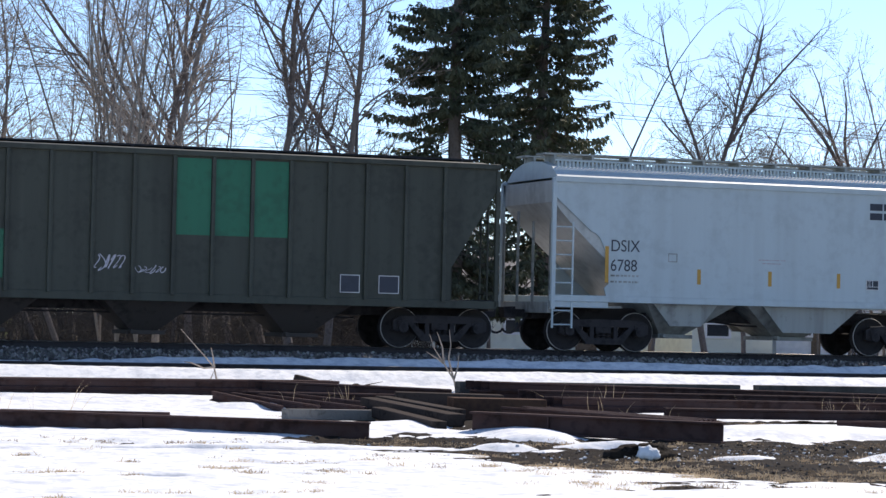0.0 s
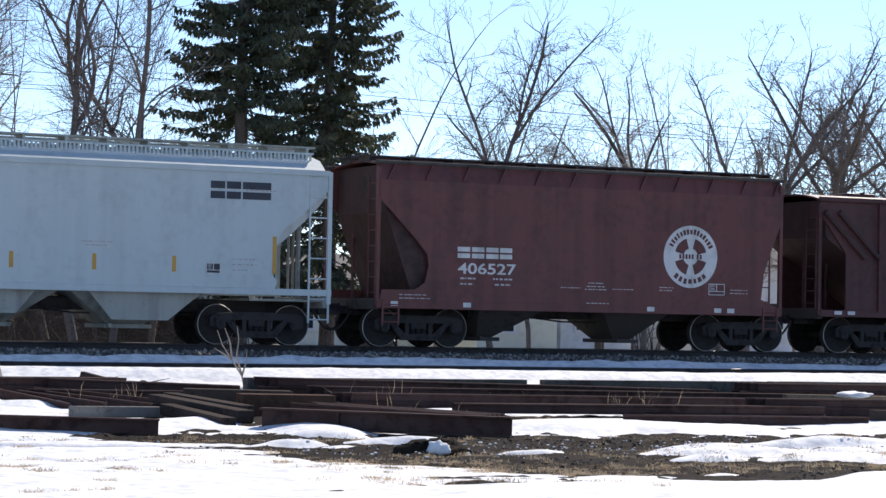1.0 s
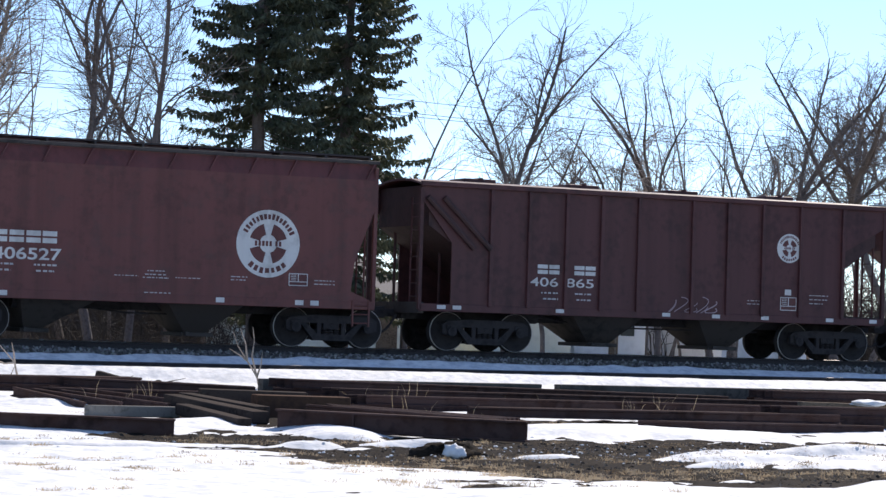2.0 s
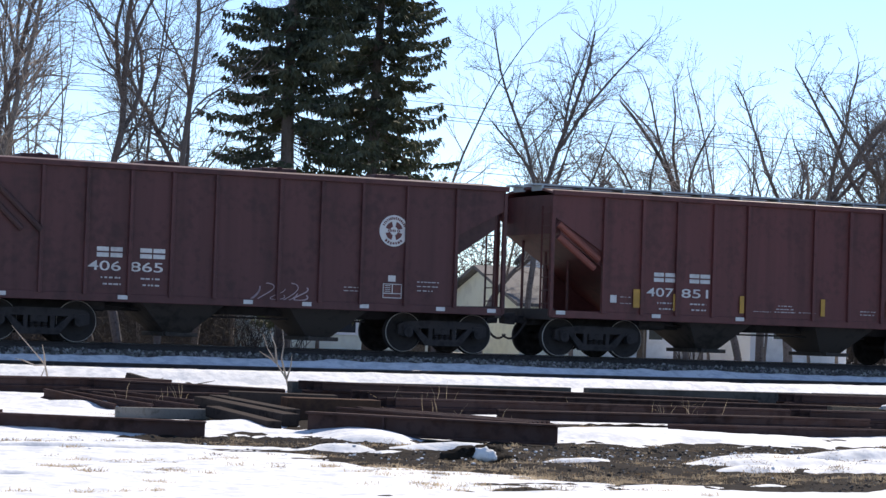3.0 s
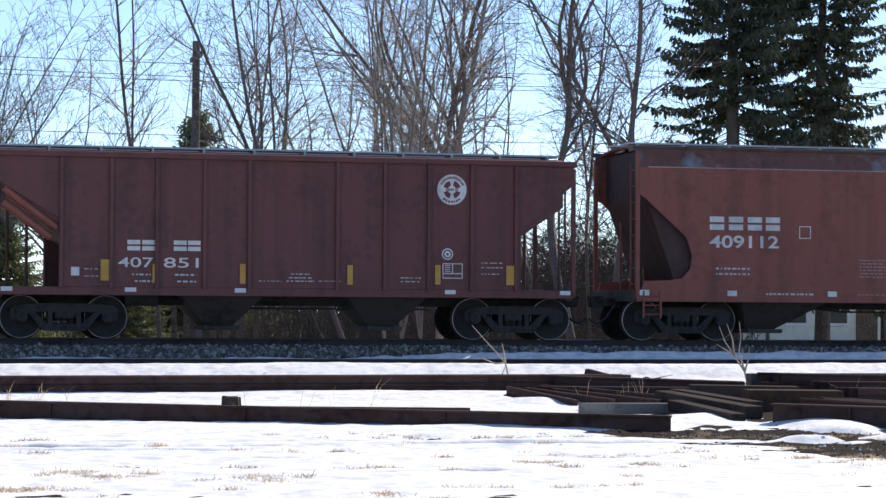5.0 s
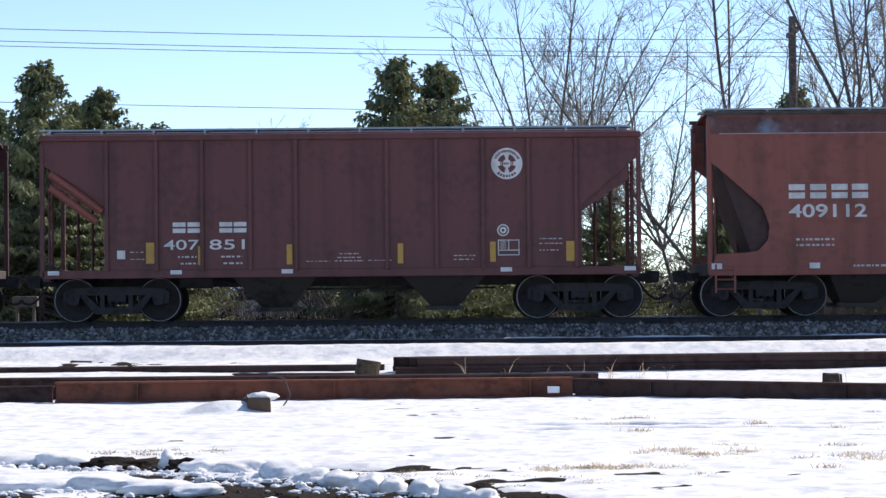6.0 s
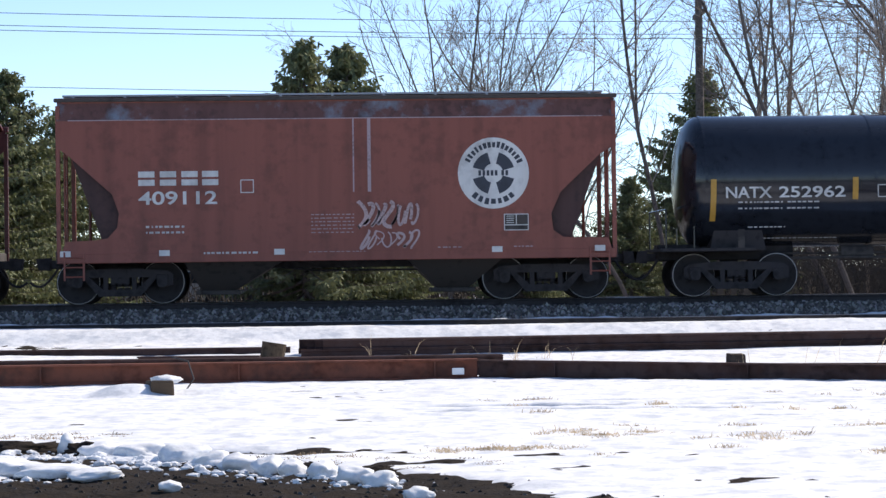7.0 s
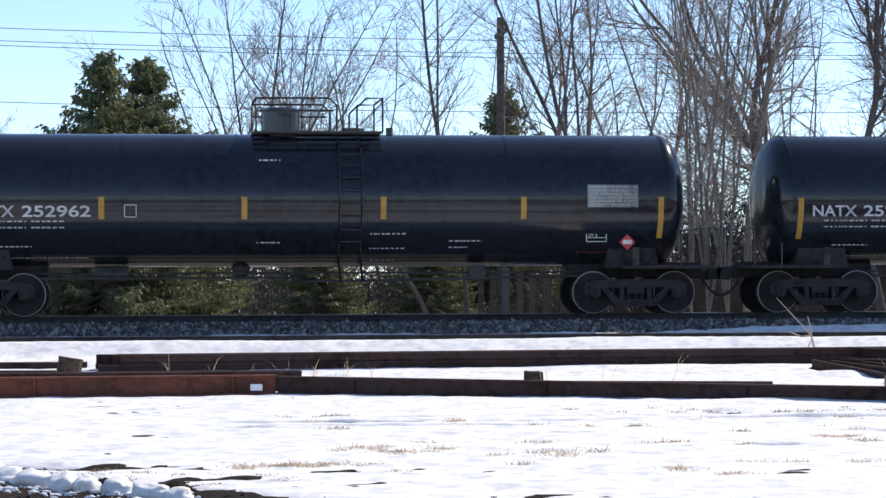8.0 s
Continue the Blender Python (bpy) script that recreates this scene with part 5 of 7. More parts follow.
def grow(rng, tw, p, d, length, r, level, top, up, curl, fine, lush):
    """One branch with its side branches: it wanders, turns to the sky and forks at its end."""
    seg = (0.9, 0.5, 0.4, 0.4, 0.3)[level]
    n = max(2, round(length / seg))
    seg = length / n
    bend = Vector((0, 0, 0))
    wob = curl * (0.03, 0.09, 0.12, 0.15, 0.15)[level]
    for i in range(n):
        f = (i + 1) / n
        bend = bend * 0.55 + Vector((rng.gauss(0, wob), rng.gauss(0, wob), rng.gauss(0, wob)))
        d = (d + bend + Vector((0, 0, up * (0.02, 0.07, 0.07, 0.06, 0.05)[level]))).normalized()
        q = p + d * seg
        r2 = max(r * (1 - 0.72 / n), fine)
        tw.add(p, q, r, r2, (7, 4, 3, 3, 3)[level])
        p, r = q, r2
        if level >= top:
            continue
        want = lush * (0, 3.4, 4.2, 3.6, 0)[level] * seg * (1.0 if f > 0.18 else 0.3)
        kids = int(want) + (rng.random() < want - int(want)) + (1 if i == n - 1 else 0)
        for _ in range(kids):
            side = d.orthogonal().normalized()
            side.rotate(Matrix.Rotation(rng.uniform(0, 6.28), 3, d))
            nd = (d + side * rng.uniform(0.45, 1.0)).normalized()
            ln = length * (0.72 * (1 - f) + 0.26) * rng.uniform(0.55, 1.05)
            if ln > 0.12:
                grow(rng, tw, p.copy(), nd, ln, max(r * rng.uniform(0.45, 0.68), fine), level + 1, top, up, curl, fine, lush)


def bare_tree_meshes(seed, height, r, fork=(), limbs=1.6, up=1.0, lean=0.0, low=0.25, reach=0.26, curl=1.0, fine=0.0055, lush=1.0, wander=0.05, top=3, spread=1.0, taper=1.5):
    """Trunk and crown of a leafless tree. fork: height share, sideways lean, length share, thickness share of each further stem; limbs per metre."""
    rng = random.Random(seed)
    trunk, crown = Twigs(), Twigs()

    def stem(p, d, length, r, n, h0, pull):
        nodes, bend = [], Vector((0, 0, 0))
        for i in range(n):
            bend = bend * 0.5 + Vector((rng.gauss(0, wander), rng.gauss(0, wander), 0))
            d = (d + bend + Vector((0, 0, pull))).normalized()
            q = p + d * (length / n)
            r2 = r * (1 - taper / n * (0.4 + i / n)) if i < n - 1 else r * 0.6
            trunk.add(p, q, r * (1.35 if i == 0 and h0 == 0 else 1.0), r2, 9)
            p, r = q, r2
            nodes.append((q.copy(), d.copy(), r2, h0 + (1 - h0) * (i + 1) / n))
        return nodes

    n = max(10, round(height / 0.8))
    main = stem(Vector((0, 0, -0.3)), Vector((lean, 0, 1)).normalized(), height, r, n, 0.0, 0.02)
    stems = list(main)
    for h, sx, share, thick in fork:
        q, d0, r0, hh = main[min(int(h * n), n - 1)]
        stems += stem(q.copy(), (d0 + Vector((sx, rng.uniform(-0.3, 0.3), 0))).normalized(), height * share, r0 * thick, max(7, round(height * share / 0.8)), hh, 0.05)
    for q, d0, r0, h in stems:
        if h < low:
            continue
        want = limbs * 1.35
        for _ in range(int(want) + (rng.random() < want - int(want))):
            side = d0.orthogonal().normalized()
            side.rotate(Matrix.Rotation(rng.uniform(0, 6.28), 3, d0))
            nd = (d0 * rng.uniform(0.5, 1.2) + side * spread).normalized()
            ln = reach * height * rng.uniform(0.5, 1.15) * (1.15 - 0.6 * h)
            grow(rng, crown, q.copy(), nd, ln, min(max(r0 * rng.uniform(0.3, 0.65), 0.011), 0.016 * ln + 0.006), 1, top if q.z < 12.5 else 2, up, curl, fine, lush if q.z < 12.5 else lush * 0.6)
    return trunk, crown


TREES = {}


def bare_tree(label, x, y, turn, size, bark, twig, **shape):
    """Each leafless tree is grown on its own."""
    trunk, crown = bare_tree_meshes(**shape)
    tree = thing("bare_tree", label, "tree", group="leafless trees behind the railway")
    raw("trunk", [tuple(v) for v in trunk.v], trunk.f, bark, tree)
    raw("crown", [tuple(v) for v in crown.v], crown.f, twig, tree)
    tree.matrix_basis = pose(x, y, 0.42, 0, 0, turn) @ Matrix.Scale(size, 4)
    return tree


def spruce(kind, label, x, y, turn, size, seed=1, height=12.0, width=2.4, first=1.2, gaps=0.2, needle=None, whorl=0.34, per=7, droop=0.5, taper=0.8, leaf=1.0, lush=3):
    """An evergreen: drooping boughs in loose whorls, each a spray of side twigs with hanging needles."""
    if kind in TREES:
        o = copy_thing(TREES[kind], pose(x, y, 0.42, 0, 0, turn))
        o.scale = (size, size, size)
        return tagged(o, label)
    rng = random.Random(seed)
    tree = thing("spruce_tree", label, "tree", group="evergreen trees behind the railway")
    trunk = Twigs()
    k = 12
    for i in range(k):
        r = lambda u: 0.015 + 0.0125 * height * (1 - u)
        trunk.add(Vector((0.06 * math.sin(i), 0, height * i / k - (0.3 if i == 0 else 0))), Vector((0.06 * math.sin(i + 1), 0, height * (i + 1) / k)), r(i / k), r((i + 1) / k), 9)
    v, f = [], []

    def needles(c, g, ln, wide):
        side = g.cross(Vector((rng.gauss(0, 1), rng.gauss(0, 1), rng.gauss(0, 1)))).normalized() * wide
        n0 = len(v)
        v.extend([c, c + g * ln * 0.45 - side, c + g * ln, c + g * ln * 0.5 + side])
        f.append((n0, n0 + 1, n0 + 2, n0 + 3))

    z = first
    while z < height - 0.1:
        u = (z - first) / (height - first)
        reach = width * (1 - u) ** taper + 0.1
        for b in range(per):
            a = rng.uniform(0, 6.28)
            hole = noise.noise(Vector((math.cos(a) * 1.6 + seed, math.sin(a) * 1.6, z * 0.75)))
            if rng.random() < gaps or hole > 0.46 - gaps:
                continue
            ln = reach * rng.uniform(0.5, 1.05) * (1 - 0.5 * hole)
            out = Vector((math.cos(a), math.sin(a), 0))
            across = Vector((-out.y, out.x, 0))
            p = Vector((0, 0, z + rng.uniform(-0.6, 0.6) * whorl))
            steps = max(3, round(ln / 0.15))
            fall = droop * rng.uniform(0.6, 1.1) * (1 - u * 0.85) * ln
            rise = (0.08 + 0.34 * u) * ln
            prev = p
            for s in range(1, steps + 1):
                w = s / steps
                c = p + out * (ln * w) + Vector((0, 0, rise * w - fall * (w - 0.45 * w ** 3) * 1.3))
                trunk.add(prev, c, 0.02 * (1 - w) + 0.006, 0.02 * (1 - w) + 0.004, 3)
                prev = c
                if w < 0.2:
                    continue
                spray = leaf * (0.16 + 0.26 * (1 - w)) * min(1.0, 0.45 + 0.4 * ln)
                for sgn in (-1, 1):
                    g = (across * sgn + out * rng.uniform(0.3, 0.9) + Vector((0, 0, rng.uniform(-0.55, 0.05)))).normalized()
                    ln2 = spray * rng.uniform(0.6, 1.2)
                    needles(c, g, ln2, 0.05 * leaf)
                    for _ in range(lush):
                        c2 = c + g * ln2 * rng.uniform(0.1, 0.9)
                        h = (g * 0.4 + Vector((rng.gauss(0, 0.35), rng.gauss(0, 0.35), -rng.uniform(0.2, 1.2)))).normalized()
                        needles(c2, h, leaf * rng.uniform(0.1, 0.24), 0.032 * leaf)
            needles(prev, (out + Vector((0, 0, 0.1))).normalized(), 0.16 * leaf, 0.04 * leaf)
        z += whorl * rng.uniform(0.6, 1.4) * (1 - 0.5 * u)
    for k in range(40):
        needles(Vector((0, 0, height - 0.5 * k / 40)), Vector((rng.gauss(0, 0.5), rng.gauss(0, 0.5), 0.8)).normalized(), 0.14 * leaf, 0.03 * leaf)
    raw("trunk", [tuple(q) for q in trunk.v], trunk.f, M_BARK, tree)
    raw("crown", [tuple(q) for q in v], f, needle or M_NEEDLE, tree)
    tree.matrix_basis = pose(x, y, 0.42, 0, 0, turn) @ Matrix.Scale(size, 4)
    TREES[kind] = tree
    return tree


# two tall spruces, dark against the light
spruce("tall", "tall dark spruce with gaps between drooping boughs", 0.3787 * 70, 70, 0, 1.0, seed=5, height=21.0, width=2.6, first=2.6, gaps=0.27, whorl=0.25, per=10, droop=0.7, taper=0.5, leaf=1.2, lush=4)
spruce("tall2", "tall dark spruce with ragged drooping boughs", 0.4192 * 72, 72, 0, 1.0, seed=9, height=19.5, width=2.8, first=2.4, gaps=0.25, whorl=0.25, per=10, droop=0.7, taper=0.6, leaf=1.2, lush=4)
spruce("full", "dense olive green spruce reaching to the ground", -0.0137 * 66, 66, 0, 1.0, seed=15, height=7.4, width=3.7, first=0.35, gaps=0.04, needle=M_NEEDLE2, whorl=0.22, per=11, droop=0.45, taper=0.85, leaf=1.05, lush=2)
spruce("full", "dense olive green spruce beside another", 0.0040 * 69, 69, 120, 1.02)
spruce("full", "dense olive green spruce, top above the train", -0.1567 * 74, 74, 60, 1.10)
spruce("full", "small olive green spruce", -0.1420 * 80, 80, 200, 1.0)
spruce("full", "olive green spruce, top above the train", -0.1318 * 77, 77, 300, 1.02)
spruce("full", "small olive green spruce", -0.1103 * 82, 82, 20, 0.92)
spruce("full", "dark green spruce behind the railway", -0.176 * 79, 79, 90, 0.98)
spruce("full", "small dark spruce among bare trees", 0.1477 * 84, 84, 10, 1.08)
spruce("full", "small dark spruce among bare trees", 0.118 * 76, 76, 40, 0.55)
spruce("full", "low olive green spruce", 0.025 * 72, 72, 140, 0.58)
spruce("full", "low dark spruce under bare trees", 0.072 * 78, 78, 30, 0.60)

# leafless trees: habit, direction, distance, turn, size, bark, seed, further shape
TALL = dict(height=17.0, r=0.12, limbs=1.5, low=0.2, reach=0.17, lush=0.9, wander=0.02, curl=1.4)
FORKED = dict(height=16.0, r=0.125, fork=[(0.3, 0.3, 0.62, 0.75), (0.5, -0.28, 0.45, 0.75)], limbs=1.1, low=0.22, reach=0.2, wander=0.075, curl=1.6)
CROOKED = dict(height=15.5, r=0.145, fork=[(0.46, 0.32, 0.5, 0.8), (0.48, -0.34, 0.5, 0.75), (0.56, 0.2, 0.4, 0.75), (0.38, 0.6, 0.35, 0.5)], limbs=1.0, low=0.25, reach=0.19, wander=0.1, curl=2.0)
LEANING = dict(height=14.5, r=0.09, lean=-0.42, fork=[(0.35, 0.45, 0.5, 0.7)], limbs=1.1, low=0.2, reach=0.2, wander=0.04)
BIRCH = dict(height=16.0, r=0.075, fork=[(0.3, 0.22, 0.6, 0.75)], limbs=1.3, low=0.25, reach=0.17, wander=0.03, lush=0.8, up=1.2)
BUSHY = dict(height=13.0, r=0.08, fork=[(0.2, 0.45, 0.7, 0.8), (0.24, -0.4, 0.7, 0.8), (0.35, 0.2, 0.6, 0.75)], limbs=0.95, low=0.2, reach=0.2, wander=0.07, lush=0.9, curl=1.4)
STEMS = dict(height=13.5, r=0.055, fork=[(0.04, 0.09, 0.95, 0.9), (0.05, -0.10, 0.95, 0.9), (0.07, 0.16, 0.85, 0.8), (0.08, -0.05, 0.9, 0.85)], limbs=0.85, low=0.2, reach=0.15, wander=0.035, up=1.4, lush=0.7)
VASE = dict(height=11.0, r=0.08, fork=[(0.22, 0.7, 0.72, 0.75), (0.22, -0.7, 0.72, 0.75), (0.25, 0.4, 0.78, 0.75), (0.26, -0.38, 0.78, 0.75), (0.3, 0.95, 0.58, 0.65), (0.3, -0.95, 0.58, 0.65), (0.34, 0.2, 0.66, 0.65)], limbs=1.7, low=0.3, reach=0.2, wander=0.04, up=1.2, curl=0.7, spread=0.7, lush=1.1)
OLD = dict(height=14.6, r=0.19, fork=[(0.40, 0.55, 0.5, 0.7), (0.47, -0.6, 0.52, 0.72), (0.56, 0.5, 0.42, 0.75), (0.62, -0.45, 0.38, 0.7), (0.36, -0.8, 0.35, 0.5)], limbs=1.5, low=0.4, reach=0.19, wander=0.11, curl=2.2, fine=0.007, lush=0.8, taper=1.2)
OPEN = dict(height=14.6, r=0.13, fork=[(0.44, -0.5, 0.5, 0.8), (0.56, 0.36, 0.42, 0.8), (0.42, 0.8, 0.34, 0.55), (0.66, -0.4, 0.3, 0.7)], limbs=1.6, low=0.42, reach=0.2, wander=0.07, curl=2.0, fine=0.006, lush=1.1, taper=1.1)
WORDS = {"tall": "tall leafless tree with one straight trunk", "forked": "tall leafless tree with a forked trunk", "crooked": "leafless tree with spreading crooked limbs", "leaning": "leaning leafless tree with a dark trunk",
         "birch": "slender leafless tree with a pale trunk", "bushy": "leafless tree with a dense twiggy crown", "stems": "pale tan thicket of upright stems", "vase": "broad leafless tree with upswept branches",
         "old": "old leafless tree with wide dark crooked limbs", "open": "leafless tree with a few dark open limbs"}
HABITS = {"tall": TALL, "forked": FORKED, "crooked": CROOKED, "leaning": LEANING, "birch": BIRCH, "bushy": BUSHY, "stems": STEMS, "vase": VASE, "old": OLD, "open": OPEN}
DARK, GRAY, TAN = (M_BARK, M_LIMB), (M_BARK, M_TWIG), (M_BARKPALE, M_TWIGPALE)
WOODS = [
    ("crooked", 0.3065, 67, 10, 1.00, DARK, 3), ("tall", 0.3225, 66, 0, 0.95, DARK, 2), ("forked", 0.3390, 76, 20, 1.0, DARK, 62), ("leaning", 0.2035, 70, 0, 1.00, DARK, 7),
    ("forked", 0.2640, 70, 0, 1.00, DARK, 11), ("stems", 0.2415, 66, 0, 0.98, TAN, 12), ("stems", 0.2260, 68, 100, 0.95, TAN, 13), ("stems", 0.2330, 64, 200, 0.95, TAN, 14), ("tall", 0.2490, 67, 80, 0.95, TAN, 15),
    ("birch", 0.1331, 72, 70, 1.00, GRAY, 16), ("birch", 0.1640, 74, 140, 0.95, TAN, 17), ("birch", 0.1757, 78, 200, 0.95, TAN, 18), ("leaning", 0.1200, 70, 15, 0.75, GRAY, 19),
    ("vase", 0.0445, 76, 0, 1.0, DARK, 20), ("vase", 0.0700, 82, 70, 0.95, DARK, 21), ("vase", 0.1000, 84, 170, 0.90, DARK, 22), ("vase", -0.0635, 92, 40, 0.66, TAN, 23), ("bushy", 0.0180, 84, 20, 0.90, GRAY, 24),
    ("open", 0.5000, 80, 0, 0.94, DARK, 25), ("open", 0.5180, 84, 150, 0.74, DARK, 26), ("bushy", 0.4500, 82, 200, 1.12, GRAY, 27),
    ("old", 0.6750, 80, 160, 0.98, DARK, 28), ("old", 0.6330, 84, 220, 0.98, DARK, 29), ("old", 0.6180, 90, 20, 0.98, DARK, 63), ("bushy", 0.5850, 90, 140, 1.0, GRAY, 64), ("bushy", 0.5720, 88, 20, 0.82, GRAY, 30), ("old", 0.7150, 82, 60, 0.95, DARK, 32), ("bushy", 0.6450, 95, 300, 0.95, GRAY, 33), ("old", 0.6060, 86, 250, 0.85, GRAY, 34), ("old", 0.7550, 80, 90, 0.95, DARK, 35), ("bushy", 0.6900, 92, 10, 0.9, GRAY, 36),
    ("bushy", 0.5550, 96, 50, 0.80, TAN, 50), ("bushy", 0.5900, 98, 80, 0.85, GRAY, 51), ("old", 0.5780, 84, 130, 0.72, DARK, 52), ("bushy", 0.6200, 92, 200, 0.85, GRAY, 53), ("bushy", 0.6600, 98, 120, 0.95, TAN, 54), ("old", 0.6950, 86, 310, 0.85, DARK, 55), ("bushy", 0.7300, 94, 170, 0.95, GRAY, 56), ("old", 0.4720, 92, 40, 0.75, GRAY, 57), ("bushy", 0.5350, 98, 60, 0.75, GRAY, 58),
    ("forked", 0.2800, 74, 250, 1.00, DARK, 37), ("bushy", 0.3950, 90, 10, 0.95, GRAY, 38), ("crooked", 0.2950, 72, 90, 0.9, GRAY, 39), ("birch", 0.2150, 80, 310, 1.0, TAN, 40), ("bushy", 0.1900, 84, 260, 0.95, GRAY, 41), ("bushy", 0.1500, 90, 330, 0.9, TAN, 42),
    ("birch", 0.3150, 78, 200, 0.95, GRAY, 43), ("stems", 0.2700, 76, 60, 0.9, TAN, 44), ("birch", 0.2560, 74, 190, 1.0, GRAY, 45), ("leaning", 0.2120, 66, 10, 0.95, DARK, 46), ("birch", 0.3560, 80, 20, 0.95, GRAY, 48),
]
for habit, way, far, turn, size, (bark, twig), seed in WOODS:
    bare_tree(WORDS[habit], way * far, far, turn, size, bark, twig, seed=seed, **HABITS[habit])

# ---- utility pole and wires ----
pole = thing("utility_pole", "gray wooden utility pole among the trees", "utility pole", pose(0.147 * 80, 80, 0.4))
bm = bmesh.new()
bm_tube(bm, (0, 0, -0.3), (0, 0, 10.0), 0.17, 0.12, n=12)
part("pole", bm, M_POLE, pole)
bm = bmesh.new()
bm_box(bm, -0.05, 0.05, -1.1, 1.1, 9.4, 9.55)
part("crossarm", bm, M_POLE, pole)
for k, (za, zb, y) in enumerate(((0.1075, 0.0985, 80), (0.1025, 0.0930, 80.6), (0.1006, 0.0915, 79.4), (0.0779, 0.0700, 80))):
    bm = bmesh.new()
    pts = []
    for i in range(40):
        x = -60 + i * 160 / 39
        w = (x / y + 0.18) / 0.77
        z = EYE_Z + y * (za + (zb - za) * min(max(w, -0.5), 1.2)) - 0.3 * math.sin(math.pi * (((x + 60) % 45) / 45))
        pts.append((x, y, z))
    bm_path(bm, pts, 0.011, 5)
    tagged(part("overhead_wire", bm, M_WIRE, None), "thin dark overhead wire", "wire", "overhead wires")

# ---- houses behind the trees ----


def house(label, x0, x1, y, depth, wall_h, roof_h, siding, windows, doors=()):
    h = thing("house", label, "house", pose(0, y, 0.42))
    bm = bmesh.new()
    bm_box(bm, x0, x1, 0, depth, 0, wall_h)
    part("wall", bm, siding, h)
    n = int(wall_h / 0.2)
    for k in range(n):
        bm = bmesh.new()
        bm_prism_y(bm, x0 - 0.01, x1 + 0.01, 0.2 * k, 0.2 * k + 0.2)
        part("clapboard", bm, siding, h)
    bm = bmesh.new()
    e = 0.35
    vs = [bm.verts.new(p) for p in ((x0 - e, -e, wall_h - 0.1), (x1 + e, -e, wall_h - 0.1), (x1 + e, depth / 2, wall_h + roof_h), (x0 - e, depth / 2, wall_h + roof_h), (x0 - e, depth + e, wall_h - 0.1), (x1 + e, depth + e, wall_h - 0.1))]
    vt = [bm.verts.new(v.co + Vector((0, 0, 0.14))) for v in vs]
    for q in ((0, 1, 2, 3), (3, 2, 5, 4)):
        bm.faces.new([vt[i] for i in q]), bm.faces.new([vs[i] for i in q[::-1]])
    for a, b in ((0, 1), (1, 2), (2, 5), (5, 4), (4, 3), (3, 0)):
        bm.faces.new((vs[a], vs[b], vt[b], vt[a]))
    bmesh.ops.recalc_face_normals(bm, faces=bm.faces[:])
    part("roof", bm, M_SHINGLE, h)
    for s, x in ((-1, x0), (1, x1)):
        bm = bmesh.new()
        a = [bm.verts.new((x + d, yy, zz)) for d in (0, -s * 0.12) for yy, zz in ((0, wall_h), (depth, wall_h), (depth / 2, wall_h + roof_h * 0.97))]
        bm.faces.new(a[:3]), bm.faces.new(a[3:])
        part("gable", bm, siding, h)
    for xa, xb, za, zb in windows:
        bm = bmesh.new()
        bm_box(bm, xa, xb, -0.06, -0.03, za, zb)
        w = part("window", bm, M_WINDOW, h)
        bm = bmesh.new()
        for b in ((xa - 0.1, xb + 0.1, za - 0.1, za), (xa - 0.1, xb + 0.1, zb, zb + 0.1), (xa - 0.1, xa, za, zb), (xb, xb + 0.1, za, zb), (xa, xb, (za + zb) / 2 - 0.03, (za + zb) / 2 + 0.03)):
            bm_box(bm, b[0], b[1], -0.1, -0.02, b[2], b[3])
        part("window_frame", bm, M_SIDINGW, w)
    for xa, xb in doors:
        bm = bmesh.new()
        bm_box(bm, xa, xb, -0.07, -0.03, 0.1, 2.1, 0.01)
        part("door", bm, M_WOOD, h)
    return h


def bm_prism_y(bm, x0, x1, z0, z1):
    """One clapboard: its lower edge stands proud."""
    vs = [bm.verts.new(p) for p in ((x0, -0.03, z0), (x1, -0.03, z0), (x1, -0.008, z1), (x0, -0.008, z1), (x0, 0.0, z0), (x1, 0.0, z0))]
    bm.faces.new((vs[0], vs[1], vs[2], vs[3])), bm.faces.new((vs[0], vs[4], vs[5], vs[1]))


house("low cream house with pale clapboards", 0.383 * 90, 0.447 * 90, 90, 8, 2.3, 1.5, M_SIDING, [(36.2, 37.1, 0.9, 1.9), (38.0, 38.8, 0.9, 1.9)], [(39.2, 40.1)])
house("cream garage with wide doors", 0.492 * 92, 0.532 * 92, 92, 8, 2.3, 1.5, M_SIDING, [(45.9, 46.9, 0.9, 1.9)])
house("white house with a gray shingled roof", 0.534 * 96, 0.572 * 96, 96, 8, 4.4, 2.0, M_SIDINGW, [(52.0, 52.9, 1.0, 2.4), (53.5, 54.2, 1.0, 2.4)], [(52.95, 53.4)])
house("white house with a gray shingled roof behind trees", 0.612 * 100, 0.665 * 100, 100, 8, 4.2, 2.0, M_SIDINGW, [(62.4, 63.3, 1.2, 2.4), (64.4, 65.3, 1.2, 2.4)])


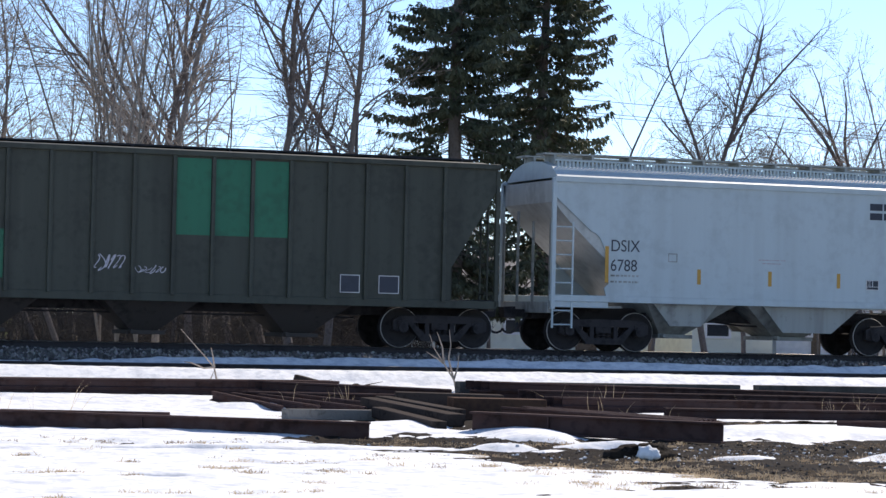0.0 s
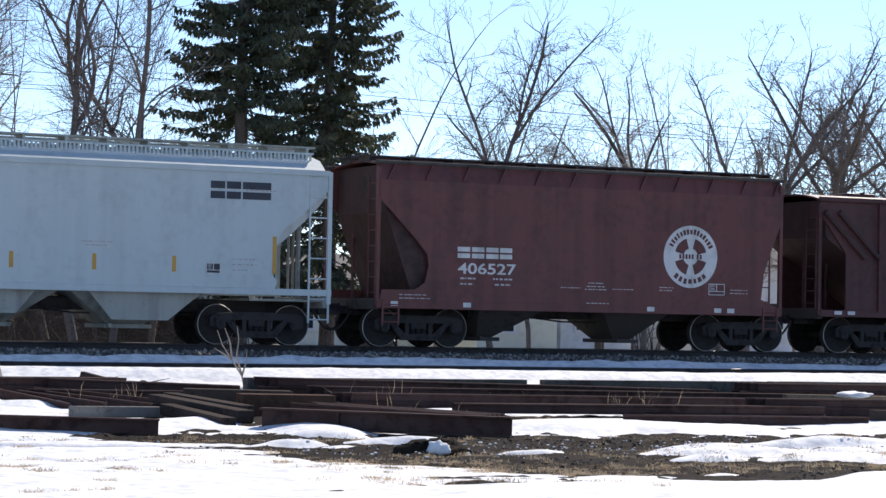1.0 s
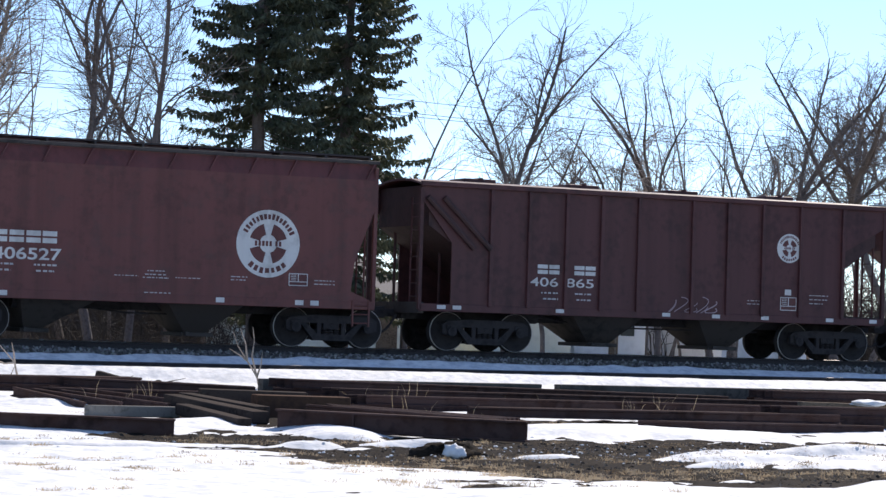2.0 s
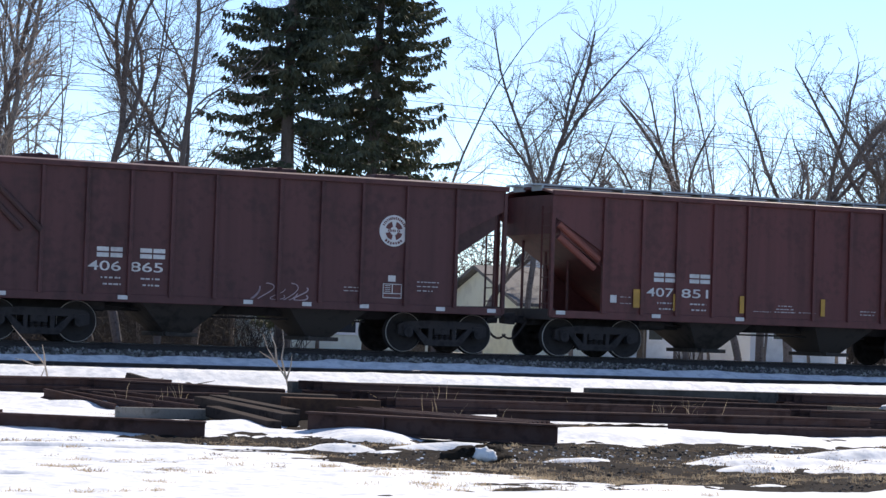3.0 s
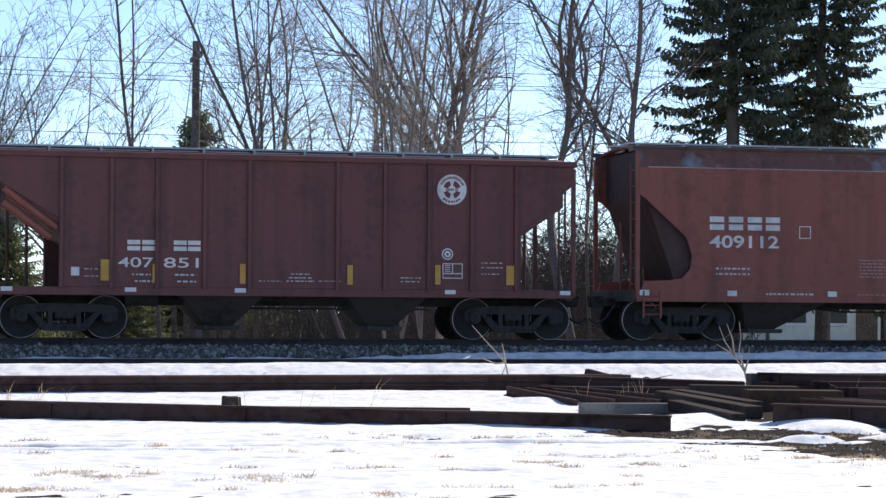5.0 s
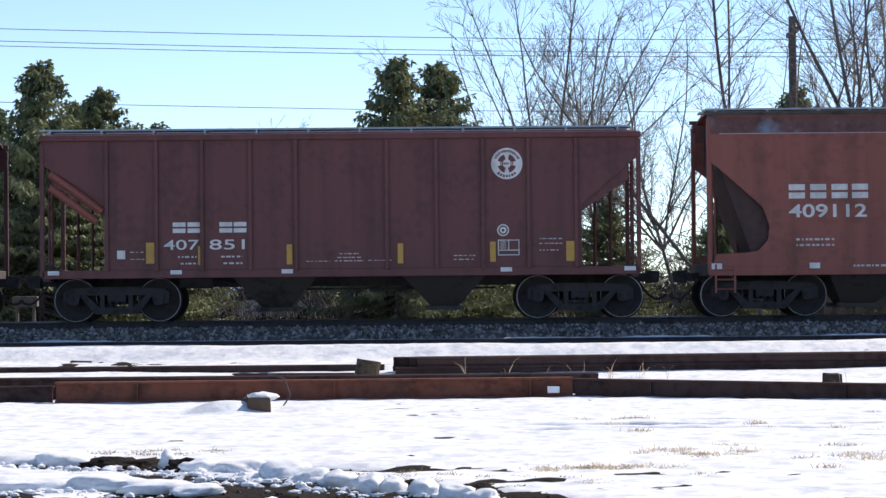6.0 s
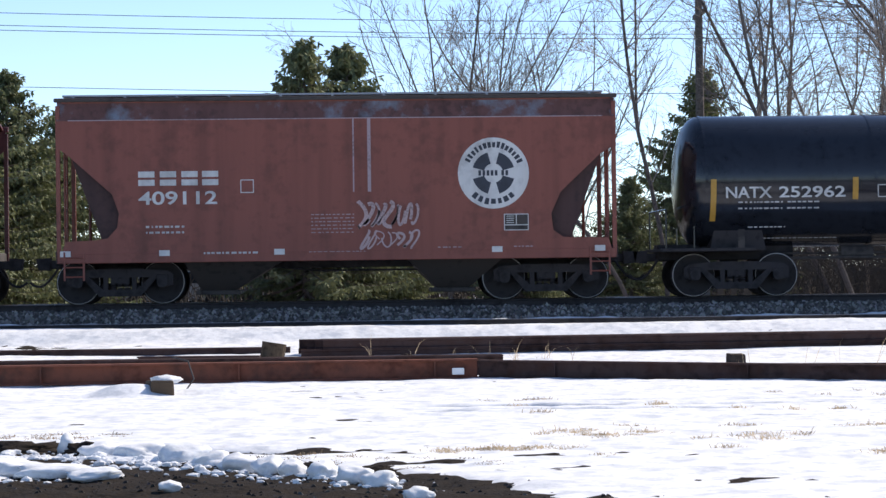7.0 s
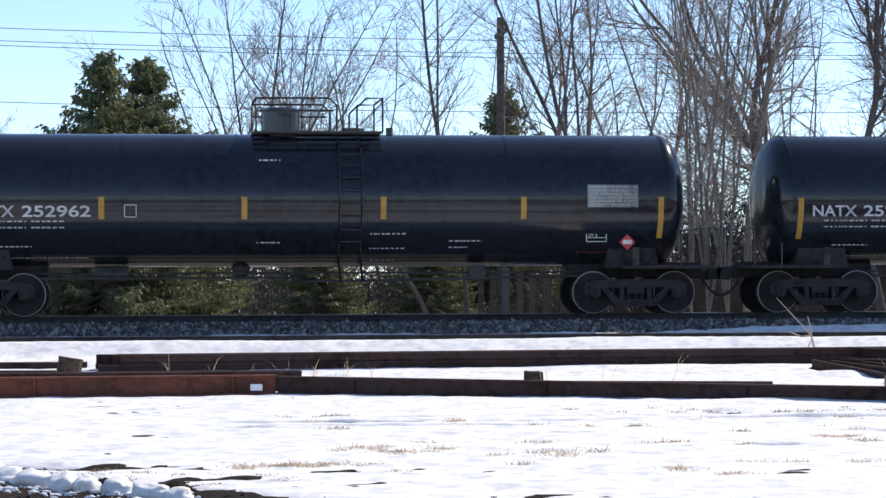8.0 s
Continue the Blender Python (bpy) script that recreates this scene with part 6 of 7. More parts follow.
# ---- undergrowth behind the railway ----
def thicket(label, x0, x1, y0, y1, n, h0, h1, r, seed, material):
    rng = random.Random(seed)
    tw = Twigs()
    for _ in range(n):
        x, y = rng.uniform(x0, x1), rng.uniform(y0, y1)
        hump = 0.6 + 0.4 * math.sin(x * 0.7 + seed) * math.sin(x * 0.23 + 2)
        h = rng.uniform(h0, h1) * hump
        p = Vector((x, y, 0.3))
        d = Vector((rng.gauss(0, 0.3), rng.gauss(0, 0.2), 1)).normalized()
        for i in range(4):
            q = p + d * h / 4
            tw.add(p, q, r * (1 - 0.22 * i), r * (1 - 0.22 * (i + 1)), 3)
            if i:
                e = Vector((rng.gauss(0, 1), rng.gauss(0, 0.5), rng.uniform(0.1, 1))).normalized()
                tw.add(q, q + e * h * 0.28, r * 0.6, r * 0.2, 3)
            d = (d + Vector((rng.gauss(0, 0.3), rng.gauss(0, 0.2), 0))).normalized()
            p = q
    tagged(raw("undergrowth", [tuple(v) for v in tw.v], tw.f, material), label, "undergrowth", kind="stuff")


thicket("dark tangle of leafless undergrowth behind the railway", -22, 28, 84, 96, 3800, 1.8, 5.2, 0.035, 3, M_BRUSH)
thicket("dark hedge of leafless brush in the distance", -40, 110, 118, 130, 2800, 2.5, 6.5, 0.06, 5, M_BRUSH)
thicket("dark leafless brush behind the houses", 30, 98, 104, 116, 3800, 3.0, 8.5, 0.035, 9, M_BRUSH)
thicket("dark leafless brush between trees", 22, 42, 97, 103, 2200, 3.0, 8.0, 0.04, 11, M_BRUSH)
thicket("tan leafless brush between the tree trunks", 10, 26, 68, 80, 1500, 1.0, 4.0, 0.016, 7, M_BRUSH)

thicket("dark leafless saplings between tree trunks", 20, 31, 79, 87, 700, 3.0, 6.0, 0.02, 15, M_BRUSH)

# ---- the yard: stacked rails, girders and timbers ----


def beam(name, label, category, x0, y0, x1, y1, z, h, w, material, tilt=0.0, style="girder", group="stacked steel in the yard"):
    """A long member from (x0, y0) to (x1, y1), its bottom at z."""
    ln = math.hypot(x1 - x0, y1 - y0)
    turn = math.degrees(math.atan2(y1 - y0, x1 - x0))
    b = thing(name, label, category, pose(x0, y0, z, 0, -tilt, turn), group)
    if style == "girder":
        bm = bmesh.new()
        t = min(0.03, h * 0.14)
        bm_box(bm, 0, ln, -w / 2, w / 2, 0, t, 0.004)
        bm_box(bm, 0, ln, -w / 2, w / 2, h - t, h, 0.004)
        part("flange", bm, material, b)
        bm = bmesh.new()
        bm_box(bm, 0.01, ln - 0.01, -0.02, 0.02, t, h - t)
        x = 1.2
        while x < ln - 0.5:
            bm_box(bm, x, x + 0.02, -w / 2 + 0.02, w / 2 - 0.02, t, h - t)
            x += 2.9
        part("web", bm, material, b)
    elif style == "rails":
        k = max(1, int(w / 0.15))
        rows = max(1, round(h / 0.17))
        for r in range(rows):
            for i in range(k):
                bm = bmesh.new()
                rail_profile(bm, 0.13 * ((i * 7 + r * 3) % 4), ln - 0.11 * ((i * 5 + r) % 5), -w / 2 + 0.075 + 0.15 * i, 0.17 * (r + 1))
                part("rail", bm, [material, material], b)
    else:
        bm = bmesh.new()
        bm_box(bm, 0, ln, -w / 2, w / 2, 0, h, 0.018)
        for v in bm.verts:
            v.co += noise.noise_vector(v.co * 1.3 + Vector((x0, y0, 0))) * 0.012
        part("timber", bm, material, b)
    return b


G, R_ = "steel girder", "rail stack"
beam("steel_girder", "dark rusted steel girder lying in the snow", G, -11.5, 37.4, -5.65, 36.85, 0.02, 0.27, 0.2, M_RUST)
beam("steel_girder", "red rusted steel girder on wooden blocks", G, -5.6, 36.75, 2.05, 36.95, 0.05, 0.30, 0.24, M_RUSTRED)
beam("rail_stack", "stack of old rusted rails behind the red girder", R_, -10.5, 38.0, 2.6, 38.1, 0.03, 0.34, 0.6, M_RUST, style="rails")
beam("steel_girder", "long dark rusted girder half sunk in snow", G, 2.07, 36.95, 11.42, 32.85, 0.06, 0.27, 0.2, M_RUST, -0.56)
white_block = bmesh.new()
bm_box(white_block, 1.66, 1.84, 36.76, 36.80, 0.12, 0.22, 0.012)
tagged(part("white_plate", white_block, M_SIDINGW, None), "small white plate leaning on the girder end", "plate")
beam("rail_stack", "two rusted rails side by side", R_, 2.3, 38.1, 9.35, 36.0, 0.05, 0.17, 0.3, M_RUST, style="rails")
beam("rail_stack", "long stack of rusted rails by the siding", R_, -0.7, 44.0, 15.0, 45.4, 0.14, 0.34, 0.75, M_RUST, style="rails")
beam("rail_stack", "rusted rails lying on the ground", R_, -14.0, 46.0, -0.9, 45.6, 0.14, 0.17, 0.3, M_RUST, style="rails")
beam("steel_girder", "short rusted girder with a lug", G, -3.45, 42.8, -1.35, 42.5, 0.06, 0.20, 0.2, M_RUST)
# the heap: each member by the two ends of its top edge
def heap_beam(name, label, category, p, q, h, w, material, style, group="stacked steel in the yard"):
    ln = math.hypot(q[0] - p[0], q[1] - p[1])
    tilt = math.degrees(math.atan2(q[2] - p[2], ln))
    return beam(name, label, category, p[0], p[1], q[0], q[1], p[2] - h, h, w, material, tilt, style, group)


TIMBERS = "old timbers in the yard"
heap_beam("timber", "gray weathered timber lying in the heap", "timber", (11.85, 38.4, 0.20), (13.45, 38.7, 0.18), 0.18, 0.25, M_CONC, "timber", TIMBERS)
heap_beam("rail_stack", "heap of dark rusted rails", R_, (12.9, 44.3, 0.50), (16.6, 43.2, 0.40), 0.34, 0.6, M_RUST, "rails")
heap_beam("rail_stack", "dark rusted rails at the foot of the heap", R_, (12.4, 43.4, 0.32), (16.9, 42.2, 0.32), 0.34, 0.45, M_RUST, "rails")
for a, b in (((11.89, 43.0, 0.33), (12.43, 40.5, 0.17)), ((12.25, 43.0, 0.31), (12.92, 40.0, 0.20)), ((12.62, 42.5, 0.31), (13.62, 39.6, 0.20)), ((13.1, 42.6, 0.33), (14.3, 39.2, 0.22))):
    heap_beam("rusted_rail", "single rusted rail leaning on the heap", "rail", a, b, 0.17, 0.15, M_RUST, "rails")
heap_beam("timber", "dark old tie leaning on the heap", "timber", (13.86, 40.2, 0.34), (14.12, 36.6, 0.20), 0.20, 0.3, M_TIE, "timber", TIMBERS)
heap_beam("timber", "dark old tie leaning on the heap", "timber", (14.25, 40.6, 0.36), (14.45, 37.4, 0.25), 0.20, 0.28, M_TIE, "timber", TIMBERS)
heap_beam("timber", "dark old tie leaning on the heap", "timber", (13.5, 38.6, 0.24), (13.62, 36.0, 0.12), 0.18, 0.26, M_TIE, "timber", TIMBERS)
heap_beam("steel_girder", "brown rusted girder block in the heap", G, (15.13, 39.6, 0.37), (16.76, 39.4, 0.36), 0.37, 0.5, M_RUSTBLOCK, "timber")
heap_beam("timber", "dark tie behind the rusted block", "timber", (14.6, 40.9, 0.42), (16.4, 40.4, 0.40), 0.40, 0.5, M_TIE, "timber", TIMBERS)
heap_beam("timber", "short dark tie end sticking up", "timber", (14.40, 46.3, 0.58), (14.80, 46.0, 0.46), 0.16, 0.2, M_TIE, "timber", TIMBERS)
heap_beam("steel_girder", "rusted girder ending at the snow", G, (13.5, 34.3, 0.34), (16.35, 31.75, 0.31), 0.30, 0.24, M_RUST, "girder")
heap_beam("rail_stack", "parallel rusted rails on the ground", R_, (15.1, 36.6, 0.34), (17.1, 33.9, 0.26), 0.17, 0.9, M_RUST, "rails")
heap_beam("rail_stack", "long dark stack of rusted rails", R_, (17.58, 45.2, 0.52), (26.86, 43.4, 0.38), 0.34, 0.6, M_RUST, "rails")
heap_beam("rail_stack", "long dark stack of rusted rails", R_, (17.9, 43.6, 0.40), (27.9, 42.2, 0.34), 0.34, 0.45, M_RUST, "rails")
heap_beam("rail_stack", "long dark stack of rusted rails", R_, (17.6, 41.6, 0.34), (26.9, 40.4, 0.30), 0.34, 0.45, M_RUST, "rails")
heap_beam("rail_stack", "low rusted rails behind the snow", R_, (18.8, 39.0, 0.25), (25.9, 38.2, 0.24), 0.17, 0.6, M_RUST, "rails")
heap_beam("rail_stack", "rusted rails with snow before them", R_, (20.2, 35.4, 0.20), (24.3, 34.4, 0.20), 0.17, 0.3, M_RUST, "rails")
heap_beam("timber", "gray plank lying on the rails", "timber", (27.31, 41.5, 0.36), (29.5, 41.0, 0.34), 0.12, 0.3, M_WOOD, "timber", TIMBERS)
beam("rail_stack", "rusted rails with snow on top", R_, 24.5, 38.6, 33.0, 37.2, 0.03, 0.34, 0.45, M_RUST, style="rails")
beam("rail_stack", "rusted rails crossing at an angle", R_, 28.5, 45.2, 38.5, 42.2, 0.14, 0.34, 0.75, M_RUST, style="rails")


for xa, xb in ((17.8, 24.0), (24.45, 29.9), (30.1, 36.0), (36.2, 44.0)):
    beam("concrete_kerb", "long gray concrete kerb along the siding", "kerb", xa, 46.35, xb, 46.3, 0.20, 0.28, 0.3, M_KERB, style="timber", group="kerb stones along the siding")


def block(name, label, x, y, w, d, h, turn, material, lean=0.0, z=0.0):
    b = thing(name, label, "block", pose(x, y, z, 0, lean, turn), "old timbers in the yard")
    bm = bmesh.new()
    bm_box(bm, -w / 2, w / 2, -d / 2, d / 2, 0, h, 0.03)
    bmesh.ops.subdivide_edges(bm, edges=bm.edges[:], cuts=2, use_grid_fill=True)
    for v in bm.verts:
        v.co += noise.noise_vector(v.co * 4 + Vector((x, y, 0))) * 0.03
    part("wood", bm, material, b)
    return b


block("wooden_block", "weathered block of wood holding up the girder", -2.42, 33.4, 0.30, 0.7, 0.24, 12, M_WOODDARK)
bm = bmesh.new()
for k, (r0, r1) in enumerate(((0.24, 0.215), (0.215, 0.21), (0.21, 0.22))):
    bm_tube(bm, (0.02 * k, 0, 0.14 * k), (0.02 * k + 0.02, 0, 0.14 * k + 0.14), r0, r1, n=14)
for v in bm.verts:
    v.co += noise.noise_vector(v.co * 5) * 0.016
stump = part("stump", bm, M_WOODDARK, None)
stump.matrix_basis = pose(-1.2, 43.2, 0.03, 0, 3, 20)
tagged(stump, "split stump of old brown wood on the rails", "stump", "old timbers in the yard")
block("wooden_block", "dark wooden block under the rails", 6.5, 40.6, 0.28, 0.25, 0.24, 15, M_TIE)
bm = bmesh.new()
bm_path(bm, [(-2.15, 34.0, 0.0), (-2.0, 34.2, 0.22), (-2.1, 34.6, 0.45), (-2.35, 35.0, 0.50)], 0.012, 6)
tagged(part("steel_cable", bm, M_DARK, None), "stiff loop of steel cable by the block", "cable")


beam("timber", "dark tie with snow on top", "timber", 26.2, 37.0, 28.4, 36.3, 0.02, 0.2, 0.26, M_TIE, style="timber", group="old timbers in the yard")
beam("timber", "dark tie with snow on top", "timber", 27.6, 39.4, 30.0, 38.8, 0.02, 0.2, 0.26, M_TIE, style="timber", group="old timbers in the yard")


# clods, lumps of ice, dry grass
def lump(name, label, category, x, y, r, h, material, seed, z=0.0):
    bm = bmesh.new()
    bmesh.ops.create_icosphere(bm, subdivisions=4 if category == "earth" else 3, radius=1.0)
    for v in bm.verts:
        n = noise.noise(v.co * 1.4 + Vector((seed, seed * 2, 0))) * 0.4 + noise.noise(v.co * 3.2 + Vector((seed, 0, seed))) * 0.2
        n += noise.noise(v.co * 8 + Vector((0, seed, seed))) * (0.28 if category == "earth" else 0.06)
        v.co = Vector((v.co.x * r * (1 + n), v.co.y * r * 0.7 * (1 + n), v.co.z * h * (1 + n)))
    o = part(name, bm, material, None, smooth=True)
    o.matrix_basis = pose(x, y, z, 0, 0, seed * 37)
    return tagged(o, label, category, "lumps in the yard")


rng = random.Random(8)
lump("snow_lump", "white lump of snow on the dark clod", "snow", 13.3, 27.75, 0.16, 0.10, M_SNOW, 3, 0.08)
lump("earth_clod", "dark clod of earth and dead grass", "earth", 13.4, 28.1, 0.45, 0.2, M_MUD, 5)
for x, y, r, h in ((-4.6, 23.9, 0.36, 0.1), (-4.1, 23.8, 0.3, 0.1), (-3.6, 23.7, 0.26, 0.1), (-2.55, 23.35, 0.1, 0.13), (-2.15, 22.7, 0.2, 0.1), (-1.8, 22.45, 0.26, 0.11), (-1.4, 22.1, 0.22, 0.11), (-1.1, 21.4, 0.17, 0.09), (-0.85, 21.0, 0.18, 0.09), (-0.6, 20.6, 0.16, 0.1),
                   (-0.4, 20.3, 0.12, 0.09), (-0.15, 20.0, 0.15, 0.1), (0.1, 19.6, 0.14, 0.09), (0.3, 19.2, 0.12, 0.08), (-4.0, 21.2, 0.42, 0.07), (-3.4, 21.0, 0.4, 0.08), (-2.8, 20.9, 0.32, 0.08), (-2.35, 20.6, 0.26, 0.07), (-2.0, 20.2, 0.2, 0.06), (0.55, 18.0, 0.1, 0.05), (-1.3, 19.0, 0.08, 0.04)):
    lump("snow_lump", "rounded lump of icy snow along the tyre track", "snow", x, y, r * 1.2, h * 1.0, M_SNOW, rng.randint(1, 99), 0.04)
for x, y, r, h, z in ((28.6, 41.0, 0.45, 0.07, 0.36), (30.8, 41.8, 0.5, 0.06, 0.36), (27.3, 36.6, 0.5, 0.07, 0.22), (28.8, 39.0, 0.5, 0.07, 0.22), (-2.35, 33.4, 0.22, 0.07, 0.24)):
    lump("snow_lump", "soft rounded patch of melting snow", "snow", x, y, r, h, M_SNOW, rng.randint(1, 99), z)
for x, y, r, h in ((-3.0, 23.5, 0.4, 0.1), (-2.3, 23.1, 0.35, 0.1), (-0.2, 20.6, 0.2, 0.08), (0.3, 20.2, 0.18, 0.07)):
    lump("earth_clod", "dark clod of wet earth", "earth", x, y, r, h, M_MUD, rng.randint(1, 99))


def grass(name, label, spots, h, seed, material, lay=0.9):
    """Dry blades, spot by spot: x, y, spread, spread, number of blades. lay bends them over."""
    rng = np.random.default_rng(seed)
    v, f, k = [], [], 0
    for cx, cy, a, b, m in spots:
        tufts = max(1, int(m * (h if h > 0.2 else 0.033)))
        tx, ty = rng.normal(cx, a, tufts), rng.normal(cy, b, tufts)
        pick = rng.integers(0, tufts, m)
        x, y = tx[pick] + rng.normal(0, 0.07, m), ty[pick] + rng.normal(0, 0.05, m)
        root = np.stack([x, y, surface(x, y) - 0.01], -1)
        way = np.stack([rng.normal(0, lay, m), rng.normal(0, lay * 0.7, m), np.ones(m)], -1)
        way /= np.linalg.norm(way, axis=1)[:, None]
        ln = (h * rng.uniform(0.35, 1.25, m) * rng.uniform(0.6, 1.3, tufts)[pick])[:, None]
        w = np.stack([rng.uniform(0.0018, 0.004, m), rng.uniform(-0.002, 0.002, m), np.zeros(m)], -1)
        mid = root + way * ln * 0.55 + np.array([0, 0, 0.12]) * ln
        tip = root + way * ln + np.stack([rng.normal(0, 0.03, m), np.zeros(m), np.full(m, -0.015)], -1)
        v.append(np.stack([root - w, root + w, mid + w, mid - w, tip], 1).reshape(-1, 3))
        base = k + 5 * np.arange(m)
        for q in base.tolist():
            f.extend([(q, q + 1, q + 2, q + 3), (q + 3, q + 2, q + 4)])
        k += 5 * m
    return tagged(raw(name, np.concatenate(v).tolist(), f, material), label, "grass", kind="stuff")


spots = [(1.3, 22.5, 0.22, 0.06, 520), (1.6, 22.4, 0.14, 0.08, 160), (2.5, 23.5, 0.16, 0.12, 220), (2.9, 23.9, 0.3, 0.1, 160), (2.0, 24.0, 0.25, 0.1, 120), (3.7, 23.2, 0.2, 0.1, 150), (3.3, 22.0, 0.2, 0.1, 60), (5.4, 24.6, 0.25, 0.15, 160), (7.1, 25.4, 0.25, 0.15, 180),
         (8.2, 24.4, 0.3, 0.15, 160), (13.0, 24.4, 1.3, 0.35, 2200), (15.4, 24.9, 1.2, 0.4, 1600), (12.6, 26.0, 0.6, 0.4, 900), (17.5, 24.6, 1.2, 0.4, 1400), (13.6, 27.0, 1.0, 0.5, 700), (13.45, 28.0, 0.3, 0.25, 700), (11.3, 30.9, 1.0, 0.25, 900), (14.0, 31.3, 1.5, 0.3, 1100), (17.0, 28.2, 1.5, 0.6, 500), (20.0, 29.5, 1.8, 0.5, 500), (24.0, 29.5, 2.5, 0.8, 600),
         (18.8, 26.0, 1.0, 0.5, 900), (10.0, 22.8, 0.6, 0.2, 240), (12.2, 22.7, 0.5, 0.25, 400), (6.2, 22.0, 0.5, 0.2, 180), (9.1, 26.4, 0.8, 0.3, 220), (4.6, 21.2, 0.3, 0.15, 120), (12.3, 39.0, 0.3, 0.2, 120), (17.6, 39.9, 0.3, 0.3, 140), (19.5, 37.5, 0.8, 0.4, 400), (16.5, 41.0, 0.6, 0.5, 160)]
rng = random.Random(77)
for _ in range(44):
    x = rng.uniform(1.5, 15.0)
    spots.append((x, rng.choice((21.2, 22.6, 24.2, 24.9, 26.2, 28.5)) + 0.06 * x + rng.gauss(0, 0.5), rng.uniform(0.08, 0.3), 0.06, rng.randint(20, 110)))
grass("dry_grass", "tufts of dry straw-coloured grass in the snow", spots, 0.07, 4, M_GRASS, 1.5)
grass("dead_stubble", "flattened brown stubble on the bare ground", [(13.6, 25.4, 1.8, 0.5, 2600), (16.5, 28.2, 2.6, 1.2, 3000), (19.5, 27.0, 2.0, 1.0, 1500), (14.5, 31.6, 2.5, 0.3, 1500), (10.5, 31.0, 2.0, 0.2, 1200), (7.6, 31.0, 1.2, 0.12, 500), (2.3, 30.2, 0.5, 0.05, 150), (20.0, 30.5, 2.5, 0.6, 1500), (25.0, 31.0, 2.5, 0.6, 1200), (-2.6, 25.0, 0.5, 0.3, 500), (0.1, 21.3, 0.5, 0.4, 500)],
      0.06, 14, M_STRAW, 2.0)
grass("dry_weeds", "tall dry weed stalks among the rails", [(13.4, 41.2, 0.25, 0.2, 30), (18.6, 42.0, 0.5, 0.3, 30), (21.6, 41.8, 0.5, 0.3, 30), (23.5, 40.6, 0.6, 0.3, 40), (3.4, 42.0, 0.4, 0.3, 14), (8.0, 39.0, 0.6, 0.2, 12), (17.0, 37.0, 0.4, 0.3, 20), (2.5, 43.0, 2.0, 0.3, 20)], 0.45, 6, M_GRASS, 0.5)


def pebbles():
    """Gravel and clods on the bare ground."""
    rng = np.random.default_rng(4)
    n = 16000
    patch = np.array(BARE)
    patch = patch[patch[:, 1] < 33]
    area = patch[:, 2] * patch[:, 3]
    b = patch[rng.choice(len(patch), n, p=area / area.sum())]
    u, w = rng.normal(0, 0.75, n) * b[:, 2], rng.normal(0, 0.75, n) * b[:, 3]
    c, q = np.cos(np.radians(b[:, 4])), np.sin(np.radians(b[:, 4]))
    x, y = b[:, 0] + u * c - w * q, b[:, 1] + u * q + w * c
    bare = (base_height(y) + snow_depth(x, y) < ground_z(x, y) + 0.01) & (y > 17)
    x, y = x[bare], y[bare]
    n = len(x)
    s = 0.005 + 0.026 * rng.uniform(0, 1, n) ** 4
    shape = np.array([(-1, -0.8, -0.4), (1, -0.7, -0.4), (0.9, 0.9, -0.4), (-0.8, 1, -0.4), (0.3, -0.3, 0.55), (-0.4, 0.35, 0.5)])
    tris = np.array([(0, 1, 4), (1, 2, 4), (2, 5, 4), (2, 3, 5), (3, 0, 5), (0, 4, 5)])
    v = shape[None] * rng.uniform(0.6, 1.4, (n, 6, 3)) * s[:, None, None] + np.stack([x, y, ground_z(x, y)], -1)[:, None]
    f = (tris[None] + 6 * np.arange(n)[:, None, None]).reshape(-1, 3)
    return raw("gravel", v.reshape(-1, 3).tolist(), f.tolist(), M_GRAVEL)


tagged(pebbles(), "wet gravel on the bare ground", "gravel", kind="stuff")


def crumbs():
    """Small crumbs of icy snow thrown up beside the tyre track."""
    rng = np.random.default_rng(6)
    n = 900
    t = rng.uniform(0, 1, n)
    x, y = -4.5 + 5.0 * t + rng.normal(0, 0.2, n), 23.8 - 4.8 * t ** 1.4 + rng.normal(0, 0.22, n)
    x[:250], y[:250] = rng.uniform(-4.6, -1.9, 250), rng.normal(20.6, 0.3, 250)
    s = 0.012 + 0.06 * rng.uniform(0, 1, n) ** 3
    # scraps of ice on the gravel
    m = 800
    x, y = np.append(x, rng.normal(17.0, 3.2, m)), np.append(y, rng.normal(29.0, 1.3, m))
    s = np.append(s, 0.006 + 0.03 * rng.uniform(0, 1, m) ** 3)
    n += m
    ang = np.arange(8) * 0.785
    ring = np.stack([np.cos(ang), np.sin(ang) * 0.8, np.full(8, -0.3)], -1)
    shape = np.concatenate([ring, ring * [0.8, 0.8, -1.0], [(0, 0, 0.62)]])
    tris = [(i, (i + 1) % 8, 8 + i) for i in range(8)] + [((i + 1) % 8, 8 + (i + 1) % 8, 8 + i) for i in range(8)] + [(8 + i, 8 + (i + 1) % 8, 16) for i in range(8)]
    v = shape[None] * rng.uniform(0.75, 1.2, (n, 17, 3)) * s[:, None, None] + np.stack([x, y, surface(x, y)], -1)[:, None]
    f = (np.array(tris)[None] + 17 * np.arange(n)[:, None, None]).reshape(-1, 3)
    return raw("snow_crumbs", v.reshape(-1, 3).tolist(), f.tolist(), M_SNOW)


tagged(crumbs(), "crumbs of icy snow on the bare ground", "snow", kind="stuff")


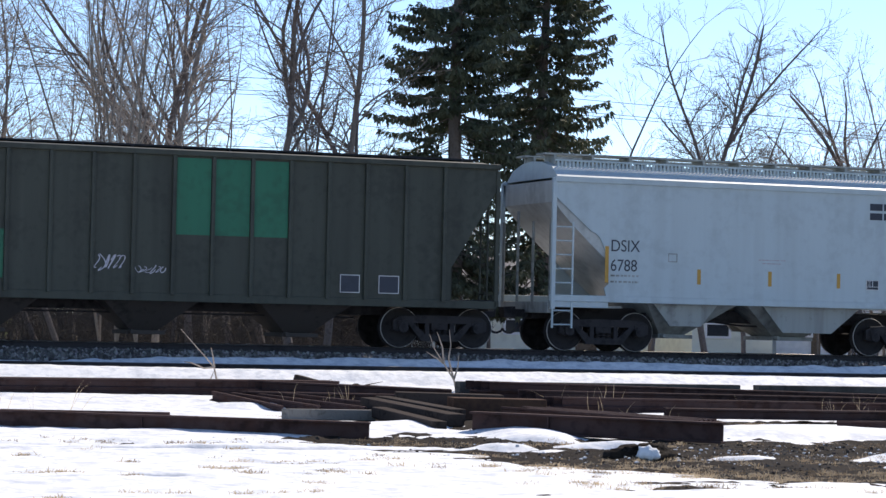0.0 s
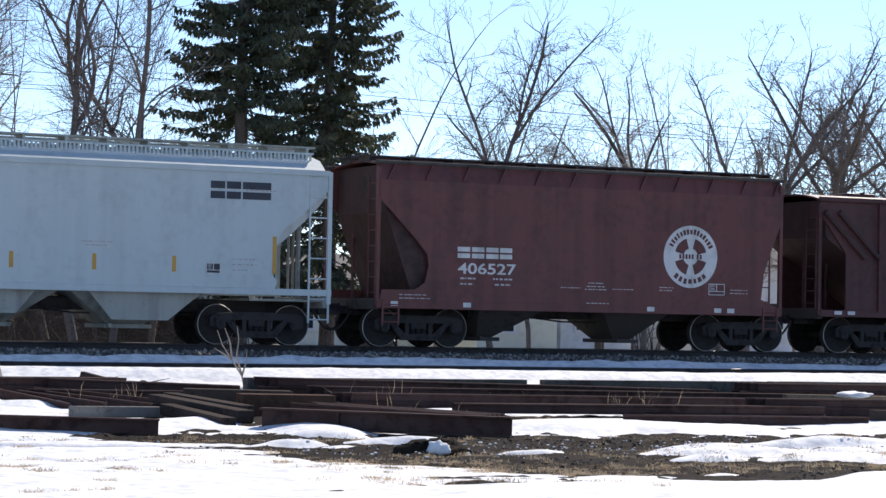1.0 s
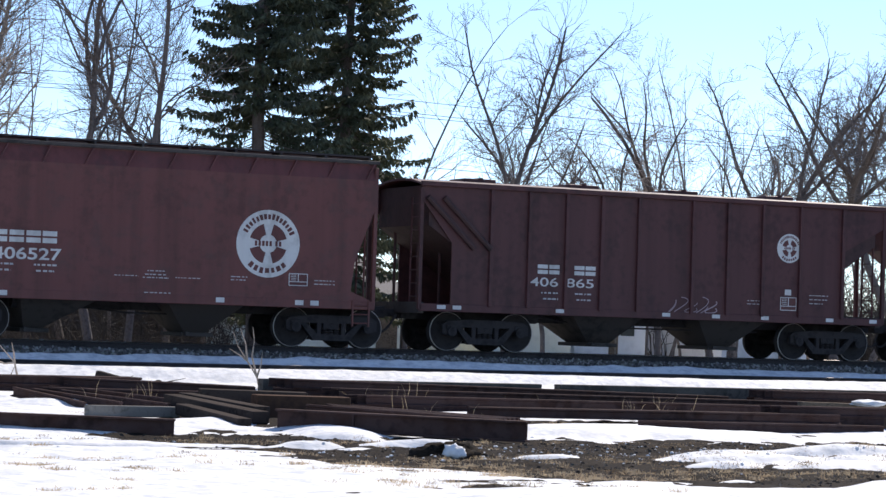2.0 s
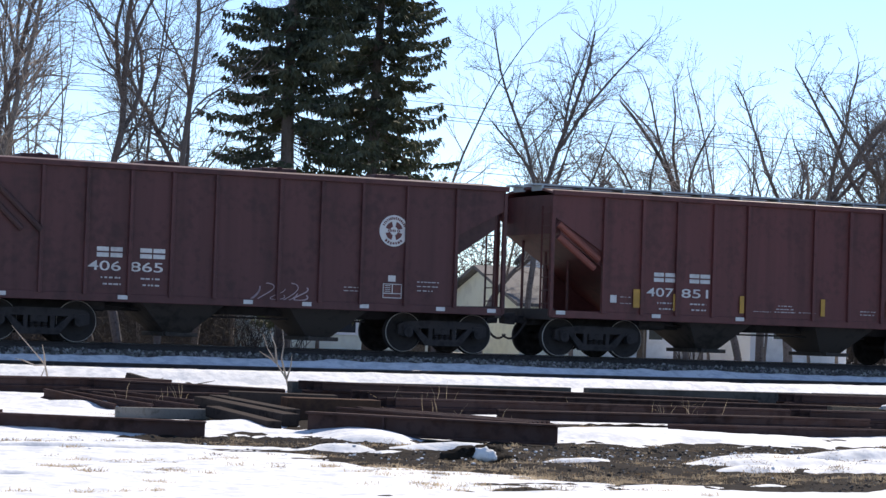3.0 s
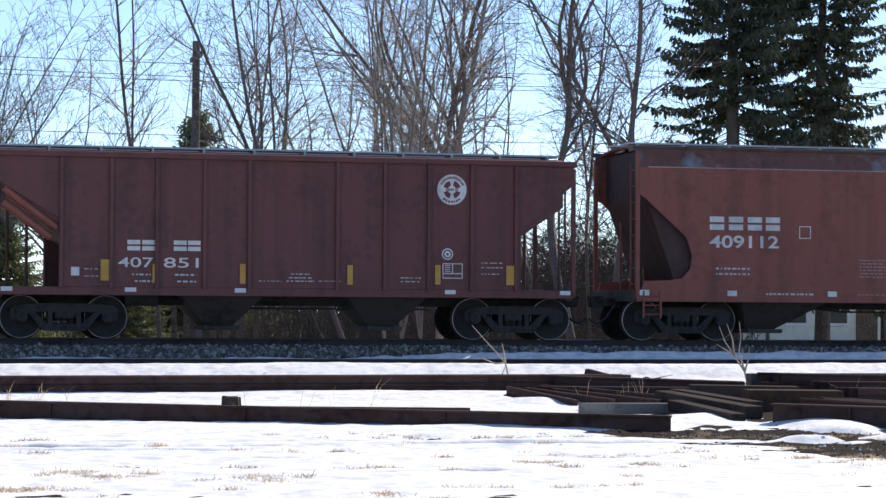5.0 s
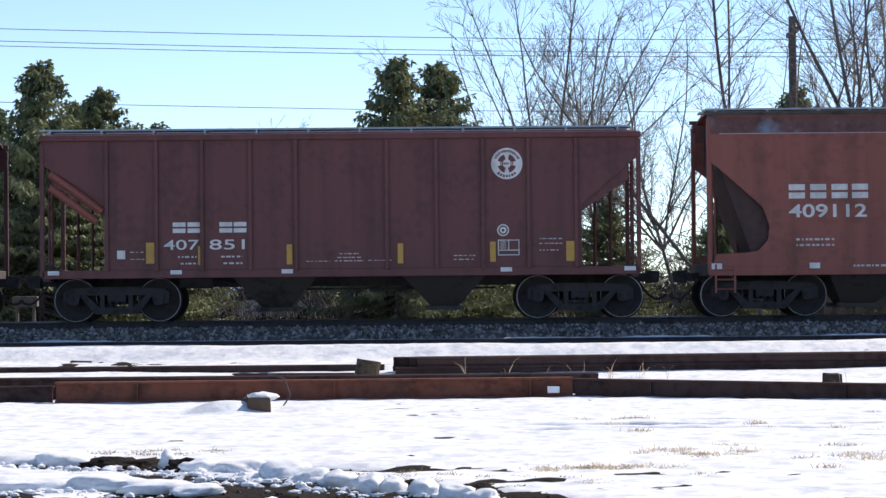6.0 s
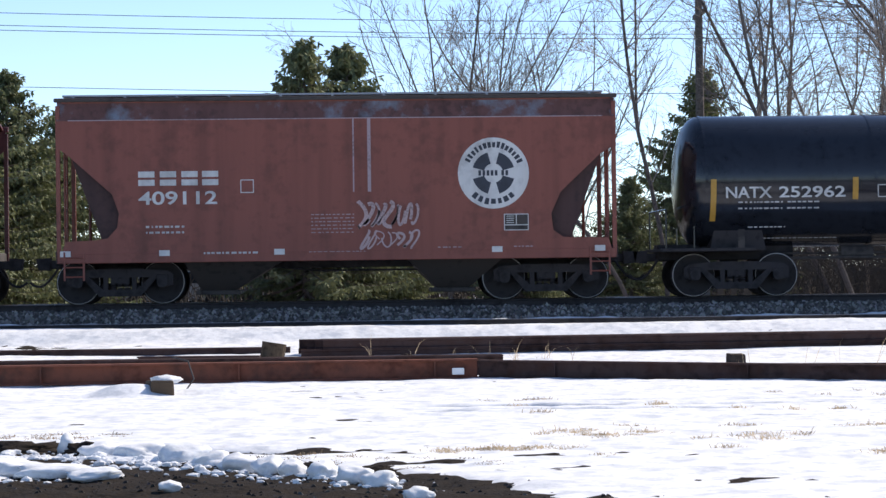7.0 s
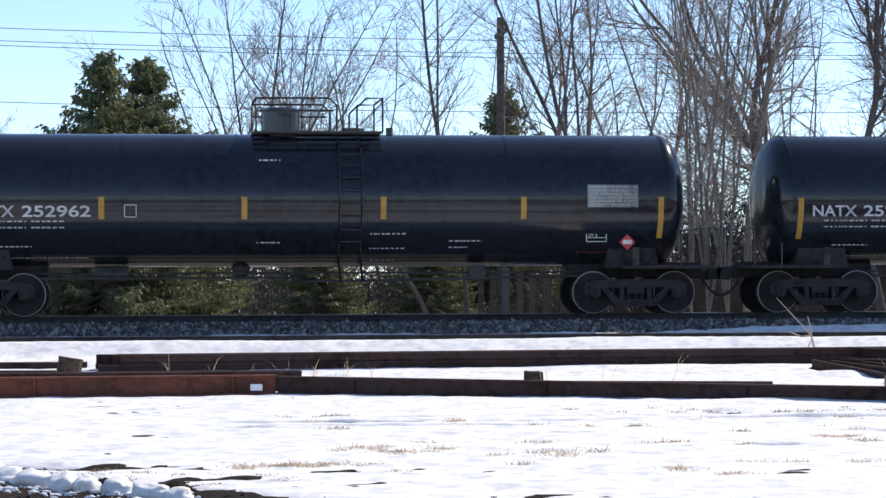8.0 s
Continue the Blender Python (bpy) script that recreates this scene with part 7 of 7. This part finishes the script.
def shrub(label, x, y, z, pts_list, r):
    """A leafless sapling of a few crooked stems."""
    s = thing("bare_sapling", label, "sapling", pose(x, y, z))
    for pts in pts_list:
        tw = Twigs()
        k = len(pts) - 1
        for i in range(k):
            tw.add(Vector(pts[i]), Vector(pts[i + 1]), r * (1 - 0.75 * i / k), r * (1 - 0.75 * (i + 1) / k), 6)
        raw("stem", [tuple(v) for v in tw.v], tw.f, M_TWIGPALE, s)


shrub("crooked pale leafless sapling bent over by the siding", 13.05, 46.9, 0.25, [[(0, 0, 0), (-0.06, 0, 0.25), (-0.10, 0, 0.42), (-0.28, 0, 0.62), (-0.5, 0, 0.85), (-0.78, 0, 1.15)], [(-0.1, 0, 0.42), (-0.3, 0, 0.40), (-0.55, 0, 0.5), (-0.7, 0, 0.52)], [(-0.1, 0, 0.42), (-0.12, 0, 0.6), (-0.17, 0, 0.8)], [(-0.04, 0, 0), (-0.2, 0, 0.1), (-0.1, 0, 0.35)]], 0.022)
shrub("pale leafless sapling with upright twigs", 17.9, 46.6, 0.2, [[(0, 0, 0), (-0.08, 0, 0.3), (-0.3, 0, 0.62), (-0.5, 0, 0.9), (-0.62, 0, 1.2)], [(-0.08, 0, 0.3), (-0.2, 0, 0.7), (-0.16, 0, 1.0), (-0.2, 0, 1.3)], [(-0.3, 0, 0.62), (-0.42, 0, 0.7), (-0.68, 0, 0.85)], [(-0.08, 0, 0.3), (0.0, 0, 0.55), (0.02, 0, 0.8)], [(-0.3, 0, 0.62), (-0.34, 0, 0.95), (-0.46, 0, 1.25)]], 0.022)

def fallen_branch(label, p, q, r, seed):
    """A dead branch lying on the snow, a little crooked, with a few stubs."""
    rng = random.Random(seed)
    p, q = Vector(p), Vector(q)
    b = thing("fallen_branch", label, "branch", Matrix.Translation(p), "dead branches on the snow")
    tw = Twigs()
    k, last = 9, Vector((0, 0, 0.02))
    for i in range(k):
        c = (q - p) * (i + 1) / k + Vector((0, rng.gauss(0, 0.08), 0.03 + abs(rng.gauss(0, 0.03))))
        tw.add(last, c, r * (1 - 0.8 * i / k), r * (1 - 0.8 * (i + 1) / k), 6)
        if rng.random() < 0.6:
            tw.add(c, c + Vector((rng.uniform(0.1, 0.4), rng.gauss(0, 0.2), rng.uniform(0.0, 0.12))), r * 0.4, r * 0.15, 4)
        last = c
    raw("stem", [tuple(v) for v in tw.v], tw.f, M_WOODDARK, b)


fallen_branch("long dead branch lying on the snow by the siding", (8.3, 47.7, 0.30), (12.4, 47.2, 0.28), 0.045, 3)
fallen_branch("dead branch lying on the snow by the siding", (5.6, 48.0, 0.34), (8.6, 47.6, 0.30), 0.03, 8)
fallen_branch("dark fallen branch on the siding snow", (13.4, 47.3, 0.28), (16.0, 46.9, 0.28), 0.035, 5)

# fence boards and trunks seen under the train
fence = thing("board_fence", "broken gray board fence behind the railway", "fence", pose(0, 68, 0.4))
for k, (x, w, h, pale) in enumerate(((9.42, 0.14, 1.6, 0), (9.75, 0.16, 1.7, 0), (10.1, 0.2, 1.75, 1), (10.5, 0.16, 1.6, 0), (10.85, 0.16, 1.65, 0), (11.25, 0.18, 1.5, 0), (11.7, 0.14, 1.6, 0))):
    bm = bmesh.new()
    bm_box(bm, x - w / 2, x + w / 2, -0.05, 0.05, 0, h, 0.01)
    part("board", bm, M_CONC if pale else M_WOOD, fence)


def parked_car(label, x, y, turn, paint):
    c = thing("parked_car", label, "car", pose(x, y, 0.42, 0, 0, turn), "parked cars behind the railway")
    bm = bmesh.new()
    bm_prism(bm, [(-2.2, 0.35), (2.2, 0.35), (2.25, 0.75), (1.3, 0.92), (0.75, 1.4), (-1.0, 1.42), (-1.7, 0.95), (-2.2, 0.85)], -0.85, 0.85)
    bmesh.ops.bevel(bm, geom=bm.edges[:], offset=0.06, segments=2, affect="EDGES")
    part("body", bm, paint, c)
    for s in (-1, 1):
        bm = bmesh.new()
        bm_prism(bm, [(1.15, 0.93), (0.7, 1.33), (-0.95, 1.35), (-1.5, 0.97)], s * 0.86 - 0.01, s * 0.86 + 0.01)
        part("side_window", bm, M_WINDOW, c)
        for x in (-1.35, 1.35):
            bm = bmesh.new()
            bm_tube(bm, (x, s * 0.7, 0.32), (x, s * 0.9, 0.32), 0.32, n=20)
            part("wheel", bm, M_TYRE, c)
    return c


parked_car("silver car parked on the snow", -0.066 * 88, 88, 8, M_CAR)
parked_car("pale blue car parked on the snow", -0.053 * 92, 92, 0, M_CARBLUE)

# switch stand posts left of the firs
post = thing("signal_box", "small gray trackside box on two legs", "trackside box", pose(-0.163 * 60, 60, 0.4))
for x in (-0.2, 0.2):
    bm = bmesh.new()
    bm_tube(bm, (x, 0, 0), (x, 0, 1.1), 0.04, n=8)
    part("leg", bm, M_CONC, post)
bm = bmesh.new()
bm_box(bm, -0.3, 0.3, -0.12, 0.12, 0.95, 1.2, 0.02)
part("case", bm, M_CONC, post)


# ---- what moves ----
def motions():
    for car, x0 in TRAIN:
        walk(car, [(t, pose(x0 + gone(t), TRACK_Y, RAIL_Z)) for t in TIMES])
    for w, x in WHEELSETS:
        walk(w, [(k / 30, pose(x, 0, WHEEL_R, 0, math.degrees(gone(k / 30) / WHEEL_R) % 360, 0)) for k in range(241)])


motions()
